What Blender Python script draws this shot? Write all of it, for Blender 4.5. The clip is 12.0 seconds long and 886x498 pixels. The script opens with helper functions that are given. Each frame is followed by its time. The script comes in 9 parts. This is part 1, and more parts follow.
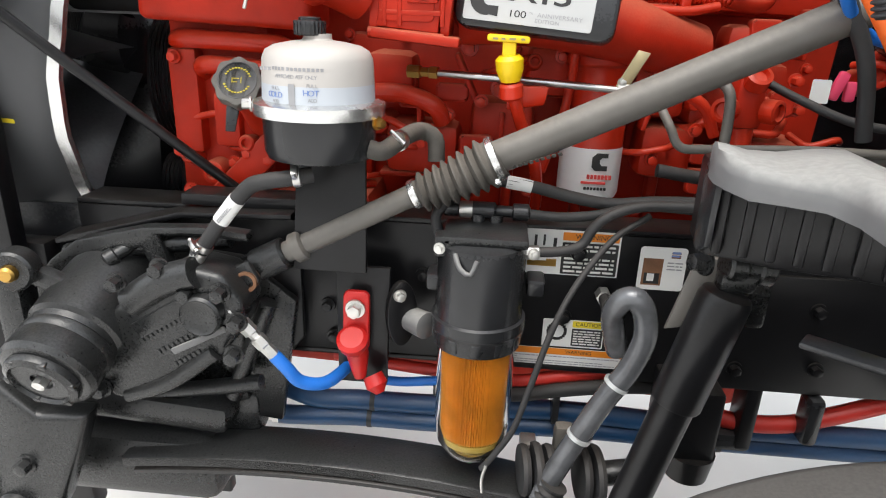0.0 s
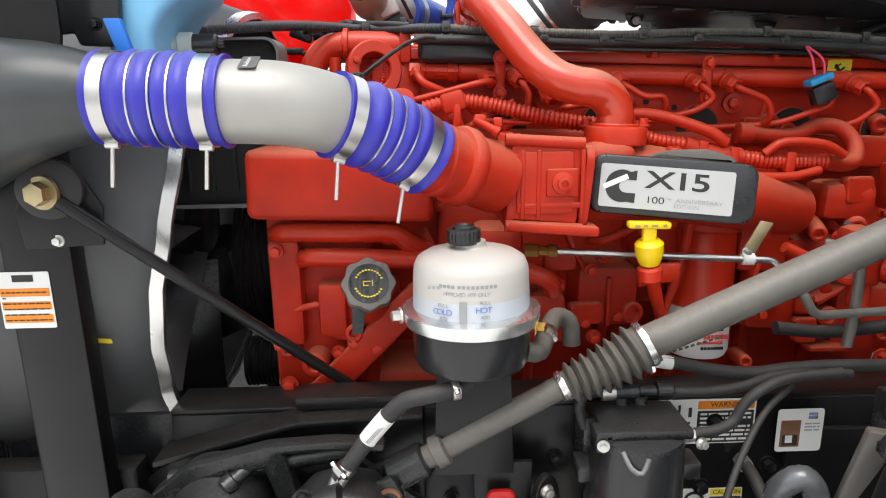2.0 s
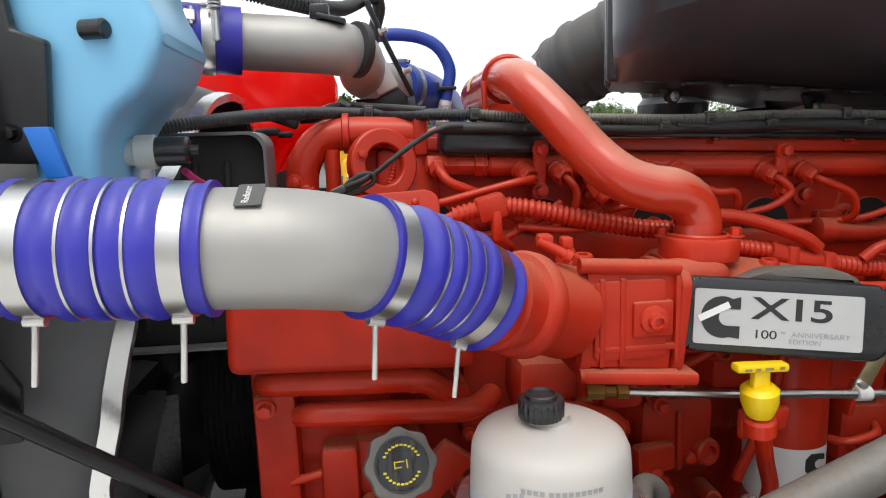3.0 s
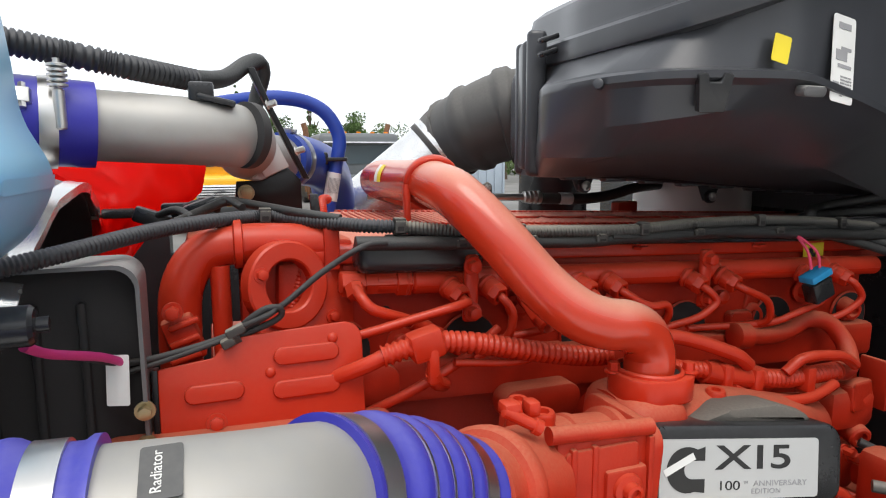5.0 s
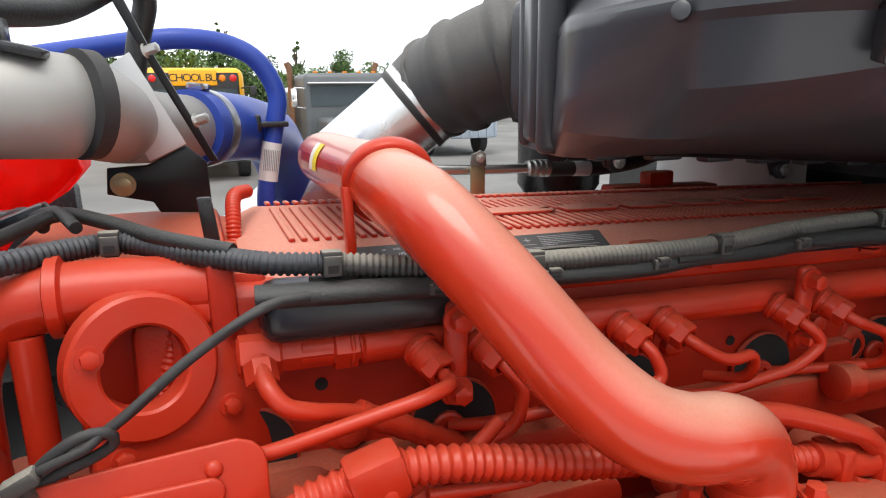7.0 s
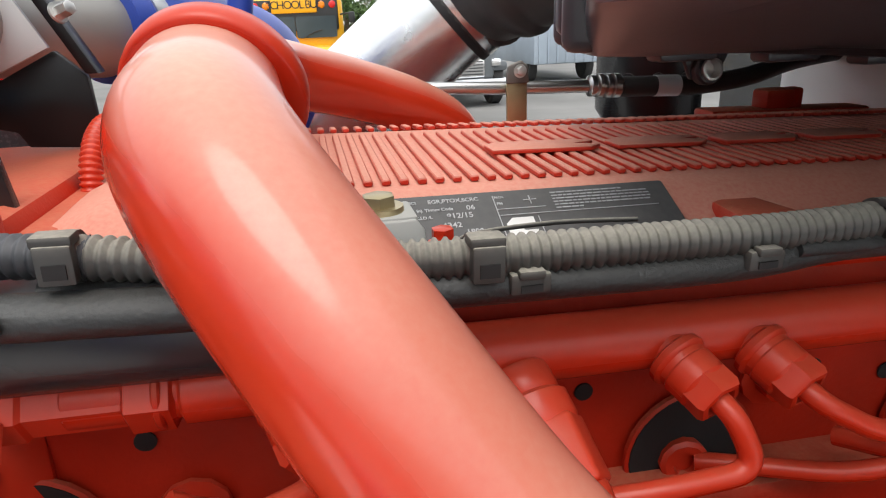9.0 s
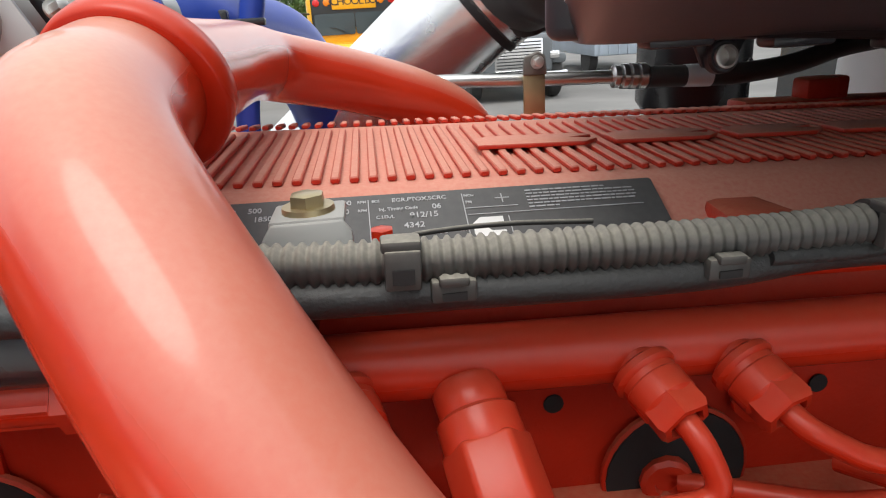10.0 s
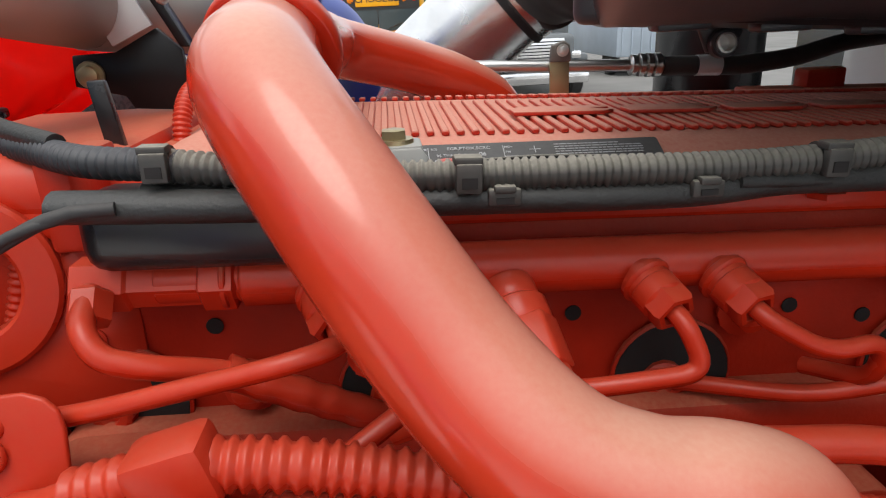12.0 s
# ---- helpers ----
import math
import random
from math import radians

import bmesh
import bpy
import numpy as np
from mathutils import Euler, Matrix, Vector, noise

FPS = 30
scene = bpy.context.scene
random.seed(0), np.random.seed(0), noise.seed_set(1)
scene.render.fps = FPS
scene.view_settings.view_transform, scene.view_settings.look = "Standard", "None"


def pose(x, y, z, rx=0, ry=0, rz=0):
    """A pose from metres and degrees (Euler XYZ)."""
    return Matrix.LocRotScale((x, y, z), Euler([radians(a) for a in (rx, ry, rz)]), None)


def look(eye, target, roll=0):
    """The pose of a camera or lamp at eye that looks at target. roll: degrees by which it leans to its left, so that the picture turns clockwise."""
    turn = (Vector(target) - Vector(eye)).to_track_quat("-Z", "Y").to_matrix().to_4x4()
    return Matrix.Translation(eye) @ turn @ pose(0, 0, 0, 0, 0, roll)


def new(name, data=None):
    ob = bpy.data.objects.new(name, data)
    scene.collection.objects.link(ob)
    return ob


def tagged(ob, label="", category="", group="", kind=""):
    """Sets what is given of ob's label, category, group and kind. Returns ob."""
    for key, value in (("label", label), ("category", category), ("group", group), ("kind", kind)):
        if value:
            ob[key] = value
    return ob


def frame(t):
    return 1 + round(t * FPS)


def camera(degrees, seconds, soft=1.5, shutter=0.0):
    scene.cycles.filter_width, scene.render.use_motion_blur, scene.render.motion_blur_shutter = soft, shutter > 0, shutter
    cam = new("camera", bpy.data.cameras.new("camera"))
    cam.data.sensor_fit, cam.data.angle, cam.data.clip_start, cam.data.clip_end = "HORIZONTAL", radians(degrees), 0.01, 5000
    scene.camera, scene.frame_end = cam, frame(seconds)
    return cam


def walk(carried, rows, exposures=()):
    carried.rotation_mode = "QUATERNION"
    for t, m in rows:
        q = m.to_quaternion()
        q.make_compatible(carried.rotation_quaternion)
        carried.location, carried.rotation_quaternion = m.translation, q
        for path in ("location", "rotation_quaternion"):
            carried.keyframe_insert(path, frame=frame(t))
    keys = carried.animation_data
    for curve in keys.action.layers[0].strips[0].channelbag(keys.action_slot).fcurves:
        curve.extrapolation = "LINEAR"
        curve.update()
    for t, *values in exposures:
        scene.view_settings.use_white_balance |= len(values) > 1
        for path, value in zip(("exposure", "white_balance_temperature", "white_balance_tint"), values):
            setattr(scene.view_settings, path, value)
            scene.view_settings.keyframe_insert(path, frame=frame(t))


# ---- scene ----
cam = camera(70.0, 12.0, soft=1.1)
PATH = [
    (0, (0.041, 0.015, 1.449), (-0.103, 1.884, 0.751), 2.1),
    (0.5, (0.058, -0.003, 1.488), (-0.119, 1.886, 0.856), 1.5),
    (1, (0.075, 0.001, 1.578), (-0.12, 1.925, 1.07), -0.2),
    (1.2, (0.073, 0.018, 1.572), (-0.113, 1.955, 1.112), -0.1),
    (1.5, (-0.029, 0.052, 1.588), (-0.156, 1.99, 1.108), -0.8),
    (2, (-0.284, 0.101, 1.612), (-0.241, 2.044, 1.142), -1.0),
    (2.5, (-0.387, 0.231, 1.657), (-0.266, 2.188, 1.262), -2.0),
    (2.7, (-0.384, 0.298, 1.672), (-0.24, 2.262, 1.322), -2.1),
    (4.3, (-0.488, 0.453, 1.743), (0.128, 2.333, 1.449), 0.0),
    (4.5, (-0.485, 0.468, 1.757), (0.16, 2.341, 1.482), -0.1),
    (5, (-0.46, 0.544, 1.812), (0.226, 2.4, 1.524), -0.2),
    (5.5, (-0.424, 0.651, 1.817), (0.275, 2.488, 1.448), -0.4),
    (6, (-0.382, 0.756, 1.829), (0.332, 2.579, 1.421), -0.5),
    (6.5, (-0.346, 0.826, 1.841), (0.361, 2.646, 1.409), -0.7),
    (6.7, (-0.334, 0.838, 1.843), (0.368, 2.658, 1.402), -0.8),
    (8.3, (-0.315, 0.847, 1.846), (0.232, 2.662, 1.208), -1.8),
    (8.4, (-0.275, 0.89, 1.831), (0.244, 2.722, 1.217), -2.0),
    (8.5, (-0.244, 0.935, 1.83), (0.264, 2.759, 1.188), -2.3),
    (9, (-0.153, 1.038, 1.804), (0.214, 2.885, 1.131), -2.4),
    (9.5, (-0.12, 1.048, 1.804), (0.127, 2.914, 1.127), -3.3),
    (10, (-0.099, 1.047, 1.799), (0.087, 2.917, 1.117), -3.6),
    (10.5, (-0.1, 1.047, 1.802), (0.059, 2.919, 1.115), -3.6),
    (11, (-0.101, 1.04, 1.801), (0.043, 2.911, 1.111), -3.4),
    (11.5, (-0.109, 1.023, 1.799), (0.034, 2.893, 1.106), -2.9),
    (12, (-0.129, 0.954, 1.791), (0.006, 2.829, 1.109), -2.8),
]
walk(cam, [(t, look(eye, target, roll)) for t, eye, target, roll in PATH],
     [(0, 0.5), (1, 0.38), (1.5, 0.0), (2, 0.36), (2.7, 0.05), (4.3, -0.15), (5, 0.0), (6, 0.15), (8.3, 0.25), (9.5, 0.2), (12, 0.0)])

# ---- light: bright overcast, open sky above the raised hood ----
world = bpy.data.worlds.new("sky")
scene.world = world
world.use_nodes = True
wn, wl = world.node_tree.nodes, world.node_tree.links
sky = wn.new("ShaderNodeTexSky")
sky.sky_type, sky.sun_disc = "NISHITA", False
sky.sun_elevation, sky.sun_rotation = radians(66), radians(200)
sky.air_density, sky.dust_density = 1.0, 4.0
cloud = wn.new("ShaderNodeMixRGB")
cloud.inputs[0].default_value = 0.82
cloud.inputs[2].default_value = (8.6, 8.9, 9.2, 1)
wl.new(sky.outputs[0], cloud.inputs[1])
wl.new(cloud.outputs[0], wn["Background"].inputs[0])
wn["Background"].inputs[1].default_value = 0.165
SUN_ELEV, SUN_AZ = 66.0, 250.0
sun_data = bpy.data.lights.new("sun", "SUN")
sun_data.energy, sun_data.angle, sun_data.color = 1.75, radians(36), (1.0, 0.97, 0.92)
sun_lamp = new("sun", sun_data)
sun_dir = Vector((math.cos(radians(SUN_AZ)) * math.cos(radians(SUN_ELEV)), math.sin(radians(SUN_AZ)) * math.cos(radians(SUN_ELEV)), math.sin(radians(SUN_ELEV))))
sun_lamp.matrix_world = look(sun_dir * 30, (0, 0, 0))

# ---- materials ----
MATS = {}


def material(name, color, rough=0.5, metal=0.0, dust=0.0, grain=40.0, bump=0.05, var=0.12, coat=0.0, dust_color=(0.42, 0.36, 0.30), trans=0.0, spec=0.5, mottle=0.35, low=0.10):
    """Principled surface with two scales of variation, relief, and dust lying on what faces up; cover and crossover
    pipe also paint sky sheen with it.
    """
    m = bpy.data.materials.new(name)
    m.use_nodes = True
    n, l = m.node_tree.nodes, m.node_tree.links
    b = n["Principled BSDF"]
    geo = n.new("ShaderNodeNewGeometry")
    big = n.new("ShaderNodeTexNoise")
    big.inputs["Scale"].default_value, big.inputs["Detail"].default_value = grain * 0.3, 4
    small = n.new("ShaderNodeTexNoise")
    small.inputs["Scale"].default_value, small.inputs["Detail"].default_value = grain * 6, 6
    coord = n.new("ShaderNodeTexCoord")
    for t in (big, small):
        l.new(coord.outputs["Object"], t.inputs["Vector"])
    ramp = n.new("ShaderNodeMapRange")
    ramp.inputs["From Min"].default_value, ramp.inputs["From Max"].default_value = 0.3, 0.7
    ramp.inputs["To Min"].default_value, ramp.inputs["To Max"].default_value = 1 - var, 1 + var
    l.new(big.outputs["Fac"], ramp.inputs["Value"])
    mul = n.new("ShaderNodeMixRGB")
    mul.blend_type = "MULTIPLY"
    mul.inputs[0].default_value = 1
    mul.inputs[1].default_value = (*color, 1)
    l.new(ramp.outputs[0], mul.inputs[2])
    out = mul.outputs[0]
    rough_out = None
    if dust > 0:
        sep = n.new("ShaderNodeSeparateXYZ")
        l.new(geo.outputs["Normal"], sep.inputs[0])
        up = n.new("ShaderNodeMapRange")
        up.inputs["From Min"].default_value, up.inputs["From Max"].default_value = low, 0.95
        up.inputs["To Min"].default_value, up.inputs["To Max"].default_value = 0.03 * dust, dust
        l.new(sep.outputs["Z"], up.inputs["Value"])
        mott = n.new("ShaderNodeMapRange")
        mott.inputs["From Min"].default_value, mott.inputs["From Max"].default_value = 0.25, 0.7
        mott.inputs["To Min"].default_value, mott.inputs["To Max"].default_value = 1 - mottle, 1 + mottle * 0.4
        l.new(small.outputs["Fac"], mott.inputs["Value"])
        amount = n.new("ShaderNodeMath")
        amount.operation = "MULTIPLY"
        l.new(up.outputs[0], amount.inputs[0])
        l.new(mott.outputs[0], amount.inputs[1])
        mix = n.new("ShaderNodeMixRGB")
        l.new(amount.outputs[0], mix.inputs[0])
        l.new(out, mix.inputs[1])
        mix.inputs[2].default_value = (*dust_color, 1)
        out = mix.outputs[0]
        rg = n.new("ShaderNodeMapRange")
        rg.inputs["To Min"].default_value, rg.inputs["To Max"].default_value = rough, min(1.0, rough + 0.45)
        l.new(amount.outputs[0], rg.inputs["Value"])
        rough_out = rg.outputs[0]
    else:
        rg = n.new("ShaderNodeMapRange")
        rg.inputs["To Min"].default_value, rg.inputs["To Max"].default_value = max(0.02, rough - 0.05), rough + 0.05
        l.new(big.outputs["Fac"], rg.inputs["Value"])
        rough_out = rg.outputs[0]
    l.new(out, b.inputs["Base Color"])
    l.new(rough_out, b.inputs["Roughness"])
    b.inputs["Metallic"].default_value = metal
    b.inputs["Specular IOR Level"].default_value = spec
    if coat:
        b.inputs["Coat Weight"].default_value, b.inputs["Coat Roughness"].default_value = coat, 0.12
    if trans:
        b.inputs["Transmission Weight"].default_value = trans
    if bump:
        bp = n.new("ShaderNodeBump")
        bp.inputs["Strength"].default_value, bp.inputs["Distance"].default_value = bump, 0.002
        l.new(small.outputs["Fac"], bp.inputs["Height"])
        l.new(bp.outputs[0], b.inputs["Normal"])
    MATS[name] = m
    return m


material("pale_grey", (0.30, 0.305, 0.29), 0.45, dust=0.3, grain=20, bump=0.04, var=0.08, dust_color=(0.45, 0.42, 0.36))
material("duct_rubber", (0.050, 0.049, 0.047), 0.5, dust=0.3, grain=30, bump=0.08, var=0.2, dust_color=(0.30, 0.28, 0.25))
PINK = (0.52, 0.235, 0.135)
# paler copy of the red for the cover: real dust plus painted sky light
material("cover_red_lit", (0.50, 0.022, 0.007), 0.36, spec=0.40, dust=0.80, grain=60, bump=0.05, var=0.10, dust_color=(0.62, 0.32, 0.23), mottle=0.25)
material("red_paint", (0.50, 0.021, 0.0055), 0.27, spec=0.32, dust=0.17, grain=30, bump=0.03, var=0.12, dust_color=PINK, mottle=0.35, low=-0.25)
material("red_cast", (0.42, 0.018, 0.005), 0.44, spec=0.24, dust=0.46, grain=50, bump=0.16, var=0.18, dust_color=PINK, mottle=0.40)
# the dust tint here also paints the sky's reflection along the pipe's top
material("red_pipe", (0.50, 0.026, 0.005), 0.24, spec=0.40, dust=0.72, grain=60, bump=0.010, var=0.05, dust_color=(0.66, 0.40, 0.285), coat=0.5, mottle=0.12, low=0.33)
material("red_plastic", (0.95, 0.020, 0.012), 0.22, grain=10, bump=0.05, var=0.10)
rn, rl = MATS["red_plastic"].node_tree.nodes, MATS["red_plastic"].node_tree.links
thin, both = rn.new("ShaderNodeBsdfTranslucent"), rn.new("ShaderNodeMixShader")
thin.inputs["Color"].default_value, both.inputs[0].default_value = (1.0, 0.03, 0.02, 1), 0.55
rl.new(rn["Principled BSDF"].outputs[0], both.inputs[1])
rl.new(thin.outputs[0], both.inputs[2])
rl.new(both.outputs[0], rn["Material Output"].inputs[0])
material("red_rubber", (0.47, 0.014, 0.012), 0.38, grain=20, bump=0.05)
material("black_frame", (0.007, 0.007, 0.008), 0.30, spec=0.34, dust=0.05, grain=25, bump=0.05, var=0.3, mottle=0.8)
material("black_cast", (0.0085, 0.009, 0.0095), 0.26, spec=0.55, dust=0.17, grain=45, bump=0.26, var=0.4, dust_color=(0.16, 0.16, 0.155), mottle=0.9, low=-0.30)
material("black_plastic", (0.016, 0.0165, 0.018), 0.27, dust=0.10, grain=30, bump=0.02, var=0.2, dust_color=(0.22, 0.22, 0.22), mottle=0.8)
material("airbox_plastic", (0.038, 0.040, 0.046), 0.30, spec=0.48, dust=0.08, grain=40, bump=0.02, var=0.10, dust_color=(0.30, 0.30, 0.31))
material("grey_plastic", (0.11, 0.11, 0.112), 0.42, dust=0.62, grain=16, bump=0.06, var=0.22, dust_color=(0.44, 0.43, 0.40), mottle=0.28)
material("rubber", (0.022, 0.022, 0.023), 0.62, dust=0.08, grain=60, bump=0.10, var=0.25)
material("dusty_rubber", (0.060, 0.055, 0.048), 0.7, dust=0.25, grain=50, bump=0.15, var=0.25)
material("loom", (0.035, 0.034, 0.032), 0.48, dust=0.80, grain=60, bump=0.05, var=0.2, dust_color=(0.33, 0.305, 0.25))
material("loom_clean", (0.022, 0.023, 0.026), 0.45, dust=0.40, grain=60, bump=0.05, var=0.2, dust_color=(0.16, 0.16, 0.17))
material("tape", (0.018, 0.019, 0.019), 0.5, dust=0.16, grain=60, bump=0.35, var=0.3, dust_color=(0.22, 0.21, 0.19))
material("shaft_paint", (0.105, 0.098, 0.088), 0.40, dust=0.38, grain=18, bump=0.05, var=0.35, dust_color=(0.36, 0.32, 0.27), mottle=0.45)
material("steel", (0.58, 0.57, 0.55), 0.30, metal=1.0, grain=50, bump=0.0, var=0.08)
material("zinc", (0.66, 0.65, 0.62), 0.38, metal=0.9, grain=60, bump=0.02, var=0.12)
material("aluminium", (0.36, 0.35, 0.33), 0.46, metal=0.5, dust=0.24, grain=16, bump=0.02, var=0.18, dust_color=(0.46, 0.43, 0.37), mottle=0.9, low=-0.5)
material("bright_aluminium", (0.74, 0.74, 0.73), 0.26, metal=0.9, grain=60, bump=0.015, var=0.08)
material("gold_zinc", (0.40, 0.33, 0.19), 0.38, metal=0.8, grain=50, bump=0.05, var=0.25)
material("brass", (0.50, 0.30, 0.08), 0.35, metal=1.0, grain=60, var=0.25)
material("rusty", (0.19, 0.09, 0.045), 0.75, grain=80, bump=0.4, var=0.35)
material("blue_silicone", (0.028, 0.025, 0.35), 0.38, dust=0.15, grain=30, bump=0.05, var=0.12, dust_color=(0.33, 0.32, 0.44), mottle=0.4)
material("blue_hose", (0.006, 0.052, 0.14), 0.40, dust=0.10, grain=30, bump=0.05, var=0.2)
material("blue_line", (0.015, 0.16, 0.60), 0.42, grain=30, bump=0.04)
material("blue_connector", (0.02, 0.26, 0.52), 0.5, grain=30)
material("orange_hose", (0.85, 0.14, 0.015), 0.5, grain=30)
material("red_line", (0.55, 0.03, 0.02), 0.45, grain=30)
material("yellow_plastic", (0.85, 0.58, 0.005), 0.38, grain=20, bump=0.04, var=0.06)
material("yellow_label", (0.78, 0.62, 0.03), 0.5, grain=20, bump=0.0)
material("white_label", (0.74, 0.74, 0.72), 0.5, dust=0.06, grain=30, bump=0.02, var=0.06)
material("silver_label", (0.55, 0.56, 0.56), 0.35, metal=0.3, grain=30, bump=0.02, var=0.05)
material("orange_label", (0.78, 0.24, 0.015), 0.5, grain=30, bump=0.0)
material("plate_black", (0.045, 0.047, 0.048), 0.5, dust=0.22, grain=30, bump=0.03, dust_color=(0.28, 0.26, 0.24))
material("print_black", (0.02, 0.02, 0.02), 0.55, bump=0.0)
material("tank_grey", (0.036, 0.040, 0.042), 0.34, grain=8, bump=0.02, var=0.15)
material("print_silver", (0.42, 0.42, 0.42), 0.5, bump=0.0)
material("print_grey", (0.30, 0.30, 0.31), 0.55, bump=0.0)
material("print_white", (0.72, 0.71, 0.68), 0.6, bump=0.0)
material("print_blue", (0.16, 0.24, 0.50), 0.6, bump=0.0)
material("print_red", (0.62, 0.06, 0.05), 0.55, bump=0.0)
material("reservoir_white", (0.46, 0.435, 0.41), 0.40, dust=0.25, grain=14, bump=0.02, var=0.12, dust_color=(0.62, 0.57, 0.48), mottle=0.15)
material("tank_blue", (0.20, 0.49, 0.72), 0.32, grain=5, bump=0.02, var=0.22)
material("pump_grey", (0.48, 0.52, 0.48), 0.5, grain=30)
material("reservoir_fluid", (0.46, 0.49, 0.53), 0.38, grain=14, bump=0.02, var=0.12)
material("filter_paper", (0.62, 0.29, 0.045), 0.65, grain=60, bump=0.10, var=0.25)
material("fuel", (0.34, 0.27, 0.08), 0.2, grain=20)
material("badge_face", (0.46, 0.465, 0.46), 0.35, grain=20, bump=0.01, var=0.05, dust=0.1)
material("royal_blue", (0.022, 0.060, 0.36), 0.40, grain=30, bump=0.05, var=0.12)
material("asphalt", (0.17, 0.165, 0.155), 0.9, grain=1.5, bump=0.3, var=0.25)
material("shroud_rubber", (0.058, 0.059, 0.062), 0.44, dust=0.22, grain=6, bump=0.03, var=0.35, dust_color=(0.24, 0.24, 0.24), low=-0.6)
material("filter_white", (0.72, 0.71, 0.70), 0.35, grain=30, bump=0.02, var=0.05)
material("concrete", (0.66, 0.645, 0.62), 0.85, grain=3.0, bump=0.25, var=0.12)
material("tyre_rubber", (0.035, 0.034, 0.033), 0.75, dust=0.32, grain=40, bump=0.15, var=0.2, dust_color=(0.22, 0.20, 0.18))
material("braid", (0.115, 0.118, 0.125), 0.16, metal=0.25, grain=80, bump=0.20, var=0.3)
material("bus_yellow", (0.80, 0.40, 0.008), 0.35, grain=2, bump=0.0, var=0.05)
material("bus_black", (0.02, 0.02, 0.02), 0.4, grain=4, bump=0.0)
material("truck_grey", (0.11, 0.12, 0.125), 0.4, grain=3, bump=0.0)
material("truck_white", (0.75, 0.76, 0.77), 0.35, grain=3, bump=0.0)
material("trailer_blue", (0.38, 0.44, 0.50), 0.5, grain=3, bump=0.0)
material("dark_glass", (0.055, 0.075, 0.085), 0.08, grain=2, bump=0.0, var=0.2)
material("chrome", (0.80, 0.80, 0.80), 0.12, metal=1.0, grain=10, bump=0.0)
material("signal_red", (0.60, 0.02, 0.02), 0.25, grain=10, bump=0.0)
material("signal_amber", (0.75, 0.22, 0.01), 0.25, grain=10, bump=0.0)
material("foliage", (0.075, 0.135, 0.030), 0.7, grain=2.5, bump=0.0, var=0.45)
material("foliage_pale", (0.115, 0.170, 0.050), 0.7, grain=2.5, bump=0.0, var=0.40)
material("bark", (0.12, 0.085, 0.06), 0.9, grain=8, bump=0.4, var=0.3)
material("pink_tag", (0.75, 0.06, 0.14), 0.45, grain=30)
material("magenta_wire", (0.45, 0.03, 0.16), 0.5, grain=30)
material("green_plug", (0.10, 0.55, 0.25), 0.4, grain=20)
material("green_valve", (0.03, 0.20, 0.05), 0.5, grain=30)
material("core_fins", (0.05, 0.05, 0.052), 0.5, metal=0.5, grain=30, bump=0.1)
# near-black: paints shade in holes, gaps and slots; also colours plain dark parts
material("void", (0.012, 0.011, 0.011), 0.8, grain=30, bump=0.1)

clear = bpy.data.materials.new("clear_bowl")
clear.use_nodes = True
cb = clear.node_tree.nodes["Principled BSDF"]
cb.inputs["Base Color"].default_value = (0.98, 0.86, 0.62, 1)
cb.inputs["Transmission Weight"].default_value, cb.inputs["Roughness"].default_value, cb.inputs["IOR"].default_value = 1.0, 0.03, 1.08
MATS["clear_bowl"] = clear

# ---- building helpers ----
PLACE = {}
SLOPE = -0.036  # the engine's line falls towards the gearbox


def E(x, y, z):
    """A point given for the engine's line at x = 0."""
    return (x, y, z + SLOPE * x)


def thing(name, loc, label, category, group="", kind=""):
    ob = new(name)
    ob.location = loc
    PLACE[ob] = Vector(loc)
    return tagged(ob, label, category, group, kind)


def link(name, me, mat, parent=None, label="", at=None):
    me.materials.append(MATS[mat])
    ob = new(name, me)
    if at is None:
        co = np.empty(len(me.vertices) * 3, dtype=np.float32)
        me.vertices.foreach_get("co", co)
        co = co.reshape(-1, 3)
        c = Vector([float(v) for v in (co.min(0) + co.max(0)) / 2])
        me.transform(Matrix.Translation(-c))
    else:
        c = Vector(at)
    ob.location = c
    PLACE[ob] = c
    if parent is not None:
        ob.parent = parent
        ob.matrix_parent_inverse = Matrix.Translation(-PLACE[parent])
    if label:
        ob["label"] = label
    return ob


def raw(name, verts, faces, mat, parent=None, label="", sharp=40):
    me = bpy.data.meshes.new(name)
    me.from_pydata([tuple(v) for v in verts], [], faces)
    me.shade_smooth()
    me.set_sharp_from_angle(angle=radians(sharp))
    return link(name, me, mat, parent, label)


def part(name, bm, mat, parent=None, label="", sharp=40):
    me = bpy.data.meshes.new(name)
    bmesh.ops.recalc_face_normals(bm, faces=bm.faces[:])
    bm.to_mesh(me)
    bm.free()
    me.shade_smooth()
    me.set_sharp_from_angle(angle=radians(sharp))
    return link(name, me, mat, parent, label)


def frame_to(axis, up=(0, 0, 1)):
    """Rotation whose z runs along axis and whose y keeps near up."""
    z = Vector(axis).normalized()
    u = Vector(up)
    if abs(z.dot(u.normalized())) > 0.98:
        u = Vector((0, 1, 0)) if abs(z.y) < 0.9 else Vector((1, 0, 0))
    x = u.cross(z).normalized()
    y = z.cross(x)
    return Matrix((x, y, z)).transposed().to_4x4()


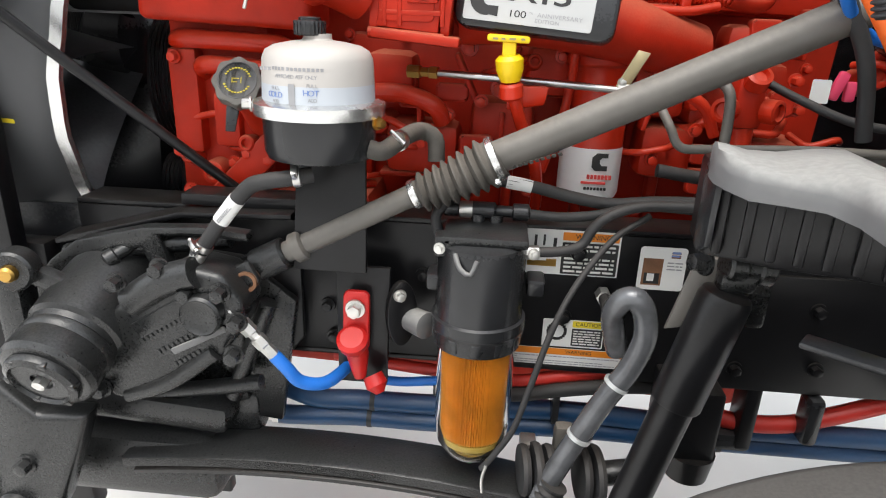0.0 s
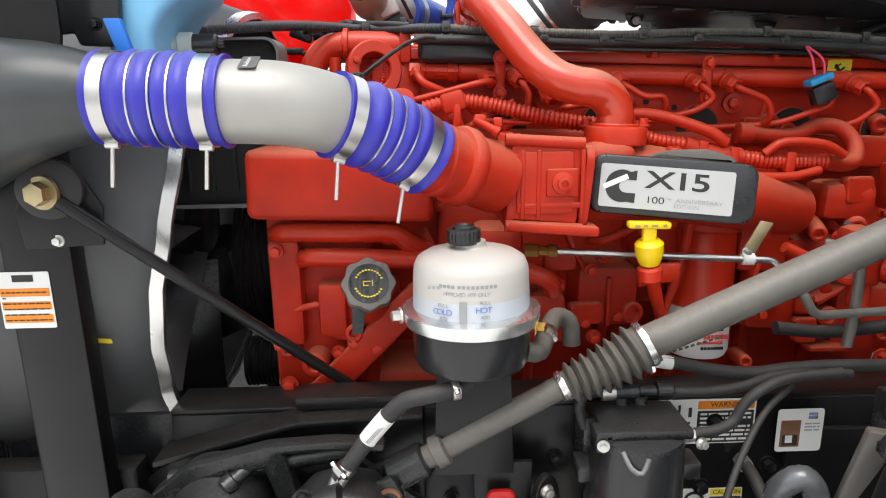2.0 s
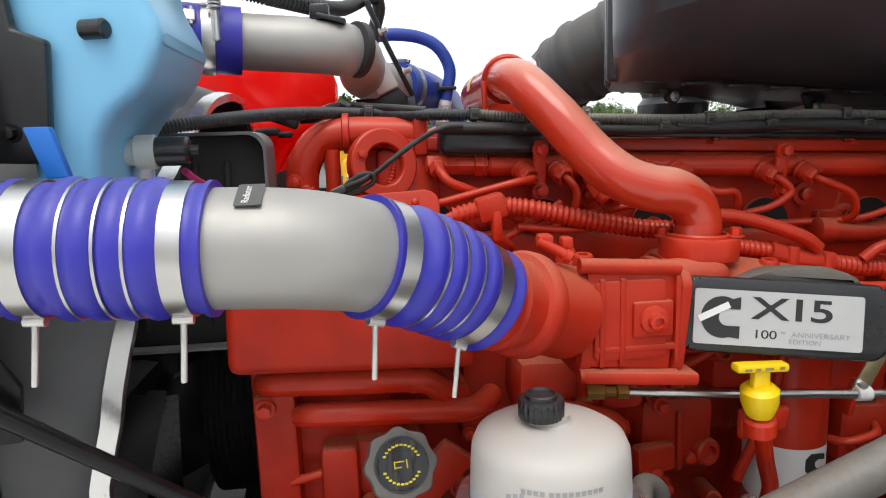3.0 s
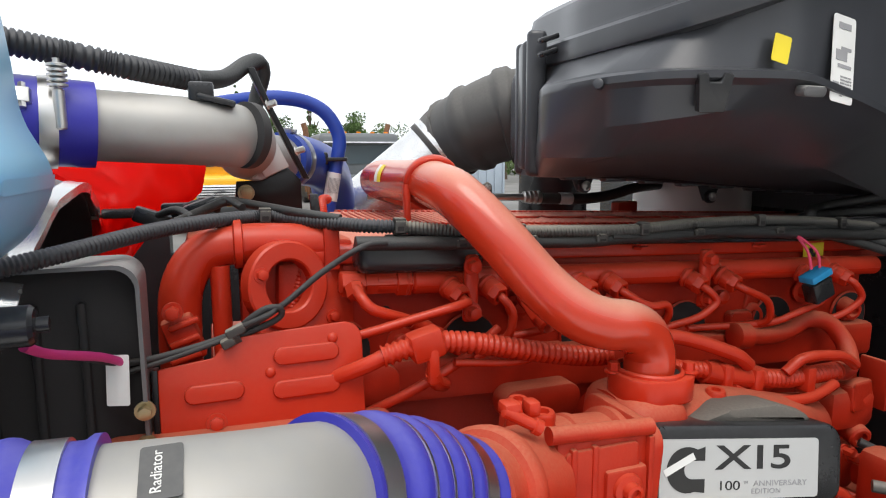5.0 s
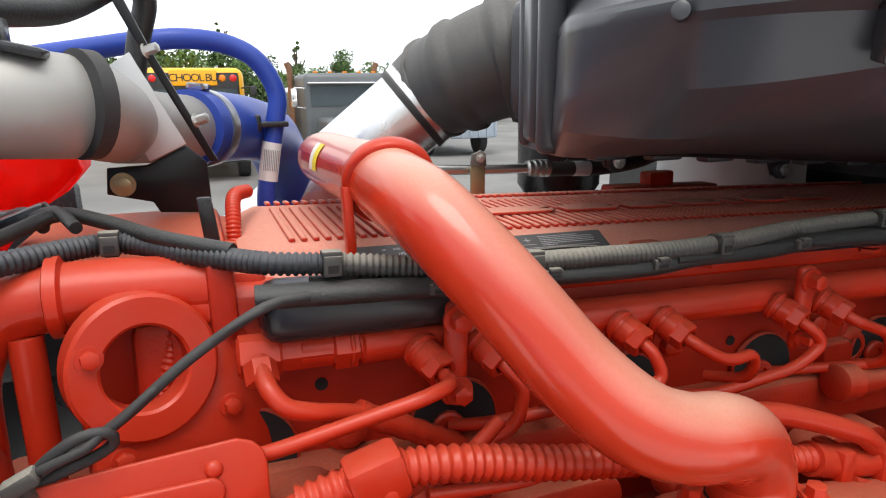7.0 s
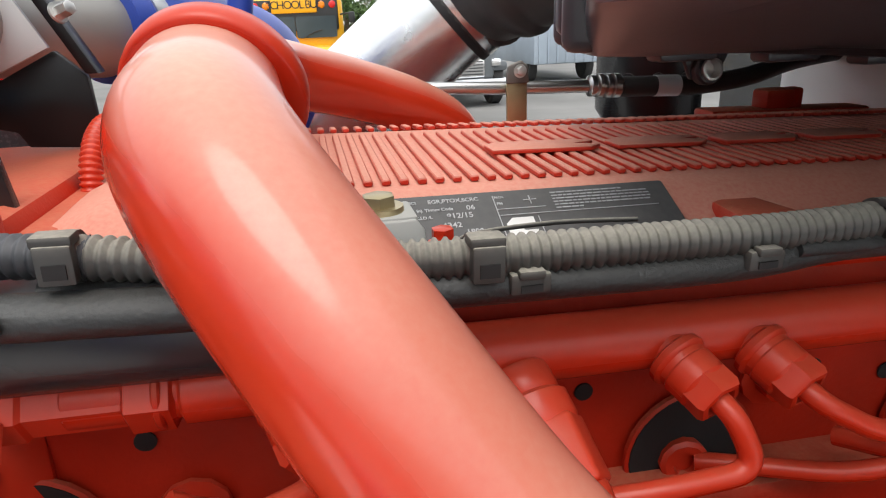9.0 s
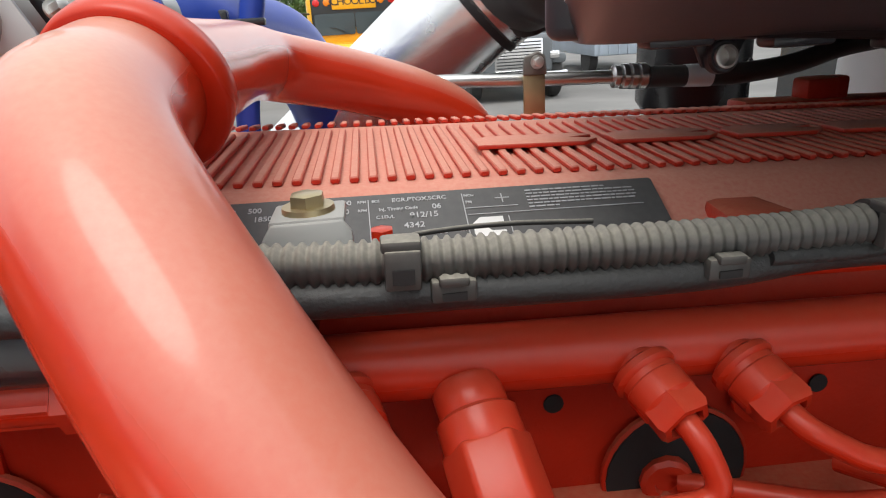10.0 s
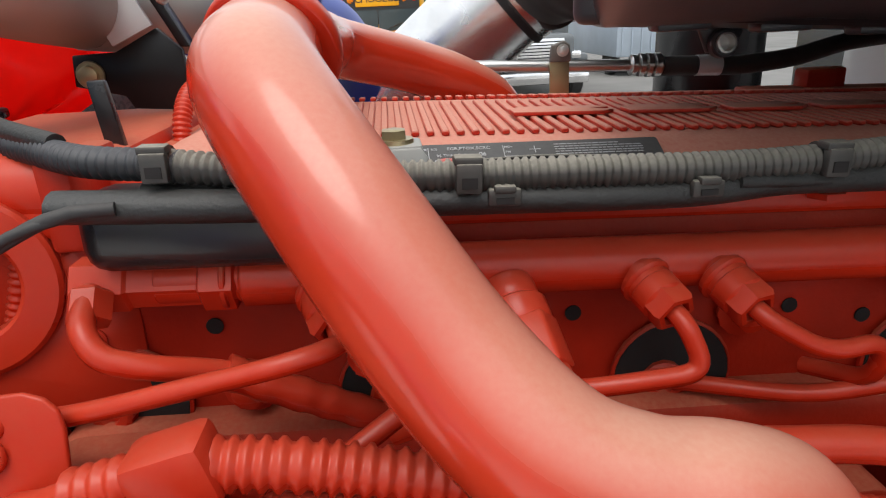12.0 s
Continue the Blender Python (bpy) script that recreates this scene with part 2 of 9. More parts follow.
def glide(points, step=0.006):
    """A smooth line through the points, in even short steps."""
    p = [Vector(q) for q in points]
    p = [p[0] * 2 - p[1]] + p + [p[-1] * 2 - p[-2]]
    line = []
    for i in range(1, len(p) - 2):
        a, b, c, d = p[i - 1:i + 3]
        n = max(2, int((c - b).length / step))
        for k in range(n):
            t = k / n
            line.append(0.5 * ((2 * b) + (c - a) * t + (2 * a - 5 * b + 4 * c - d) * t * t + (3 * b - a - 3 * c + d) * t ** 3))
    line.append(p[-2])
    return line


def rounded(points, radius=0.02, n=6):
    """The points with every inner corner turned into a bend."""
    p = [Vector(q) for q in points]
    line = [p[0]]
    for a, b, c in zip(p, p[1:], p[2:]):
        u, v = (a - b), (c - b)
        r = min(radius, u.length * 0.49, v.length * 0.49)
        s, e = b + u.normalized() * r, b + v.normalized() * r
        for k in range(n + 1):
            t = k / n
            line.append(s * (1 - t) ** 2 + b * 2 * t * (1 - t) + e * t * t)
    line.append(p[-1])
    return line


def sweep(line, radius, seg=12, cap=True, flat=1.0):
    """Verts and faces of a tube along line; radius is a number or a list, one for each point."""
    n = len(line)
    rad = radius if isinstance(radius, (list, tuple)) else [radius] * n
    verts, faces = [], []
    tang = [(line[min(i + 1, n - 1)] - line[max(i - 1, 0)]).normalized() for i in range(n)]
    m = frame_to(tang[0]).to_3x3()
    u = m.col[0].copy()
    for i in range(n):
        u = (u - tang[i] * u.dot(tang[i])).normalized()
        v = tang[i].cross(u)
        for k in range(seg):
            a = 2 * math.pi * k / seg
            verts.append(line[i] + u * (rad[i] * math.cos(a)) + v * (rad[i] * flat * math.sin(a)))
    for i in range(n - 1):
        for k in range(seg):
            a, b = i * seg + k, i * seg + (k + 1) % seg
            faces.append((a, b, b + seg, a + seg))
    if cap:
        faces.append(tuple(range(seg))[::-1])
        faces.append(tuple(range((n - 1) * seg, n * seg)))
    return verts, faces


def tube(name, points, r, mat, parent=None, label="", seg=12, bend=None, step=0.008, flat=1.0):
    line = rounded(points, bend) if bend else glide(points, step)
    v, f = sweep(line, r, seg, flat=flat)
    return raw(name, v, f, mat, parent, label, sharp=50)


def ribbed(name, points, r, mat, parent=None, label="", pitch=0.006, depth=0.18, seg=12):
    """Corrugated conduit."""
    line = glide(points, pitch / 4)
    prof = (1.0, 1.0, 1.0 - depth, 1.0 - depth)
    rad = [r * prof[i % 4] for i in range(len(line))]
    v, f = sweep(line, rad, seg)
    return raw(name, v, f, mat, parent, label, sharp=60)


def lathe(name, profile, origin, axis, mat, parent=None, label="", seg=32, up=(0, 0, 1), sharp=35):
    """Profile rows (radius, height) turned round axis."""
    m = Matrix.Translation(origin) @ frame_to(axis, up)
    verts, faces = [], []
    for r, h in profile:
        for k in range(seg):
            a = 2 * math.pi * k / seg
            verts.append(m @ Vector((r * math.cos(a), r * math.sin(a), h)))
    for i in range(len(profile) - 1):
        for k in range(seg):
            a, b = i * seg + k, i * seg + (k + 1) % seg
            faces.append((a, b, b + seg, a + seg))
    faces.append(tuple(range(seg))[::-1])
    faces.append(tuple(range((len(profile) - 1) * seg, len(profile) * seg)))
    return raw(name, verts, faces, mat, parent, label, sharp)


def block(bm, c, s, bevel=0.0, rot=None, seg=2):
    """Adds a bevelled block to bm: centre, sizes, rotation matrix."""
    m = Matrix.Translation(c) @ (rot or Matrix()) @ Matrix.Diagonal((*s, 1))
    g = bmesh.ops.create_cube(bm, size=1, matrix=m)
    if bevel:
        ed = list({e for v in g["verts"] for e in v.link_edges})
        bmesh.ops.bevel(bm, geom=ed, offset=bevel, segments=seg, profile=0.5, affect="EDGES")
    return bm


def box(name, c, s, mat, parent=None, label="", bevel=0.004, rot=None, seg=2):
    return part(name, block(bmesh.new(), c, s, bevel, rot, seg), mat, parent, label)


def prism(name, poly, m, depth, mat, parent=None, label="", bevel=0.0, seg=2):
    """Polygon in m's xy plane, thickened along m's z."""
    bm = bmesh.new()
    vs = [bm.verts.new(m @ Vector((x, y, 0))) for x, y in poly]
    f = bm.faces.new(vs)
    g = bmesh.ops.extrude_face_region(bm, geom=[f])
    up = (m.to_3x3() @ Vector((0, 0, depth)))
    bmesh.ops.translate(bm, vec=up, verts=[v for v in g["geom"] if isinstance(v, bmesh.types.BMVert)])
    bmesh.ops.recalc_face_normals(bm, faces=bm.faces[:])
    if bevel:
        bmesh.ops.bevel(bm, geom=bm.edges[:], offset=bevel, segments=seg, profile=0.5, affect="EDGES")
    return part(name, bm, mat, parent, label)


def round_rect(w, h, r, n=5):
    out = []
    for cx, cy, a0 in ((w / 2 - r, h / 2 - r, 0), (-w / 2 + r, h / 2 - r, 90), (-w / 2 + r, -h / 2 + r, 180), (w / 2 - r, -h / 2 + r, 270)):
        for k in range(n + 1):
            a = radians(a0 + 90 * k / n)
            out.append((cx + r * math.cos(a), cy + r * math.sin(a)))
    return out


def oval(rx, ry, n=24):
    return [(rx * math.cos(2 * math.pi * k / n), ry * math.sin(2 * math.pi * k / n)) for k in range(n)]


def facing(p, normal, up=(0, 0, 1)):
    """Pose on a surface: z out of it, y up along it."""
    return Matrix.Translation(p) @ frame_to(normal, up)


def bolt(parent, p, axis, r, mat, h=None, washer=True, label="", name="bolt", hexa=True):
    """Hex-headed bolt with its washer; p lies on the surface."""
    h = h or r * 1.3
    m = facing(p, axis)
    bm = bmesh.new()
    if washer:
        bmesh.ops.create_cone(bm, cap_ends=True, segments=20, radius1=r * 1.45, radius2=r * 1.4, depth=r * 0.3, matrix=m @ Matrix.Translation((0, 0, r * 0.15)))
    g = bmesh.ops.create_cone(bm, cap_ends=True, segments=6 if hexa else 16, radius1=r, radius2=r * 0.96, depth=h, matrix=m @ Matrix.Translation((0, 0, h / 2 + r * 0.25)))
    top = [f for f in {f for v in g["verts"] for f in v.link_faces} if f.normal.dot(Vector(axis).normalized()) > 0.9]
    bmesh.ops.inset_region(bm, faces=top, thickness=r * 0.2, depth=r * 0.08)
    return part(name, bm, mat, parent, label)


def letters(parent, body, size, m, mat, name="lettering", spread=1.0, thick=0.0002, align="CENTER", bold=0.0, wide=1.0):
    """Raised or printed writing in the built-in font; m: pose of its middle, z out of the surface."""
    cu = bpy.data.curves.new(name, "FONT")
    cu.body, cu.size, cu.extrude, cu.space_character, cu.offset = body, size, thick, spread, bold
    cu.align_x, cu.align_y = align, "CENTER"
    cu.materials.append(MATS[mat])
    ob = new(name, cu)
    ob.matrix_basis = m @ Matrix.Diagonal((wide, 1, 1, 1))
    PLACE[ob] = m.translation.copy()
    if parent is not None:
        ob.parent = parent
        ob.matrix_parent_inverse = Matrix.Translation(-PLACE[parent])
    return ob


def decal(name, w, h, m, mat, parent=None, label="", r=0.002, thick=0.0008):
    return prism(name, round_rect(w, h, min(r, w / 2.2, h / 2.2), 3), m, thick, mat, parent, label)


def bars(parent, rows, m, mat, thick=0.0004, name="print"):
    """Unreadable print: rows of (x, y, width, height) joined in one mesh."""
    bm = bmesh.new()
    for x, y, w, h in rows:
        block(bm, m @ Vector((x, y, thick / 2)), (w, h, thick), 0, m.to_3x3().to_4x4())
    return part(name, bm, mat, parent)


def lines_of(x0, x1, y0, y1, n, h, seed=1):
    """Rows of words as bars, ragged on the right."""
    rnd = random.Random(seed)
    out = []
    for i in range(n):
        y = y0 + (y1 - y0) * (i / max(1, n - 1))
        x = x0
        while x < x1 - h:
            w = min(rnd.uniform(2, 6) * h, x1 - x)
            out.append((x + w / 2, y, w, h))
            x += w + h * 0.8
            if rnd.random() < 0.04:
                break
    return out


def clamp_band(parent, c, axis, r, w, mat="steel", screw=None, name="hose_clamp", label=""):
    """Worm-drive band round a hose, with its screw housing towards screw."""
    ob = lathe(name, [(r, -w / 2), (r + 0.0016, -w / 2), (r + 0.0022, 0), (r + 0.0016, w / 2), (r, w / 2)], c, axis, mat, parent, label, seg=36)
    if screw:
        d = Vector(screw).normalized()
        ax = Vector(axis).normalized()
        p = Vector(c) + d * (r + 0.005)
        s = d.cross(ax).normalized()
        bm = bmesh.new()
        block(bm, p, (w * 0.9, 0.018, 0.009), 0.001, Matrix((ax, s, d)).transposed().to_4x4())
        bmesh.ops.create_cone(bm, cap_ends=True, segments=6, radius1=0.004, radius2=0.004, depth=0.03, matrix=Matrix.Translation(p) @ frame_to(s))
        part("screw", bm, mat, ob)
    return ob

# ---- ground ----
bm = bmesh.new()
bmesh.ops.create_grid(bm, x_segments=8, y_segments=8, size=400)
ground = part("ground", bm, "concrete")
tagged(ground, "pale dusty concrete yard reaching to the horizon", "ground", kind="structure")

bm = bmesh.new()
block(bm, (0, 42, 0.0), (160, 74, 0.02))
tagged(part("road", bm, "asphalt"), "worn grey asphalt yard beyond the truck", "road", kind="structure")

# ---- chassis rail on the driver's side ----
rail = thing("frame_rail", (0.2, 1.1, 0.82), "black painted steel chassis rail with warning labels", "chassis rail")
box("web", (0.15, 1.086, 0.963), (1.75, 0.010, 0.267), "black_frame", rail, bevel=0.002)
box("top_flange", (0.15, 1.123, 1.102), (1.75, 0.086, 0.010), "black_frame", rail, bevel=0.003)
box("bottom_flange", (0.15, 1.123, 0.824), (1.75, 0.086, 0.010), "black_frame", rail, bevel=0.003)
# front extension that carries the steering gear
prism("front_extension", [(-0.78, 0.80), (-0.36, 0.78), (-0.30, 0.86), (-0.30, 1.095), (-0.50, 1.095), (-0.71, 1.035), (-0.78, 0.98)],
      Matrix.Translation((0, 1.078, 0)) @ Matrix.Rotation(radians(90), 4, "X"), 0.014, "black_frame", rail, bevel=0.003)
prism("front_flange", [(-0.74, 1.034), (-0.50, 1.098), (-0.30, 1.106), (-0.30, 1.117), (-0.502, 1.109), (-0.74, 1.045)],
      Matrix.Translation((0, 1.096, 0)) @ Matrix.Rotation(radians(90), 4, "X"), 0.072, "black_frame", rail, bevel=0.003)
box("top_pad", (-0.37, 1.085, 1.124), (0.28, 0.060, 0.022), "black_frame", rail, bevel=0.004)
box("backing_plate", (0.60, 1.074, 0.93), (0.55, 0.012, 0.23), "black_frame", rail, bevel=0.003)
for x, z in ((-0.213, 1.050), (-0.255, 0.925), (-0.245, 0.86), (0.058, 0.972), (0.185, 0.935), (0.300, 0.975), (-0.085, 0.90), (-0.075, 1.0), (0.20, 1.06), (0.62, 0.985), (0.64, 0.87), (0.50, 0.86)):
    bolt(rail, (x, 1.079 if x < 0.34 else 1.067, z), (0, -1, 0), 0.015 if x == -0.213 else 0.010, "black_frame")
S = (0, -1, 0)
# warning labels on the web
lab = thing("warning_label", (0.183, 1.08, 1.06), "white and orange warning label on the black rail", "label")
L = facing((0.183, 1.0802, 1.059), S)
decal("sheet", 0.176, 0.084, L, "white_label", lab)
decal("header", 0.098, 0.015, L @ Matrix.Translation((0.036, 0.031, 0.001)), "orange_label", lab, thick=0.0004)
letters(lab, "WARNING", 0.013, L @ Matrix.Translation((0.040, 0.031, 0.0016)), "print_black")
decal("text_panel", 0.098, 0.060, L @ Matrix.Translation((0.036, -0.010, 0.001)), "print_black", lab, thick=0.0003)
bars(lab, lines_of(-0.008, 0.080, 0.014, -0.034, 7, 0.0038, 3), L @ Matrix.Translation((0, 0, 0.0014)), "print_white")
bars(lab, [(-0.060, 0.020, 0.005, 0.022), (-0.045, 0.022, 0.004, 0.020), (-0.026, 0.018, 0.006, 0.018), (-0.05, -0.002, 0.05, 0.004)], L @ Matrix.Translation((0, 0, 0.001)), "print_black")
bars(lab, [(-0.055, -0.022, 0.035, 0.010), (-0.030, -0.020, 0.018, 0.014)], L @ Matrix.Translation((0, 0, 0.001)), "brass")
lab = thing("oil_label", (0.343, 1.08, 1.045), "white lubricant label with a pictured jug", "label")
L = facing((0.343, 1.0668, 1.045), S)
decal("sheet", 0.080, 0.080, L, "white_label", lab, r=0.006)
bars(lab, [(-0.016, -0.006, 0.034, 0.050), (0.021, 0.024, 0.016, 0.006), (0.021, 0.030, 0.016, 0.003)], L @ Matrix.Translation((0, 0, 0.001)), "rusty")
bars(lab, [(0.021, 0.031, 0.014, 0.004), (0.020, 0.025, 0.014, 0.003)], L @ Matrix.Translation((0, 0, 0.0012)), "print_blue")
bars(lab, lines_of(0.008, 0.034, 0.012, 0.000, 3, 0.0025, 5), L @ Matrix.Translation((0, 0, 0.001)), "print_grey")
bars(lab, [(-0.016, -0.018, 0.026, 0.020)], L @ Matrix.Translation((0, 0, 0.0014)), "print_black")
bars(lab, [(-0.018, -0.016, 0.012, 0.014)], L @ Matrix.Translation((0, 0, 0.0018)), "print_white")
lab = thing("caution_label", (0.206, 1.08, 0.90), "small white and yellow caution label", "label")
L = facing((0.206, 1.0802, 0.900), S)
decal("sheet", 0.112, 0.056, L, "white_label", lab)
decal("header", 0.056, 0.013, L @ Matrix.Translation((0.026, 0.020, 0.001)), "yellow_label", lab, thick=0.0004)
letters(lab, "CAUTION", 0.011, L @ Matrix.Translation((0.028, 0.020, 0.0016)), "print_black")
decal("text_panel", 0.056, 0.036, L @ Matrix.Translation((0.026, -0.007, 0.001)), "print_black", lab, thick=0.0003)
bars(lab, lines_of(0.001, 0.050, 0.006, -0.020, 6, 0.0026, 7), L @ Matrix.Translation((0, 0, 0.0014)), "print_white")
bm = bmesh.new()
for k in range(20):
    a = 2 * math.pi * k / 20
    block(bm, L @ Vector((-0.030 + 0.016 * math.cos(a), 0.004 + 0.016 * math.sin(a), 0.0012)), (0.0055, 0.0055, 0.0006), 0, L.to_3x3().to_4x4())
part("ring_print", bm, "print_black", lab)
lab = thing("warning_strip", (0.20, 1.08, 0.85), "long white warning strip with an orange head", "label")
L = facing((0.200, 1.0802, 0.850), S)
decal("sheet", 0.206, 0.036, L, "white_label", lab)
decal("header", 0.204, 0.013, L @ Matrix.Translation((0, 0.011, 0.001)), "orange_label", lab, thick=0.0004)
letters(lab, "WARNING", 0.010, L @ Matrix.Translation((0.02, 0.011, 0.0016)), "print_black")
bars(lab, lines_of(-0.098, 0.096, 0.000, -0.014, 4, 0.0018, 9), L @ Matrix.Translation((0, 0, 0.001)), "print_grey")
# far rail, seen under the engine
far = thing("far_frame_rail", (0.2, 1.9, 0.82), "black painted steel chassis rail on the far side", "chassis rail")
box("channel", (0.15, 1.91, 0.963), (1.75, 0.07, 0.286), "black_frame", far, bevel=0.004)

# ---- engine ----
engine = thing("engine", (0.1, 1.5, 0.75), "red painted six-cylinder diesel truck engine, dusty on top", "engine")
RB = Matrix.Rotation(math.atan(-SLOPE), 4, "Y")


def eblock(name, c, s, mat="red_cast", label="", bevel=0.006, parent=None):
    return box(name, E(*c), s, mat, parent or engine, label, bevel, RB)


eblock("cylinder_block", (0.10, 1.57, 1.18), (1.16, 0.42, 0.62))
eblock("cylinder_head", (0.12, 1.545, 1.575), (1.02, 0.43, 0.19), bevel=0.010)
eblock("head_ledge", (0.14, 1.352, 1.678), (0.98, 0.060, 0.020), "red_paint", bevel=0.004)
eblock("head_step", (0.14, 1.320, 1.515), (0.98, 0.045, 0.06), "red_cast", bevel=0.010)
eblock("side_cover", (0.16, 1.350, 1.30), (0.86, 0.06, 0.20), "red_cast", bevel=0.014)
eblock("oil_pan", (0.06, 1.52, 0.77), (1.14, 0.44, 0.24), "red_cast", bevel=0.02)
for i in range(6):
    x = -0.23 + 0.150 * i
    eblock("block_rib", (x, 1.355, 1.12), (0.022, 0.05, 0.26), bevel=0.006)
for i in range(9):
    bolt(engine, E(-0.26 + 0.11 * i, 1.319, 1.395), S, 0.008, "red_paint")
    bolt(engine, E(-0.26 + 0.11 * i, 1.319, 1.215), S, 0.008, "red_paint")

# injector ports in the head's side
for x in (-0.140, 0.046, 0.228, 0.411, 0.59, -0.32):
    p = Vector(E(x, 1.327, 1.553))
    port = lathe("injector_port", [(0.0430, 0), (0.0430, 0.003), (0.041, 0.004), (0.040, 0.002), (0.001, 0.002)], p + Vector((0.006, 0, 0)), S, "red_cast", engine, seg=28)
    # flat black disc paints the port's inner shade; no hole is cut
    lathe("port_shade", [(0.0412, 0.0), (0.0405, 0.0042), (0.001, 0.0045)], p + Vector((0.006, 0, 0)), S, "void", port, "black disc painting the shade inside the port", seg=24)
    lathe("port_nut", [(0.0150, 0), (0.0150, 0.010), (0.0125, 0.012), (0.0075, 0.012), (0.0065, 0.008), (0.001, 0.008)], p + Vector((0.000, 0, -0.002)), (-0.15, -1, 0.05), "red_paint", port, seg=12)


# ---- valve cover with cast ribs, raised lettering and its data plate ----
cover = thing("valve_cover", (0.22, 1.5, 1.66), "red ribbed cast valve cover, paled by dust and painted sky sheen", "valve cover")
VX0, VX1 = -0.30, 0.80
sect = [(1.335, 1.655), (1.340, 1.676), (1.392, 1.704), (1.402, 1.708), (1.600, 1.712), (1.640, 1.706), (1.665, 1.690), (1.672, 1.655)]
verts, faces = [], []
for k, x in enumerate((VX0, VX0 + 0.03, VX1)):
    for y, z in sect:
        shrink = 0.012 if k == 0 else 0.0
        verts.append(E(x, y + (1.5 - y) * shrink * 4, z - shrink * (z > 1.66)))
m_ = len(sect)
for k in range(2):
    for j in range(m_):
        a, b = k * m_ + j, k * m_ + (j + 1) % m_
        faces.append((a, b, b + m_, a + m_))
faces += [tuple(range(m_))[::-1], tuple(range(2 * m_, 3 * m_))]
raw("cover_shell", verts, faces, "cover_red_lit", cover, sharp=25)


def rib_mesh(length):
    """A low cast bar, 6 mm wide."""
    bm = bmesh.new()
    block(bm, (0, 0, 0), (0.0056, length, 0.0040), 0.0010, None, 1)
    me = bpy.data.meshes.new("rib")
    bmesh.ops.recalc_face_normals(bm, faces=bm.faces[:])
    bm.to_mesh(me)
    bm.free()
    me.shade_smooth()
    me.set_sharp_from_angle(angle=radians(40))
    me.materials.append(MATS["cover_red_lit"])
    return me


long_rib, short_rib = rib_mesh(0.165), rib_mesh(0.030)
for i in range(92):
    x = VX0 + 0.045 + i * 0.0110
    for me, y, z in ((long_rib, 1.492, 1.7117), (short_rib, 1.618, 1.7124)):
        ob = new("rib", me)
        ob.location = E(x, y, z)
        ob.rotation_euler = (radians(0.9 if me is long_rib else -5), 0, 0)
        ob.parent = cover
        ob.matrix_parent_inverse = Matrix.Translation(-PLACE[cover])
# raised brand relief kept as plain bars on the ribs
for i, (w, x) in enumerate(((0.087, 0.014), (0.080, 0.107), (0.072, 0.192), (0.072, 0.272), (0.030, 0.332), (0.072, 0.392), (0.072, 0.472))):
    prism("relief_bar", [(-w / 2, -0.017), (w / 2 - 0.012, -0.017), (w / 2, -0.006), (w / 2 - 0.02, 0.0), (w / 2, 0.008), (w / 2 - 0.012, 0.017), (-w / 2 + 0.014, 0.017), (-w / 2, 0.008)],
          Matrix.Translation(E(x, 1.482, 1.7135)) @ RB, 0.0034, "cover_red_lit", cover, bevel=0.001)
prism("front_lobe", [(-0.05, -0.10), (0.0, -0.135), (0.03, -0.14), (0.03, 0.14), (-0.02, 0.14), (-0.05, 0.08), (-0.02, 0.05), (-0.02, 0.01), (-0.055, -0.02)],
      Matrix.Translation(E(-0.315, 1.50, 1.665)) @ RB, 0.032, "red_cast", cover, bevel=0.009)
for x in (0.10, 0.33, 0.56):
    prism("bolt_boss", [(-0.024, -0.03), (0.024, -0.03), (0.017, 0.022), (-0.017, 0.022)], Matrix.Translation(E(x, 1.356, 1.672)) @ RB, 0.026, "red_cast", cover, bevel=0.006)
for x in (-0.099, -0.158, 0.14, 0.37):
    lathe("stud", [(0.012, 0), (0.012, 0.004), (0.007, 0.005), (0.007, 0.022), (0.004, 0.023)], E(x, 1.318, 1.680), (0, 0, 1), "red_paint", cover, seg=6)
# black data plate on the sloping front
slope_n = Vector((-0.88 * SLOPE, -0.475, 0.88))
PL = facing(E(-0.072, 1.366, 1.6918), slope_n, (0, 0.88, 0.475))
plate = thing("data_plate", PL.translation, "black engraved engine data plate with white print", "plate")
decal("sheet", 0.262, 0.056, PL, "plate_black", plate, thick=0.0012)
PT = PL @ Matrix.Translation((0, 0, 0.0014))
for body, size, x, y in (("1800", 0.0075, -0.030, 0.020), ("RPM", 0.004, -0.016, 0.020), ("1800", 0.0075, -0.032, 0.010), ("RPM", 0.004, -0.016, 0.010), ("ECS", 0.004, -0.006, 0.020), ("EGR,PTOX,SCRC", 0.0062, 0.026, 0.020),
                         ("Inj. Timing Code", 0.0048, 0.010, 0.010), ("06", 0.0078, 0.038, 0.010), ("C.I.D./L", 0.0048, 0.000, 0.001), ("912/15", 0.0085, 0.028, 0.001), ("4342", 0.0085, 0.020, -0.010),
                         ("1800", 0.0078, 0.036, -0.019), ("RPM", 0.004, 0.055, -0.019), ("NOx", 0.0042, 0.063, 0.020), ("PM", 0.0042, 0.062, 0.012), ("500", 0.0075, -0.092, 0.018), ("1850", 0.0075, -0.086, 0.008), ("HP", 0.005, -0.108, 0.018)):
    letters(plate, body, size * 0.66, PT @ Matrix.Translation((0.75 * x - 0.0245, 0.0225 - (0.020 - y) * 0.66, 0)), "print_silver", bold=0.00006)
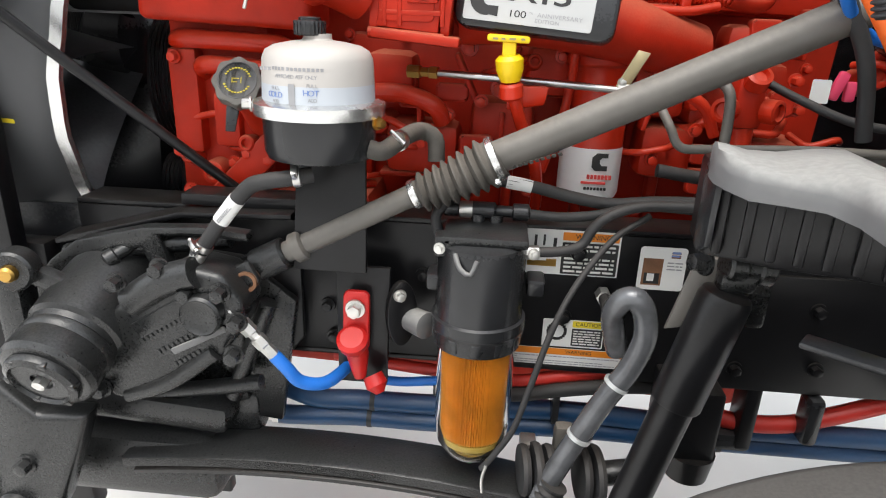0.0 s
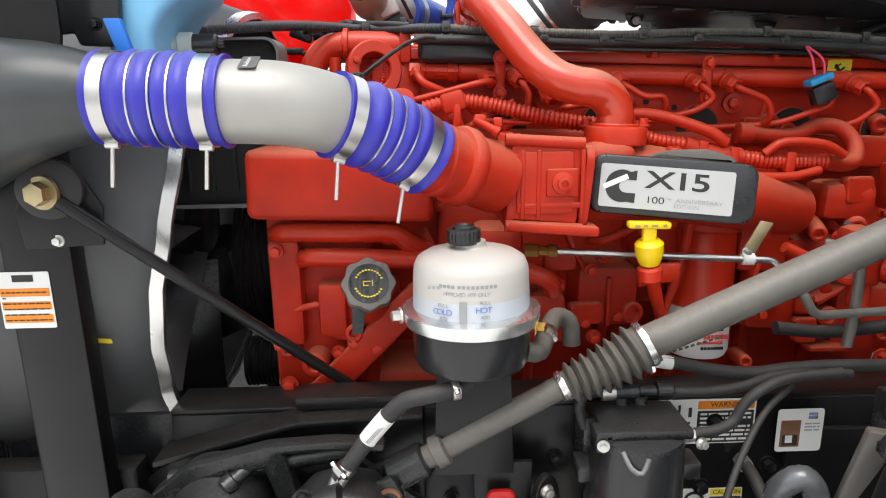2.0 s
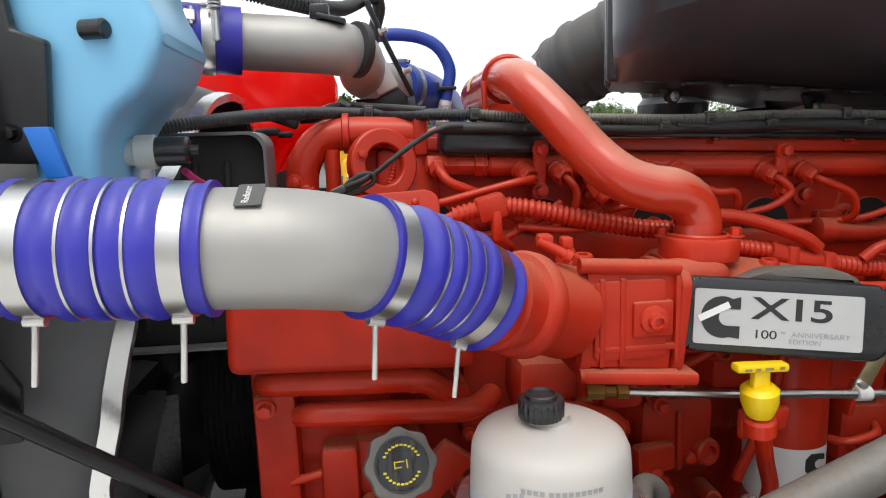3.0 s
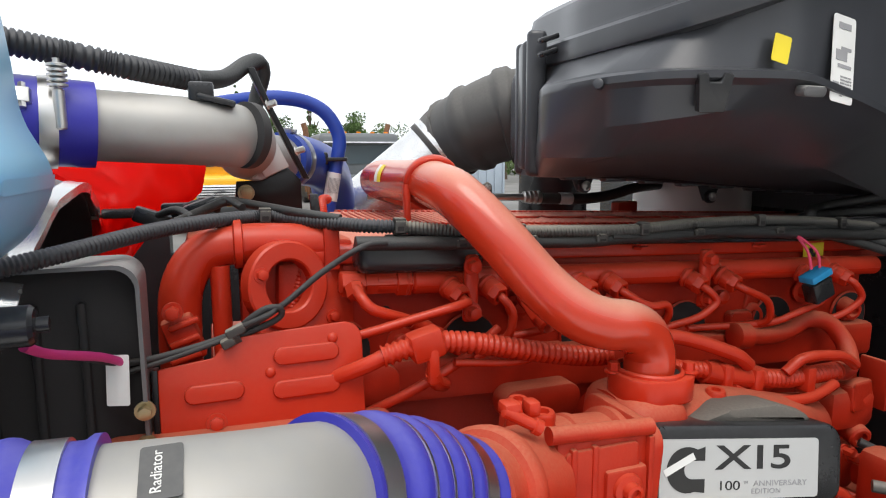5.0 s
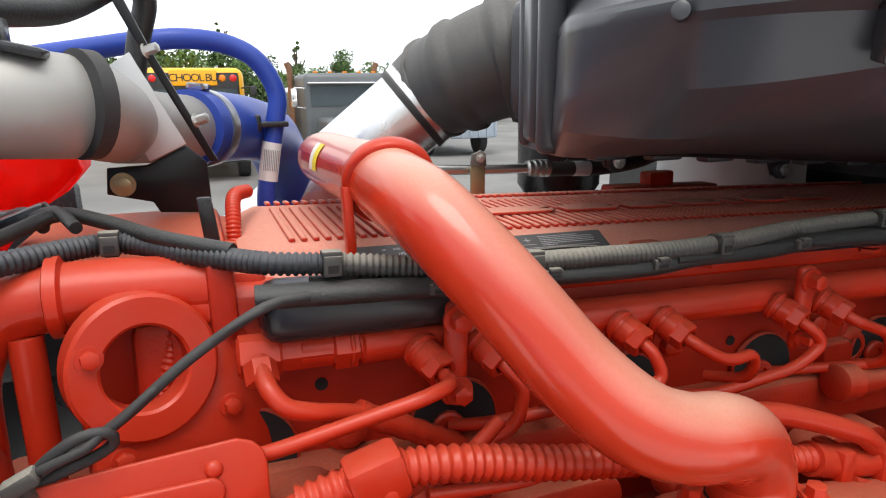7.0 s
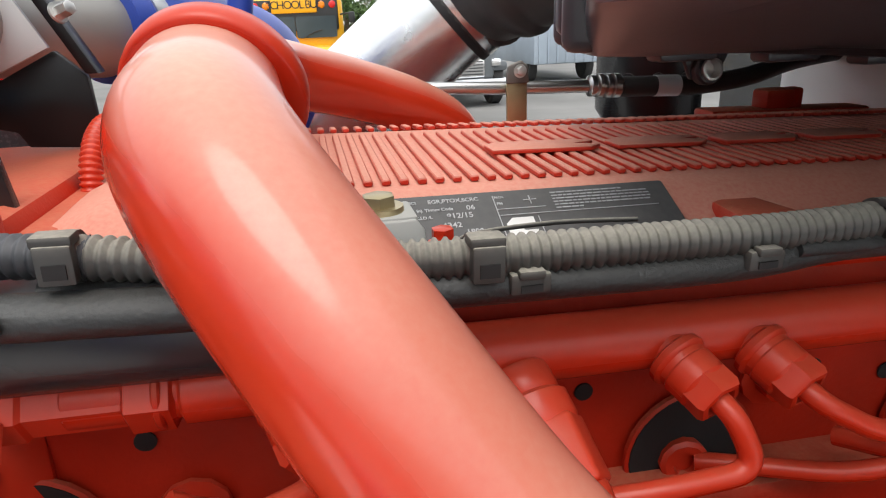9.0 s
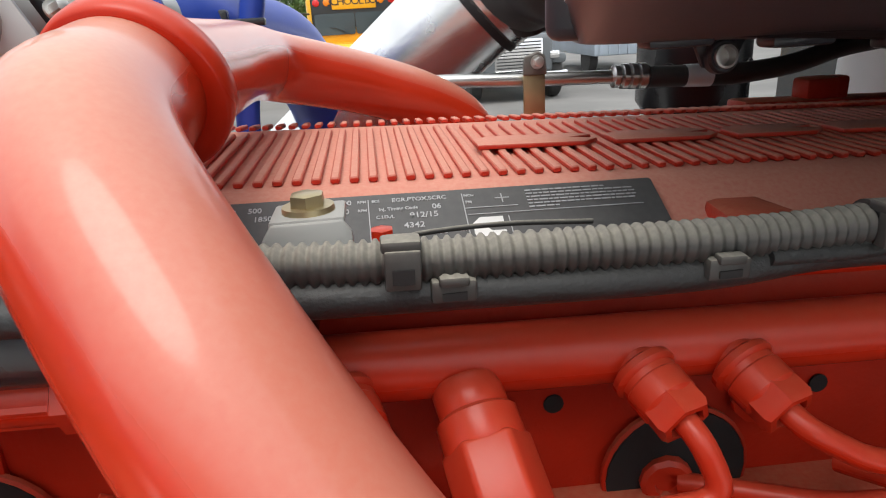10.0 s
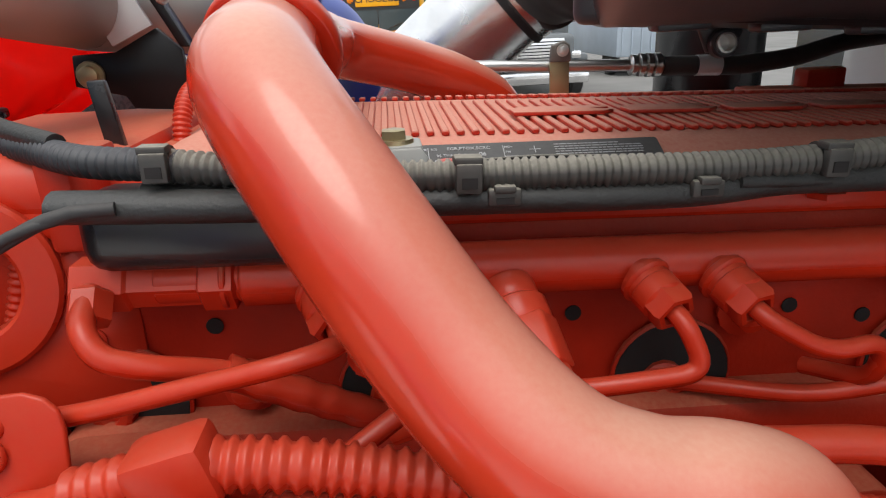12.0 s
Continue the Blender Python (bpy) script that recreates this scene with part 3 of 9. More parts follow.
bars(plate, [(0.019, 0.0, 0.0005, 0.048), (-0.033, 0.006, 0.0005, 0.036), (0.070, 0.0075, 0.100, 0.0005), (0.034, 0.0125, 0.030, 0.0005), (0.042, -0.010, 0.0005, 0.030), (0.085, -0.0215, 0.085, 0.0006), (-0.062, -0.004, 0.022, 0.0015), (-0.060, -0.011, 0.016, 0.0015), (0.041, 0.019, 0.008, 0.0006), (0.041, 0.019, 0.0006, 0.007)], PT, "print_silver", 0.0003)
bars(plate, lines_of(0.055, 0.118, 0.0235, 0.0105, 6, 0.0009, 11), PT, "print_silver", 0.0003)
prism("logo_shape", [(-0.009, -0.009), (0.009, -0.009), (0.009, -0.003), (0, -0.003), (-0.002, 0), (0, 0.003), (0.009, 0.003), (0.009, 0.009), (-0.006, 0.009), (-0.011, 0.004), (-0.011, -0.005)], PT @ Matrix.Translation((0.031, -0.003, 0)) @ Matrix.Diagonal((0.85, 0.85, 1, 1)), 0.0004, "print_white", plate)

# ---- fuel rail with its nuts and pipes ----
fuel = thing("fuel_rail", (0.1, 1.31, 1.63), "red painted high-pressure fuel rail with injector pipes", "fuel rail")
RY, RZ = 1.306, 1.646
lathe("rail_body", [(0.012, -0.27), (0.0135, -0.268), (0.0135, -0.222), (0.0165, -0.220), (0.0165, 0.62), (0.012, 0.622)], E(0, RY, RZ), (1, 0, SLOPE), "red_paint", fuel, seg=24)
lathe("end_fitting", [(0.013, -0.315), (0.0165, -0.313), (0.0165, -0.285), (0.0145, -0.283), (0.0145, -0.245), (0.018, -0.243), (0.018, -0.225), (0.014, -0.223)], E(0, RY, RZ), (1, 0, SLOPE), "red_paint", fuel, seg=6)
for x in (-0.23, 0.27, 0.50):
    lathe("rail_seam", [(0.0165, -0.002), (0.0176, -0.001), (0.0176, 0.001), (0.0165, 0.002)], E(x, RY, RZ), (1, 0, SLOPE), "red_cast", fuel, seg=24)
NUTS = (-0.180, -0.128, 0.010, 0.058, 0.200, 0.264, 0.43, 0.50)
OUT = Vector((0.30, -0.88, -0.37)).normalized()
for x in NUTS:
    p = Vector(E(x, RY, RZ))
    nut = lathe("pipe_nut", [(0.0120, 0.006), (0.0130, 0.0135), (0.0156, 0.0150), (0.0160, 0.0185), (0.0150, 0.0200), (0.0140, 0.0205), (0.0136, 0.0235), (0.0144, 0.0245), (0.0140, 0.035), (0.0120, 0.037)], p, OUT, "red_paint", fuel, seg=28)
    hexa = lathe("hex", [(0.0110, 0.032), (0.0142, 0.0345), (0.0142, 0.0440), (0.0126, 0.0465), (0.0094, 0.0468), (0.0084, 0.045), (0.0080, 0.038)], p, OUT, "red_paint", nut, seg=6)
    # black disc on the recess floor puts the shade in by colour
    lathe("hollow", [(0.0084, 0.0375), (0.0084, 0.0385), (0.001, 0.0386)], p, OUT, "void", hexa, "black disc painting the shade inside the nut", seg=16)
for x in (-0.151, 0.226):
    bm = bmesh.new()
    block(bm, E(x, 1.278, RZ - 0.006), (0.020, 0.012, 0.088), 0.0055, RB, 3)
    strap = part("rail_clip", bm, "red_paint", fuel)
    for dz in (0.024, -0.036):
        bolt(strap, E(x, 1.272, RZ + dz), S, 0.0085, "red_paint")


def fuel_pipe(x, pts, r=0.0058):
    s = Vector(E(x, RY, RZ)) + OUT * 0.039
    tube("injector_pipe", [s, s + OUT * 0.016] + [E(*q) for q in pts], r, "red_paint", fuel, seg=12, bend=0.022)


fuel_pipe(-0.180, [(-0.168, 1.243, 1.630), (-0.192, 1.236, 1.626), (-0.299, 1.250, 1.596), (-0.37, 1.272, 1.576)])
fuel_pipe(-0.128, [(-0.100, 1.256, 1.610), (-0.103, 1.260, 1.577), (-0.14, 1.285, 1.545)])
fuel_pipe(0.010, [(0.037, 1.250, 1.600), (-0.02, 1.256, 1.590), (-0.11, 1.29, 1.565), (-0.14, 1.318, 1.553)])
fuel_pipe(0.058, [(0.110, 1.252, 1.606), (0.145, 1.255, 1.612), (0.150, 1.262, 1.580), (0.13, 1.30, 1.570)])
fuel_pipe(0.200, [(0.235, 1.255, 1.609), (0.205, 1.258, 1.586), (0.12, 1.275, 1.563), (0.05, 1.316, 1.553)])
fuel_pipe(0.264, [(0.335, 1.256, 1.606), (0.345, 1.262, 1.570), (0.33, 1.29, 1.560)])
fuel_pipe(0.43, [(0.45, 1.256, 1.60), (0.36, 1.27, 1.565), (0.235, 1.316, 1.553)])
fuel_pipe(0.50, [(0.54, 1.256, 1.60), (0.50, 1.27, 1.565), (0.418, 1.316, 1.553)])
# pipe from the rail's front end
p0 = Vector(E(-0.300, 1.29, 1.648))
lathe("end_nut", [(0.010, 0), (0.012, 0.002), (0.012, 0.018), (0.007, 0.020)], p0, (0.05, -0.7, -0.7), "red_paint", fuel, seg=6)
tube("supply_pipe", [p0, E(-0.298, 1.264, 1.638), E(-0.288, 1.256, 1.624), E(-0.264, 1.260, 1.615), E(-0.236, 1.274, 1.604), E(-0.205, 1.282, 1.590)], 0.0070, "red_paint", fuel, bend=0.02)
ribbed("heavy_supply_pipe", [E(-0.232, 1.276, 1.602), E(-0.195, 1.284, 1.580), E(-0.13, 1.31, 1.535)], 0.0105, "red_paint", fuel, pitch=0.02, depth=0.08)
big = thing("relief_valve", E(-0.07, 1.28, 1.64), "red painted hexagonal pressure relief valve on the rail", "valve")
p = Vector(E(-0.070, RY, RZ))
VD = Vector((0.16, -0.80, -0.58)).normalized()
lathe("neck", [(0.0150, 0.012), (0.0162, 0.014), (0.0162, 0.026), (0.0150, 0.028)], p, VD, "red_paint", big, seg=26)
hexagon = [(math.cos(radians(60 * k + 12)), math.sin(radians(60 * k + 12))) for k in range(6)]
lathe("collar", [(0.0150, 0.026), (0.0186, 0.029), (0.0188, 0.041), (0.0175, 0.044)], p, VD, "red_paint", big, seg=26)
prism("hex_body", [(0.0208 * x, 0.0208 * y) for x, y in hexagon], facing(p + VD * 0.041, VD), 0.032, "red_paint", big, bevel=0.0022, seg=3)
lathe("drain_cup", [(0.0170, 0.071), (0.0175, 0.075), (0.0165, 0.086), (0.0130, 0.089), (0.0120, 0.078), (0.001, 0.078)], p, VD, "red_paint", big, seg=26)
for x, z in ((-0.232, 1.563), (-0.36, 1.600), (0.30, 1.60), (0.335, 1.53), (0.10, 1.60), (-0.06, 1.60), (0.48, 1.60)):
    lathe("head_bolt", [(0.019, 0), (0.019, 0.003), (0.011, 0.004), (0.011, 0.014), (0.008, 0.016)], E(x, 1.326, z), S, "red_paint", engine, seg=12)
# surface discs in near-black paint the darkness of drilled holes
for x, z in ((-0.017, 1.602), (0.135, 1.60), (0.19, 1.59), (0.26, 1.575), (-0.25, 1.605)):
    lathe("hole_shade", [(0.0055, 0), (0.0055, 0.0012), (0.0045, 0.0014)], E(x, 1.3292, z), S, "void", engine, "flat black disc painting the dark of a drilled hole", seg=14)
for x, z, w, h in ((-0.30, 1.545, 0.10, 0.05), (-0.05, 1.50, 0.12, 0.045), (0.13, 1.49, 0.12, 0.045), (0.31, 1.49, 0.12, 0.04)):
    prism("intake_runner", round_rect(w, h, 0.02), facing(E(x, 1.30, z - 0.02), S), 0.035, "red_cast", engine, bevel=0.0025)

# ---- exhaust gas crossover pipe over the top ----
egr = thing("crossover_pipe", (0.02, 1.135, 1.55), "thick glossy red crossover pipe, upper side pale with dust and painted sky reflection", "pipe")
line = [(0.019, 1.138, 1.555), (0.021, 1.140, 1.582), (0.006, 1.137, 1.607), (-0.019, 1.132, 1.620), (-0.047, 1.133, 1.625), (-0.079, 1.142, 1.638), (-0.112, 1.165, 1.669), (-0.151, 1.198, 1.722), (-0.183, 1.240, 1.765), (-0.1905, 1.290, 1.776), (-0.192, 1.335, 1.7795),
        (-0.193, 1.42, 1.778), (-0.192, 1.56, 1.777), (-0.176, 1.632, 1.768), (-0.112, 1.687, 1.747), (-0.048, 1.714, 1.722), (-0.001, 1.735, 1.690), (0.018, 1.745, 1.64)]
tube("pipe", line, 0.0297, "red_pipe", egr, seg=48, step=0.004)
ring_c, ring_a = Vector((-0.189, 1.318, 1.7795)), Vector((0.132, 0.90, 0.41)).normalized()
hold = thing("pipe_support_ring", (-0.222, 1.312, 1.66), "red steel ring bracket holding the crossover pipe", "bracket")
lathe("ring", [(0.0300, -0.0062), (0.0350, -0.0066), (0.0368, -0.0052), (0.0372, 0.0), (0.0368, 0.0052), (0.0350, 0.0066), (0.0300, 0.0062)], ring_c, ring_a, "red_paint", hold, seg=56, sharp=50)
bm = bmesh.new()
block(bm, (-0.2215, 1.322, 1.738), (0.0075, 0.013, 0.080), 0.002, Matrix.Rotation(radians(-2), 4, "Y"))
part("leg", bm, "red_paint", hold)
box("foot", (-0.220, 1.316, 1.690), (0.020, 0.026, 0.022), "red_paint", hold, bevel=0.003)
bolt(hold, (-0.216, 1.303, 1.693), S, 0.007, "red_paint")
tag = facing((-0.222, 1.57, 1.783), (-0.62, -0.1, 0.78), (0, 1, 0.1))
sticker = thing("yellow_sticker", tag.translation, "small yellow and white paper sticker on the red pipe", "sticker")
for nm, y0, y1, mt in (("sheet", 1.448, 1.468, "yellow_label"), ("blank_half", 1.468, 1.484, "white_label")):
    verts, faces = [], []
    for j in range(5):
        a = radians(132 + 13 * j)
        for y in (y0, y1):
            verts.append(Vector((-0.1927, y, 1.7778)) + Vector((math.cos(a), 0, math.sin(a))) * 0.0312)
    for j in range(4):
        faces.append((2 * j, 2 * j + 1, 2 * j + 3, 2 * j + 2))
    raw(nm, verts, faces, mt, sticker)

# ---- intake: throttle body, horn and badge ----
intake = thing("intake_manifold", (0.05, 1.1, 1.38), "red cast intake throttle and manifold horn", "intake manifold")
AX = Vector((0.78, 0.55, -0.30)).normalized()
nk = Vector((-0.285, 1.000, 1.529))
lathe("inlet_neck", [(0.049, -0.01), (0.049, 0.012), (0.0535, 0.014), (0.0535, 0.022), (0.049, 0.024), (0.0495, 0.046), (0.056, 0.048), (0.0595, 0.054), (0.0595, 0.066), (0.056, 0.072), (0.0515, 0.074), (0.053, 0.10), (0.056, 0.135)], nk, AX, "red_cast", intake, seg=40)
TA = Vector((1, 0.02, -0.09)).normalized()
lathe("throttle_bore", [(0.050, -0.060), (0.058, -0.056), (0.058, -0.044), (0.052, -0.040), (0.053, -0.006), (0.0555, -0.004), (0.0555, 0.004), (0.053, 0.006), (0.054, 0.044), (0.060, 0.048), (0.060, 0.062), (0.052, 0.064)], (-0.108, 1.108, 1.478), TA, "red_cast", intake, seg=44)
for x_ in (-0.164, -0.052):
    prism("throttle_flange", round_rect(0.128, 0.128, 0.022), Matrix.Translation((x_, 1.106, 1.478 if x_ < -0.1 else 1.472)) @ frame_to((1, 0.02, -0.09)) @ Matrix.Rotation(radians(90), 4, "Z") @ Matrix.Rotation(radians(90), 4, "Z"), 0.014, "red_cast", intake, bevel=0.003)
box("front_web", (-0.108, 1.052, 1.482), (0.110, 0.016, 0.118), "red_cast", intake, bevel=0.004, rot=Matrix.Rotation(radians(5), 4, "Y"))
lathe("band_bolt", [(0.003, -0.026), (0.006, -0.024), (0.006, 0.008), (0.008, 0.009), (0.008, 0.016), (0.004, 0.018)], (-0.192, 1.046, 1.566), (0.75, -0.15, -0.42), "red_paint", intake, seg=12)
prism("front_panel", round_rect(0.086, 0.094, 0.008), facing((-0.108, 1.046, 1.482), S), 0.006, "red_cast", intake, bevel=0.002)
box("port_boss", (-0.083, 1.041, 1.483), (0.048, 0.012, 0.042), "red_cast", intake, bevel=0.003)
for x_ in (-0.142, -0.118, -0.052):
    box("case_rib", (x_, 1.045, 1.480), (0.007, 0.014, 0.104), "red_cast", intake, bevel=0.002)
box("case_step", (-0.100, 1.045, 1.448), (0.10, 0.012, 0.008), "red_cast", intake, bevel=0.002)
lathe("sensor_port", [(0.017, 0), (0.016, 0.004), (0.010, 0.006), (0.0095, 0.014), (0.006, 0.015), (0.005, 0.010)], (-0.083, 1.0352, 1.483), S, "red_paint", intake, seg=24)
for z in (1.548, 1.418):
    tube("edge_pipe", [(-0.168, 1.045, z), (-0.05, 1.045, z - 0.008)], 0.009, "red_cast", intake, seg=14)
for p in ((-0.157, 1.132, 1.532), (-0.148, 1.092, 1.532), (0.119, 1.135, 1.504)):
    lathe("cap_screw", [(0.0125, -0.012), (0.0125, 0.018), (0.0105, 0.021), (0.006, 0.021), (0.0055, 0.016)], p, (0, -0.1, 1), "red_paint", intake, seg=18)
box("band_lug", (-0.205, 1.055, 1.578), (0.018, 0.020, 0.014), "red_paint", intake, bevel=0.004)
box("band_lug", (-0.178, 1.062, 1.572), (0.014, 0.018, 0.016), "red_paint", intake, bevel=0.004)
bm = bmesh.new()
block(bm, (0.005, 1.145, 1.480), (0.09, 0.12, 0.120), 0.03, Matrix.Rotation(radians(3), 4, "Y"), 4)
HL = glide([(-0.03, 1.150, 1.468), (0.06, 1.152, 1.466), (0.14, 1.158, 1.456), (0.22, 1.172, 1.438), (0.30, 1.195, 1.418), (0.38, 1.23, 1.40)], 0.02)
HR = [0.068 - 0.020 * i / (len(HL) - 1) for i in range(len(HL))]
hv, hf = sweep(HL, HR, 28, flat=1.0)
hb_ = [bm.verts.new(p) for p in hv]
for q in hf:
    bm.faces.new([hb_[i] for i in q])
part("manifold_horn", bm, "red_cast", intake)
flange = prism("pipe_flange", round_rect(0.098, 0.082, 0.036, 7), Matrix.Translation((0.022, 1.138, 1.530)) @ RB, 0.030, "red_paint", intake, bevel=0.003)
lathe("flange_rim", [(0.0405, -0.004), (0.0405, 0.003), (0.0390, 0.005), (0.0365, 0.005), (0.0355, 0.002), (0.0355, -0.004)], (0.020, 1.139, 1.5600), (0.036, 0, 1), "red_paint", flange, seg=40)
# thin black disc on the flange paints the gap's shade
lathe("gap_shade", [(0.0358, 0), (0.0358, 0.0006), (0.020, 0.0007)], (0.020, 1.139, 1.5602), (0.036, 0, 1), "void", flange, "black disc painting the shade in the gap round the pipe", seg=36)
box("under_ledge", (-0.094, 1.062, 1.412), (0.140, 0.055, 0.016), "red_cast", intake, bevel=0.005, rot=Matrix.Rotation(radians(5), 4, "Y"))
for dx, dy in ((-0.041, 0.012), (0.041, -0.020), (0.036, 0.028)):
    bolt(intake, (0.020 + dx, 1.138 + dy, 1.560), (0, 0, 1), 0.0075, "red_paint")

# badge
bn = Vector((-0.15, -0.97, 0.16)).normalized()
BD = facing((0.081, 1.055, 1.467), bn, (0, 0, 1)) @ Matrix.Rotation(radians(-4.6), 4, "Z")
badge = thing("engine_badge", BD.translation, "black badge housing with a white printed face", "badge")
prism("housing", round_rect(0.248, 0.092, 0.022, 7), BD @ Matrix.Translation((0.008, 0.002, -0.040)), 0.045, "black_plastic", badge, bevel=0.006)
prism("hood", [(-0.055, 0), (0.0, 0.020), (0.06, 0.026), (0.100, 0.016), (0.112, 0)], BD @ Matrix.Translation((0.0, 0.042, -0.075)), 0.064, "dusty_rubber", badge, "dusty hood of the badge", bevel=0.010)
decal("face", 0.198, 0.066, BD @ Matrix.Translation((-0.002, 0, 0.0055)), "badge_face", badge, r=0.004, thick=0.002)
BF = BD @ Matrix.Translation((-0.004, 0, 0.0078))
letters(badge, "X15", 0.037, BF @ Matrix.Translation((0.019, 0.0115, 0)), "print_black", spread=0.90, bold=0.0005, wide=1.62)
letters(badge, "100", 0.0145, BF @ Matrix.Translation((-0.013, -0.0185, 0)), "print_black", spread=0.98, wide=1.35)
letters(badge, "TH", 0.0045, BF @ Matrix.Translation((0.008, -0.015, 0)), "print_grey")
letters(badge, "ANNIVERSARY", 0.0088, BF @ Matrix.Translation((0.052, -0.0165, 0)), "print_grey", spread=1.05, wide=1.15)
letters(badge, "EDITION", 0.0080, BF @ Matrix.Translation((0.034, -0.0250, 0)), "print_grey", spread=1.05, wide=1.15)
arc_ = [(0.025 * math.cos(radians(a)), 0.025 * math.sin(radians(a))) for a in range(62, 299, 12)]
arc_ += [(0.021, -0.025), (0.021, -0.010), (0.006, -0.010)] + [(0.006 + 0.010 * math.cos(radians(a)), 0.010 * math.sin(radians(a))) for a in range(258, 100, -15)] + [(0.006, 0.010), (0.021, 0.010), (0.021, 0.025)]
prism("logo_shape", arc_, BF @ Matrix.Translation((-0.064, 0, 0)), 0.0004, "print_black", badge)
bars(badge, [(0, 0, 0.040, 0.008)], BF @ Matrix.Translation((-0.074, 0.006, 0.0004)) @ Matrix.Rotation(radians(28), 4, "Z"), "white_label")

# ---- charge air pipe with blue hoses ----
cac = thing("charge_air_pipe", (-0.45, 0.9, 1.5), "aluminium charge air pipe with blue ribbed silicone hoses and clamps", "air pipe")
CL = [Vector(p) for p in ((-0.712, 0.900, 1.618), (-0.62, 0.899, 1.614), (-0.536, 0.900, 1.610), (-0.455, 0.902, 1.605), (-0.392, 0.938, 1.587), (-0.338, 0.970, 1.562), (-0.300, 0.993, 1.538), (-0.262, 1.015, 1.511))]
cl = glide(CL, 0.004)
run_ = [0.0]
for a, b in zip(cl, cl[1:]):
    run_.append(run_[-1] + (b - a).length)


def along(x):
    i = min(range(len(cl)), key=lambda k: abs(cl[k].x - x))
    j = min(i + 1, len(cl) - 1)
    return cl[i], (cl[j] - cl[max(i - 1, 0)]).normalized(), i


def stretch(x0, x1):
    return cl[along(x0)[2]:along(x1)[2] + 1]


RP = 0.0535
v, f = sweep(stretch(-0.575, -0.34), RP - 0.003, 40)
raw("pipe", v, f, "aluminium", cac, "brushed aluminium pipe")


def hose(x0, x1, humps):
    """Silicone hose with raised humps at each end and between the wire rings."""
    st = stretch(x0, x1)
    n = len(st)
    rad = []
    for i in range(n):
        t = i / (n - 1)
        if t < 0.05 or t > 0.95:
            rad.append(RP + 0.003)
        elif t < 0.22 or t > 0.78:
            rad.append(RP)
        else:
            u = (t - 0.22) / 0.56 * humps
            rad.append(RP - 0.001 + 0.006 * abs(math.sin(math.pi * u)) ** 0.6)
    v, f = sweep(st, rad, 40)
    h = raw("hose", v, f, "blue_silicone", cac, "blue ribbed silicone hose", sharp=75)
    for k in range(1, humps):
        t = 0.22 + 0.56 * k / humps
        p, d, _ = st[int(t * (n - 1))], (st[min(n - 1, int(t * (n - 1)) + 1)] - st[int(t * (n - 1)) - 1]).normalized(), 0
        w = RP + 0.0025
        lathe("wire_ring", [(w - 0.002, -0.0018), (w + 0.0008, -0.0012), (w + 0.0008, 0.0012), (w - 0.002, 0.0018)], p, d, "steel", h, seg=40)
    for t in (0.125, 0.86):
        i = int(t * (n - 1))
        d = (st[min(n - 1, i + 2)] - st[max(0, i - 2)]).normalized()
        c = lathe("t_bolt_clamp", [(RP, -0.0085), (RP + 0.0022, -0.0085), (RP + 0.0022, 0.0085), (RP, 0.0085)], st[i], d, "steel", h, seg=40)
        dn = Vector((0.02, -0.35, -1)).normalized()
        dn = (dn - d * dn.dot(d)).normalized()
        q = st[i] + dn * (RP + 0.004)
        lathe("trunnion", [(0.0045, -0.008), (0.0045, 0.008)], q, d, "zinc", c, seg=12)
        e = dn + Vector((0, 0, -0.6))
        lathe("t_bolt", [(0.0027, -0.006), (0.0027, 0.050), (0.0022, 0.051)], q, e.normalized(), "zinc", c, seg=10)


hose(-0.676, -0.522, 4)
hose(-0.404, -0.284, 4)
p, d, _ = along(-0.492)
pl = facing(p + Vector((0, -0.42, 0.91)).normalized() * (RP - 0.0032), (0, -0.42, 0.91), (0, 0.91, 0.42))
decal("maker_label", 0.021, 0.034, pl, "plate_black", cac, "small black printed label", thick=0.0008)
letters(cac, "Radiator", 0.0078, pl @ Matrix.Translation((-0.002, 0, 0.001)) @ Matrix.Rotation(radians(90), 4, "Z"), "print_white")

# ---- heat shield in front of the exhaust gas cooler ----
shield = thing("heat_shield", (-0.43, 1.2, 1.43), "red painted pressed steel heat shield", "heat shield")
SN = Vector((0.02, -0.97, 0.20)).normalized()
SM = facing((-0.413, 1.234, 1.580), SN)
prism("upper_panel", [(-0.106, -0.056), (0.108, -0.062), (0.110, 0.026), (0.108, 0.036), (0.102, 0.043), (0.092, 0.047), (0.0, 0.043), (-0.028, 0.041), (-0.040, 0.036), (-0.046, 0.028), (-0.052, 0.022), (-0.106, 0.016)], SM, 0.004, "red_paint", shield, bevel=0.0016, seg=3)
for dx, dz, w in ((0.046, 0.016, 0.072), (0.044, -0.020, 0.074), (-0.052, -0.014, 0.060)):
    prism("pressed_rib", round_rect(w, 0.020, 0.0098, 8), SM @ Matrix.Translation((dx, dz, 0.0036)), 0.0050, "red_paint", shield, bevel=0.0024, seg=4)
for dx, dz in ((0.006, 0.000), (0.076, 0.030)):
    lathe("rivet", [(0.0060, 0), (0.0055, 0.0014), (0.0035, 0.0030), (0.001, 0.0034)], SM @ Vector((dx, dz, 0.004)), SN, "red_paint", shield, seg=18)
bolt(shield, SM @ Vector((-0.052, -0.046, 0.004)), SN, 0.0075, "red_paint", h=0.007)
prism("side_flange", [(-0.112, -0.056), (-0.106, -0.056), (-0.106, 0.016), (-0.112, 0.016)], SM @ Matrix.Translation((0, 0, -0.03)), 0.034, "black_frame", shield, "dark folded side flange", bevel=0.001)
bm = bmesh.new()
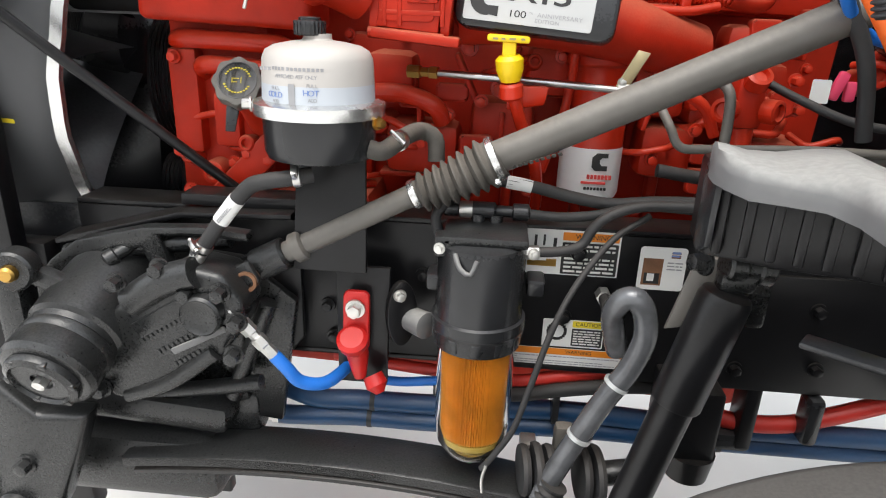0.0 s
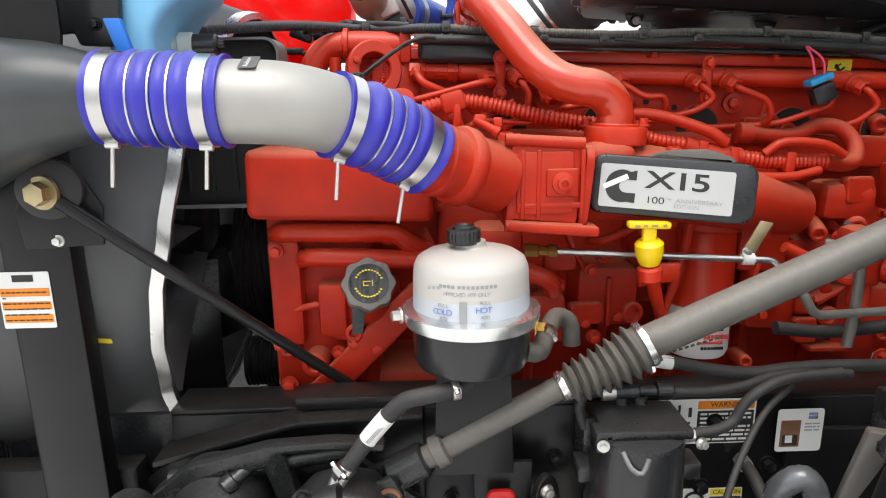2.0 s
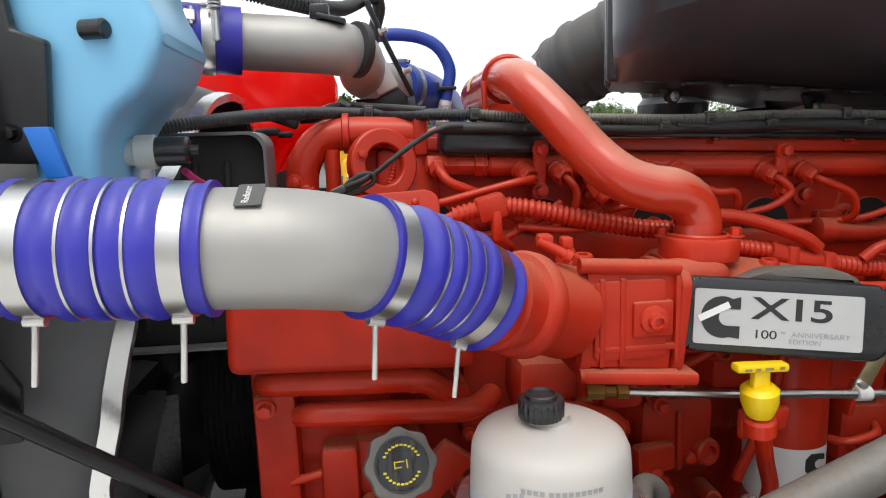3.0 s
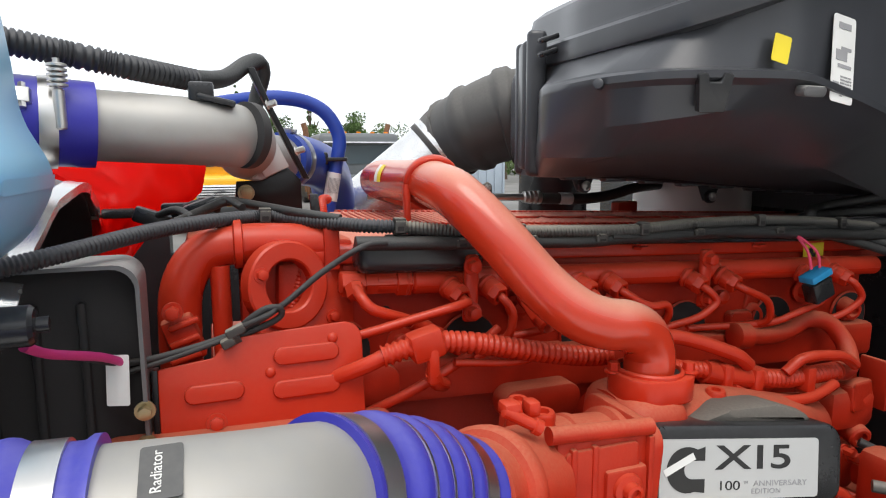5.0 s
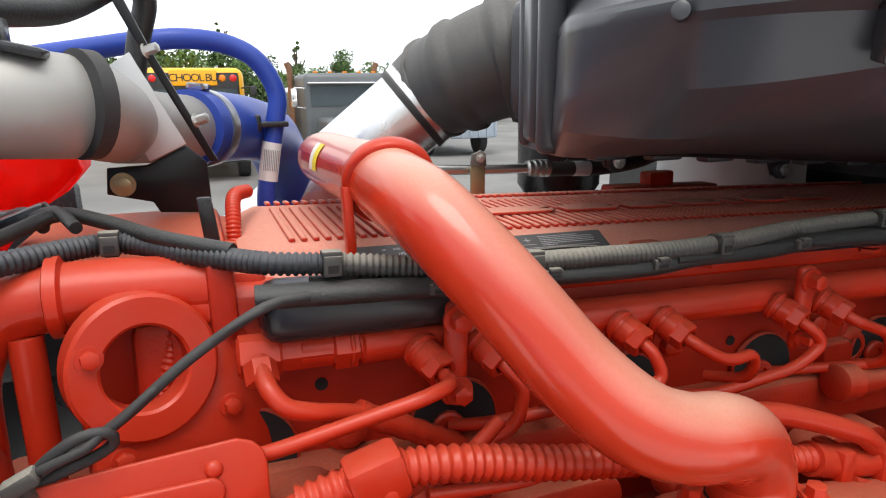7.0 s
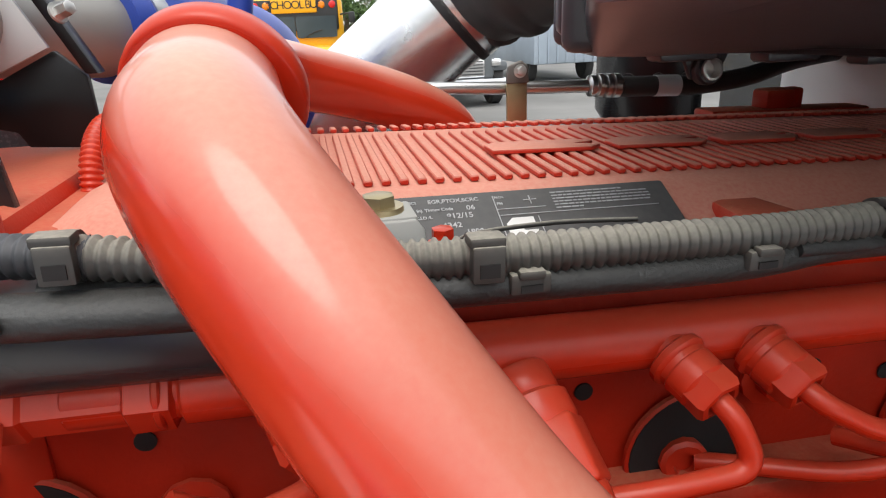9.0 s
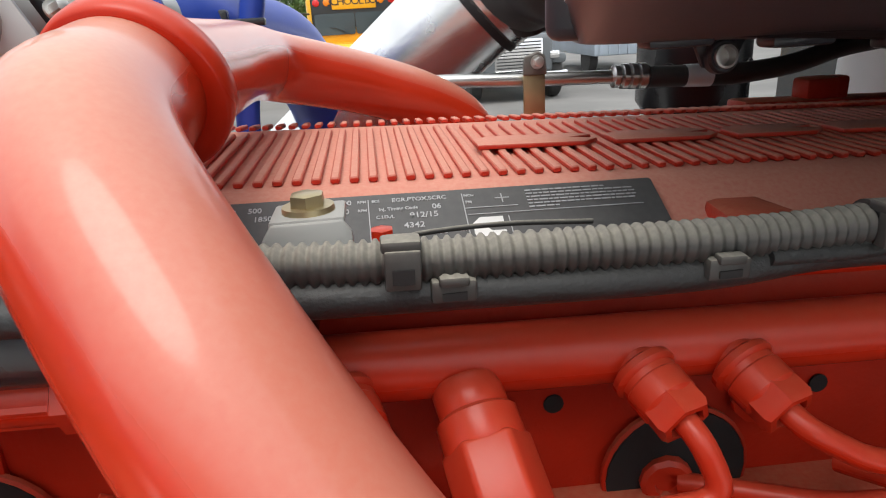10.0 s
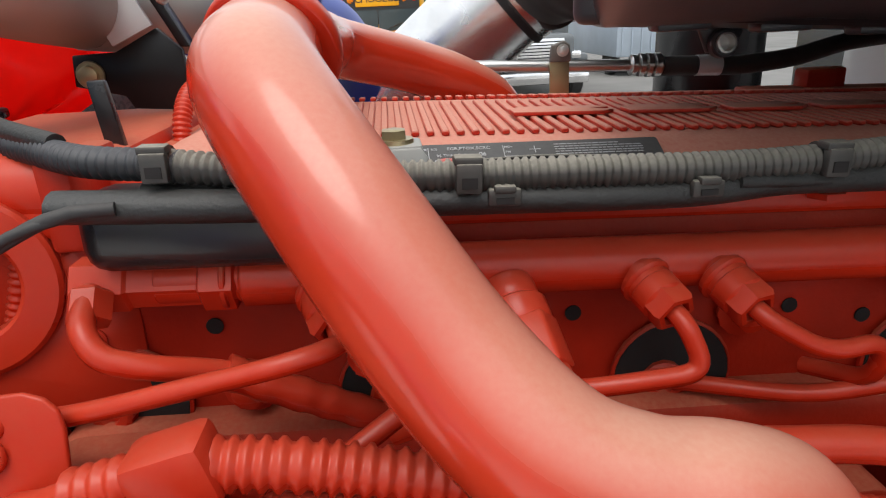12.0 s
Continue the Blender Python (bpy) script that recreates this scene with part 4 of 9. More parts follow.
block(bm, (-0.425, 1.17, 1.474), (0.300, 0.135, 0.112), 0.014, Matrix.Rotation(radians(2), 4, "Y"), 3)
part("lower_box", bm, "red_cast", shield)
# ---- front gear case ----
case = thing("gear_case", (-0.45, 1.3, 1.0), "red cast front gear case with oil filler", "engine part")
bm = bmesh.new()
block(bm, (-0.475, 1.42, 1.26), (0.19, 0.46, 0.36), 0.012)
block(bm, (-0.535, 1.27, 1.28), (0.055, 0.22, 0.19), 0.008)
block(bm, (-0.455, 1.18, 1.25), (0.05, 0.06, 0.10), 0.01)
block(bm, (-0.40, 1.21, 1.24), (0.12, 0.08, 0.12), 0.02)
part("housing", bm, "red_cast", case)
tube("coolant_pipe", [(-0.552, 1.22, 1.37), (-0.545, 1.16, 1.392), (-0.45, 1.15, 1.391), (-0.34, 1.15, 1.388), (-0.315, 1.16, 1.365), (-0.29, 1.19, 1.345)], 0.0165, "red_paint", case, seg=18, bend=0.03)
tube("coolant_pipe", [(-0.51, 1.20, 1.33), (-0.495, 1.15, 1.350), (-0.40, 1.15, 1.346), (-0.27, 1.16, 1.336), (-0.24, 1.22, 1.33)], 0.0165, "red_paint", case, seg=18, bend=0.03)
prism("brace", [(-0.030, -0.03), (0.03, -0.045), (0.24, 0.17), (0.20, 0.20)], facing((-0.515, 1.165, 1.10), S), 0.022, "red_cast", case, bevel=0.005)
for x, z in ((-0.545, 1.36), (-0.55, 1.19), (-0.42, 1.19), (-0.38, 1.18), (-0.47, 1.13), (-0.355, 1.38)):
    bolt(case, (x, 1.155, z), S, 0.009, "red_paint")
box("sump_front", (-0.36, 1.28, 1.02), (0.34, 0.18, 0.20), "red_cast", case, bevel=0.03)
cap_n = Vector((0.12, -0.86, 0.50)).normalized()
cap = thing("oil_filler_cap", (-0.378, 1.03, 1.30), "black eight-lobed oil filler cap with a yellow oil-can mark", "cap")
prof = []
mcap = facing((-0.378, 1.030, 1.335), cap_n)
verts = []
prism("knob", [((0.040 + 0.0022 * math.cos(8 * radians(a))) * math.cos(radians(a)), (0.040 + 0.0022 * math.cos(8 * radians(a))) * math.sin(radians(a))) for a in range(0, 360, 6)], mcap @ Matrix.Translation((0, 0, -0.022)), 0.026, "shaft_paint", cap, bevel=0.003)
lathe("rim", [(0.031, 0.003), (0.031, 0.0055), (0.029, 0.0055), (0.029, 0.004)], mcap.translation, cap_n, "black_plastic", cap)
bars(cap, [(0.021 * math.cos(radians(a)), 0.021 * math.sin(radians(a)), 0.0035, 0.0022) for a in list(range(20, 160, 13)) + list(range(200, 340, 13))] + [(-0.002, 0.003, 0.010, 0.0012), (-0.004, -0.003, 0.008, 0.0012), (0.006, 0.0, 0.0012, 0.010), (-0.008, 0.0, 0.0012, 0.008)], mcap @ Matrix.Translation((0, 0, 0.0048)), "yellow_label")
tube("filler_neck", [(-0.378, 1.052, 1.325), (-0.380, 1.10, 1.295), (-0.39, 1.17, 1.25)], 0.030, "red_cast", cap, "red filler neck", seg=20)
prism("cap_strap", [(-0.012, -0.05), (0.004, -0.05), (0.012, 0.0), (-0.012, 0.0)], facing((-0.395, 1.05, 1.30), (0, -1, 0.3)), 0.004, "black_plastic", cap, bevel=0.001)

# ---- exhaust gas cooler pipes and lifting eye at the front of the head ----
cooler = thing("gas_cooler_pipe", (-0.45, 1.34, 1.55), "red painted exhaust gas cooler elbow", "pipe")
tube("elbow_pipe", [(-0.500, 1.34, 1.545), (-0.500, 1.34, 1.60), (-0.495, 1.34, 1.660), (-0.470, 1.345, 1.698), (-0.425, 1.345, 1.708), (-0.33, 1.345, 1.705)], 0.0245, "red_paint", cooler, seg=24)
lathe("bead", [(0.0245, -0.006), (0.030, -0.004), (0.030, 0.004), (0.0245, 0.006)], (-0.43, 1.345, 1.708), (1, 0, 0), "red_paint", cooler, seg=28)
box("clamp_block", (-0.495, 1.318, 1.605), (0.036, 0.030, 0.055), "red_cast", cooler, bevel=0.005, rot=Matrix.Rotation(radians(-18), 4, "Y"))
for dz in (-0.02, 0.0, 0.02):
    box("clamp_fin", (-0.494, 1.302, 1.605 + dz), (0.034, 0.008, 0.007), "red_paint", cooler, bevel=0.002, rot=Matrix.Rotation(radians(-18), 4, "Y"))
bolt(cooler, (-0.505, 1.302, 1.640), S, 0.008, "red_paint")
tube("vertical_pipe", [(-0.452, 1.335, 1.55), (-0.452, 1.335, 1.685)], 0.0115, "red_paint", cooler, seg=16)
bm = bmesh.new()
block(bm, (-0.32, 1.352, 1.700), (0.020, 0.07, 0.055), 0.004)
block(bm, (-0.375, 1.36, 1.62), (0.11, 0.03, 0.15), 0.008)
block(bm, (-0.335, 1.34, 1.62), (0.05, 0.03, 0.14), 0.006)
part("end_plate", bm, "red_cast", cooler)
ln = Vector((0.30, -0.945, 0.12)).normalized()
eye = thing("lifting_eye", (-0.376, 1.30, 1.60), "red painted cast lifting eye bolted to the head", "lifting eye")
LM = facing((-0.378, 1.310, 1.660), ln)
bm = bmesh.new()
n = 40
rings = []
for r, z in ((0.0290, -0.012), (0.0290, 0.009), (0.0310, 0.011), (0.0480, 0.011), (0.0505, 0.009), (0.0515, -0.010), (0.0515, -0.012)):
    rings.append([bm.verts.new(LM @ Vector((r * math.cos(2 * math.pi * k / n), r * math.sin(2 * math.pi * k / n) * 1.06, z))) for k in range(n)])
for a, b in zip(rings, rings[1:] + rings[:1]):
    for k in range(n):
        bm.faces.new((a[k], a[(k + 1) % n], b[(k + 1) % n], b[k]))
part("eye", bm, "red_paint", eye, sharp=30)
prism("foot", [(-0.046, -0.095), (0.085, -0.090), (0.088, -0.010), (0.076, 0.020), (0.050, 0.010), (0.040, -0.030), (0.0, -0.049), (-0.036, -0.035)], LM @ Matrix.Translation((0, 0, -0.010)), 0.014, "red_paint", eye, bevel=0.003)
for dx, dz in ((-0.034, 0.016), (0.056, -0.046), (-0.022, -0.062)):
    bolt(eye, LM @ Vector((dx, dz, 0.010 if dz > 0 else 0.004)), ln, 0.0065, "red_paint", h=0.006)
ribbed("spring_pipe", [(-0.372, 1.330, 1.618), (-0.362, 1.333, 1.652), (-0.350, 1.336, 1.700)], 0.0065, "red_paint", eye, pitch=0.005, depth=0.2)

# ---- red painted conduits on the engine's side ----
con = thing("red_conduit", (0.0, 1.2, 1.55), "red painted corrugated wiring conduit along the engine", "conduit")
ribbed("sleeve", [(-0.288, 1.206, 1.592), (-0.255, 1.204, 1.600)], 0.0125, "red_paint", con, pitch=0.008)
ribbed("sleeve", [(-0.222, 1.204, 1.603), (-0.176, 1.204, 1.596), (-0.10, 1.204, 1.578), (-0.03, 1.204, 1.564), (0.012, 1.206, 1.560)], 0.0135, "red_paint", con, pitch=0.008)
ribbed("sleeve", [(0.070, 1.200, 1.545), (0.11, 1.200, 1.532), (0.165, 1.200, 1.522)], 0.0125, "red_paint", con, pitch=0.008)
tube("smooth_run", [(0.16, 1.20, 1.522), (0.20, 1.200, 1.510), (0.26, 1.200, 1.500)], 0.016, "red_paint", con, seg=16)
ribbed("sleeve", [(0.255, 1.200, 1.500), (0.31, 1.20, 1.492), (0.36, 1.203, 1.489), (0.42, 1.206, 1.488)], 0.014, "red_paint", con, pitch=0.008)
bm = bmesh.new()
block(bm, (-0.238, 1.203, 1.602), (0.040, 0.030, 0.034), 0.006, Matrix.Rotation(radians(-14), 4, "Y"))
block(bm, (-0.232, 1.195, 1.578), (0.014, 0.016, 0.045), 0.005)
part("branch_block", bm, "red_paint", con)
tube("branch", [(-0.232, 1.195, 1.57), (-0.226, 1.20, 1.555), (-0.21, 1.22, 1.545)], 0.009, "red_paint", con, bend=0.01)
tube("thin_pipe", [(-0.28, 1.206, 1.594), (-0.305, 1.212, 1.582), (-0.345, 1.240, 1.560), (-0.37, 1.27, 1.545)], 0.009, "red_paint", con, seg=10)
tube("thin_pipe", [(-0.33, 1.27, 1.49), (-0.26, 1.225, 1.535), (-0.19, 1.22, 1.570), (-0.13, 1.24, 1.60)], 0.006, "red_paint", con, seg=10)
tube("thin_pipe", [(-0.20, 1.21, 1.573), (-0.12, 1.21, 1.565), (-0.06, 1.22, 1.57)], 0.005, "red_paint", con, seg=10)
tube("thin_pipe", [(0.05, 1.21, 1.578), (0.12, 1.205, 1.572), (0.20, 1.19, 1.545), (0.23, 1.19, 1.525)], 0.010, "red_paint", con, seg=12)
tube("thin_pipe", [(0.30, 1.19, 1.505), (0.33, 1.185, 1.525), (0.40, 1.185, 1.520), (0.44, 1.19, 1.50)], 0.008, "red_paint", con, seg=12)
tube("thin_pipe", [(0.20, 1.185, 1.495), (0.26, 1.18, 1.472), (0.34, 1.18, 1.466), (0.40, 1.19, 1.475)], 0.008, "red_paint", con, seg=12)
tube("hose_elbow", [(0.302, 1.277, 1.536), (0.35, 1.280, 1.530), (0.405, 1.286, 1.530), (0.445, 1.284, 1.546), (0.485, 1.276, 1.540), (0.502, 1.258, 1.512), (0.490, 1.236, 1.486), (0.455, 1.216, 1.482), (0.42, 1.206, 1.488)], 0.0145, "red_cast", con, seg=16)
lathe("knurled_end", [(0.016, 0), (0.020, 0.002), (0.020, 0.026), (0.016, 0.028)], (0.318, 1.278, 1.534), (-1, 0.05, 0.1), "red_cast", con, seg=18)
for x, z in ((0.245, 1.50), (0.345, 1.49), (0.19, 1.512)):
    box("joint", (x, 1.20, z), (0.016, 0.036, 0.036), "red_paint", con, bevel=0.003, rot=RB)

# ---- wiring loom along the valve cover ----
loom = thing("wiring_loom", (0.0, 1.26, 1.70), "dusty black corrugated wiring loom with cable ties", "cable loom")
ribbed("front_conduit", [(-0.74, 1.12, 1.700), (-0.60, 1.19, 1.724), (-0.50, 1.29, 1.737), (-0.40, 1.372, 1.738), (-0.34, 1.335, 1.733), (-0.29, 1.295, 1.730), (-0.246, 1.282, 1.728), (-0.238, 1.281, 1.727)], 0.0088, "loom_clean", loom, "cleaner dark end of the conduit", pitch=0.0046, depth=0.17, seg=16)
ribbed("conduit", [(-0.246, 1.282, 1.728), (-0.16, 1.270, 1.719), (-0.095, 1.265, 1.7165), (-0.035, 1.265, 1.7145), (0.058, 1.268, 1.711), (0.13, 1.272, 1.712), (0.206, 1.28, 1.714), (0.34, 1.290, 1.712), (0.48, 1.30, 1.704), (0.62, 1.31, 1.69), (0.8, 1.33, 1.68)], 0.0088, "loom", loom, pitch=0.0046, depth=0.17, seg=16)
tube("taped_branch", [(-0.50, 1.36, 1.735), (-0.46, 1.415, 1.748), (-0.435, 1.425, 1.755), (-0.40, 1.40, 1.750), (-0.36, 1.35, 1.744), (-0.31, 1.312, 1.737)], 0.006, "tape", loom)
tube("taped_harness", [(-0.30, 1.276, 1.711), (-0.20, 1.270, 1.707), (-0.10, 1.268, 1.704), (0.02, 1.270, 1.699), (0.08, 1.273, 1.701), (0.15, 1.274, 1.699), (0.22, 1.279, 1.700), (0.30, 1.280, 1.698), (0.5, 1.285, 1.684), (0.75, 1.305, 1.668)], 0.0115, "tape", loom, flat=0.75)
tube("taped_run", [(-0.26, 1.288, 1.711), (-0.05, 1.286, 1.706), (0.2, 1.290, 1.703), (0.45, 1.298, 1.697), (0.75, 1.314, 1.675)], 0.0075, "tape", loom)
tube("thin_lead", [(0.05, 1.262, 1.704), (0.10, 1.265, 1.7015), (0.16, 1.268, 1.7035), (0.23, 1.270, 1.7000), (0.30, 1.274, 1.702), (0.45, 1.284, 1.697)], 0.0035, "tape", loom)


def clip(x, y, z, w=0.013, tilt=0):
    """Cable-tie head with its loop round the conduit."""
    bm = bmesh.new()
    r = RB @ Matrix.Rotation(radians(tilt), 4, "Y")
    block(bm, (x, y - 0.011, z + 0.001), (w, 0.006, 0.015), 0.0012, r)
    block(bm, (x, y - 0.008, z + 0.0095), (w * 1.1, 0.010, 0.0045), 0.0012, r)
    c = part("cable_tie", bm, "loom", loom, "grey plastic cable tie")
    lathe("loop", [(0.0092, -w / 2.6), (0.0100, -w / 2.6), (0.0100, w / 2.6), (0.0092, w / 2.6)], (x, y, z), (1, 0, SLOPE), "loom", c, seg=24)
    # thin black plate paints the shaded slot of the tie
    box("slot_shade", (x, y - 0.0144, z - 0.001), (w * 0.6, 0.0008, 0.0055), "void", c, bevel=0, rot=r)


for q in ((-0.246, 1.282, 1.728), (-0.093, 1.265, 1.7165), (0.100, 1.270, 1.711), (0.33, 1.289, 1.712), (-0.395, 1.370, 1.738), (0.52, 1.302, 1.700)):
    clip(*q)
for x, y, z in ((-0.075, 1.258, 1.706), (0.031, 1.259, 1.703), (0.20, 1.264, 1.703), (-0.17, 1.260, 1.706), (0.36, 1.270, 1.698)):
    bm = bmesh.new()
    block(bm, (x, y, z), (0.017, 0.006, 0.009), 0.0015, RB)
    block(bm, (x, y - 0.002, z + 0.0045), (0.011, 0.006, 0.004), 0.0012, RB)
    t_ = part("tie_head", bm, "loom", loom, "grey plastic cable tie head")
    # slot drawn as a black plate, its shade put in by colour
    box("slot_shade", (x, y - 0.0034, z - 0.0015), (0.009, 0.0008, 0.003), "void", t_, bevel=0)
tray = thing("harness_tray", (0.1, 1.32, 1.65), "black plastic harness tray under the loom", "tray")
bm = bmesh.new()
block(bm, E(0.24, 1.315, 1.694), (1.02, 0.026, 0.010), 0.004, RB)
part("channel", bm, "black_plastic", tray)
bm = bmesh.new()
block(bm, E(-0.213, 1.300, 1.682), (0.168, 0.046, 0.044), 0.014, RB, 3)
part("connector_box", bm, "black_plastic", tray)
# bracket and nut standing on the cover's front
stand = thing("lamp_bracket", (-0.128, 1.30, 1.69), "pale grey folded bracket with a gold zinc bolt", "bracket")
prism("strap", [(-0.0185, -0.022), (0.0180, -0.022), (0.0175, 0.005), (0.014, 0.010), (-0.014, 0.010), (-0.0180, 0.004)], facing((-0.128, 1.290, 1.717), (0, -1, 0.15)), 0.004, "pale_grey", stand, bevel=0.001)
box("top", (-0.128, 1.302, 1.7265), (0.030, 0.026, 0.004), "pale_grey", stand, bevel=0.0015)
bolt(stand, (-0.128, 1.302, 1.7285), (0, 0, 1), 0.0076, "gold_zinc", h=0.005, label="gold zinc plated bolt")
bolt(stand, (-0.099, 1.309, 1.705), (0, 0, 1), 0.0055, "red_paint", h=0.009)
tube("lever", [(-0.104, 1.292, 1.706), (-0.098, 1.293, 1.713), (-0.085, 1.294, 1.7165), (-0.05, 1.294, 1.7175), (-0.01, 1.294, 1.715)], 0.0008, "loom", stand, flat=1.5)

# loose lead from the loom down past the lifting eye
lead = thing("wiring_lead", (-0.42, 1.24, 1.6), "black taped wiring lead with a paper tag and knot", "cable")
tube("lead", [(-0.265, 1.262, 1.712), (-0.295, 1.256, 1.710), (-0.345, 1.248, 1.684), (-0.392, 1.243, 1.650), (-0.44, 1.245, 1.625), (-0.50, 1.235, 1.612), (-0.545, 1.217, 1.612), (-0.58, 1.19, 1.63)], 0.0036, "rubber", lead)
tube("lead", [(-0.280, 1.261, 1.711), (-0.300, 1.2535, 1.708), (-0.320, 1.249, 1.700), (-0.346, 1.250, 1.6815), (-0.37, 1.243, 1.667), (-0.392, 1.240, 1.6505), (-0.415, 1.246, 1.638), (-0.44, 1.242, 1.6235), (-0.50, 1.232, 1.6085), (-0.56, 1.213, 1.600)], 0.0028, "rubber", lead)
tube("loop", [(-0.438, 1.240, 1.628), (-0.425, 1.236, 1.641), (-0.408, 1.234, 1.651), (-0.394, 1.236, 1.650), (-0.392, 1.240, 1.641), (-0.403, 1.242, 1.633), (-0.422, 1.243, 1.626), (-0.440, 1.244, 1.619)], 0.0036, "rubber", lead, step=0.004)
tube("loop", [(-0.445, 1.238, 1.626), (-0.428, 1.233, 1.636), (-0.405, 1.231, 1.645), (-0.396, 1.236, 1.652)], 0.0032, "rubber", lead, step=0.004)
for x, z, w in ((-0.441, 1.630, 0.020), (-0.449, 1.618, 0.014)):
    box("tie_head", (x, 1.232, z), (w, 0.012, 0.010), "loom", lead, bevel=0.002, rot=Matrix.Rotation(radians(-25), 4, "Y"))
lathe("tie_band", [(0.0085, -0.004), (0.0095, -0.004), (0.0095, 0.004), (0.0085, 0.004)], (-0.441, 1.242, 1.622), (0.9, 0, 0.4), "loom", lead, seg=16)
tube("magenta_lead", [(-0.60, 1.10, 1.668), (-0.590, 1.13, 1.652), (-0.562, 1.19, 1.628), (-0.545, 1.215, 1.612)], 0.0042, "magenta_wire", lead)
prism("paper_tag", round_rect(0.022, 0.050, 0.002), facing((-0.552, 1.208, 1.598), (-0.3, -0.95, 0.1)), 0.001, "white_label", lead, "white paper tag")

# ---- steering fluid reservoir on its bracket ----
res = thing("steering_reservoir", (-0.221, 0.96, 1.21), "white and black steering fluid reservoir with a steel band", "reservoir")
RC = Vector((-0.221, 0.955, 0))
lathe("fluid_zone", [(0.086, 1.298), (0.086, 1.312), (0.0851, 1.340)], RC, (0, 0, 1), "reservoir_fluid", res, "cloudy lower bowl tinted by the fluid", seg=48)
lathe("white_bowl", [(0.0851, 1.340), (0.0845, 1.36), (0.083, 1.378), (0.078, 1.390), (0.066, 1.398), (0.040, 1.404), (0.024, 1.406), (0.0215, 1.409), (0.0215, 1.416), (0.012, 1.416)], RC, (0, 0, 1), "reservoir_white", res, "cloudy white plastic bowl", seg=48)
lathe("black_base", [(0.068, 1.212), (0.082, 1.217), (0.0865, 1.228), (0.0872, 1.262), (0.088, 1.290)], RC, (0, 0, 1), "black_plastic", res, seg=48)
lathe("band", [(0.086, 1.286), (0.100, 1.288), (0.1015, 1.300), (0.1015, 1.308), (0.090, 1.313)], RC, (0, 0, 1), "bright_aluminium", res, "polished steel clamp band", seg=48)
cap_o = RC + Vector((-0.010, -0.004, 0))
prism("cap", [((0.0235 + 0.0008 * math.cos(24 * radians(a))) * math.cos(radians(a)), (0.0235 + 0.0008 * math.cos(24 * radians(a))) * math.sin(radians(a))) for a in range(0, 360, 5)], Matrix.Translation(cap_o + Vector((0, 0, 1.413))), 0.023, "black_plastic", res, "black ribbed screw cap", bevel=0.002)
bars(res, [(0.014 * math.cos(radians(a)), 0.014 * math.sin(radians(a)), 0.004, 0.0015) for a in range(0, 360, 30)], Matrix.Translation(cap_o + Vector((0, 0, 1.4365))), "print_grey")
lathe("cap_crown", [(0.017, 1.434), (0.0165, 1.440), (0.0145, 1.4415), (0.013, 1.4385), (0.001, 1.4385)], cap_o, (0, 0, 1), "black_plastic", res, seg=28)


def on_round(c, r, az, z, lean=0.0):
    """Pose on an upright drum: az degrees from the drum's front."""
    d = Vector((math.sin(radians(az)), -math.cos(radians(az)), lean))
    return facing(Vector((c.x, c.y, z)) + Vector((d.x, d.y, 0)) * r, d)


def wrap(parent, body, size, c, r, az, z, mat, spread=1.0):
    """Writing bent round a drum, a letter at a time."""
    w = size * 0.62 * spread
    for i, ch in enumerate(body):
        if ch != " ":
            letters(parent, ch, size, on_round(c, r, az + math.degrees((i - (len(body) - 1) / 2) * w / r), z), mat)


bars(res, [(x * 0.0062 - 0.047, 0, 0.0045, 0.0052) for x in range(3)], on_round(RC, 0.0855, -10, 1.3655), "print_grey")
for i in range(13):
    bars(res, [(0, 0, 0.0042, 0.0050)], on_round(RC, 0.0845, -33 + i * 4.2 + (1.5 if i > 3 else 0), 1.3660), "print_grey")
wrap(res, "APPROVED ATF ONLY", 0.0085, RC, 0.0848, -8, 1.3545, "print_grey", 0.72)
wrap(res, "FULL", 0.0075, RC, 0.0858, 9, 1.342, "print_grey", 0.9)
wrap(res, "HOT", 0.0125, RC, 0.0862, 8, 1.331, "print_blue", 1.0)
wrap(res, "ADD", 0.0075, RC, 0.0866, 9, 1.320, "print_grey", 0.9)
wrap(res, "FULL", 0.0075, RC, 0.0862, -30, 1.336, "print_grey", 0.9)
wrap(res, "COLD", 0.0125, RC, 0.0866, -31, 1.326, "print_blue", 0.9)
wrap(res, "ADD", 0.0075, RC, 0.0868, -30, 1.316, "print_grey", 0.9)
bars(res, [(0, 0, 0.010, 0.034)], on_round(RC, 0.0862, -11, 1.327), "print_grey")
bolt(res, (-0.324, 0.94, 1.300), (-1, -0.3, 0), 0.009, "zinc")
bolt(res, (-0.126, 0.93, 1.28), (1, -0.6, 0), 0.008, "brass")
prism("bracket", [(-0.066, -0.12), (0.062, -0.12), (0.058, 0.11), (-0.058, 0.11)], facing((-0.215, 0.99, 1.11), (0, -1, 0.1)), 0.010, "black_frame", res, "black steel bracket", bevel=0.002)
res.location, res.scale = (-0.226, 0.968, 1.2319), (0.97, 0.97, 0.89)
# return hose leaving the reservoir
rh = thing("reservoir_hose", (-0.1, 0.95, 1.23), "dusty rubber hose with a wire clamp", "hose")
tube("hose", [(-0.150, 0.945, 1.255), (-0.128, 0.955, 1.250), (-0.105, 1.010, 1.262), (-0.083, 1.055, 1.266), (-0.060, 1.065, 1.252), (-0.056, 1.060, 1.215)], 0.0145, "dusty_rubber", rh, seg=16)
tube("elbow", [(-0.178, 0.955, 1.262), (-0.150, 0.945, 1.255), (-0.126, 0.956, 1.250)], 0.0120, "black_plastic", rh)
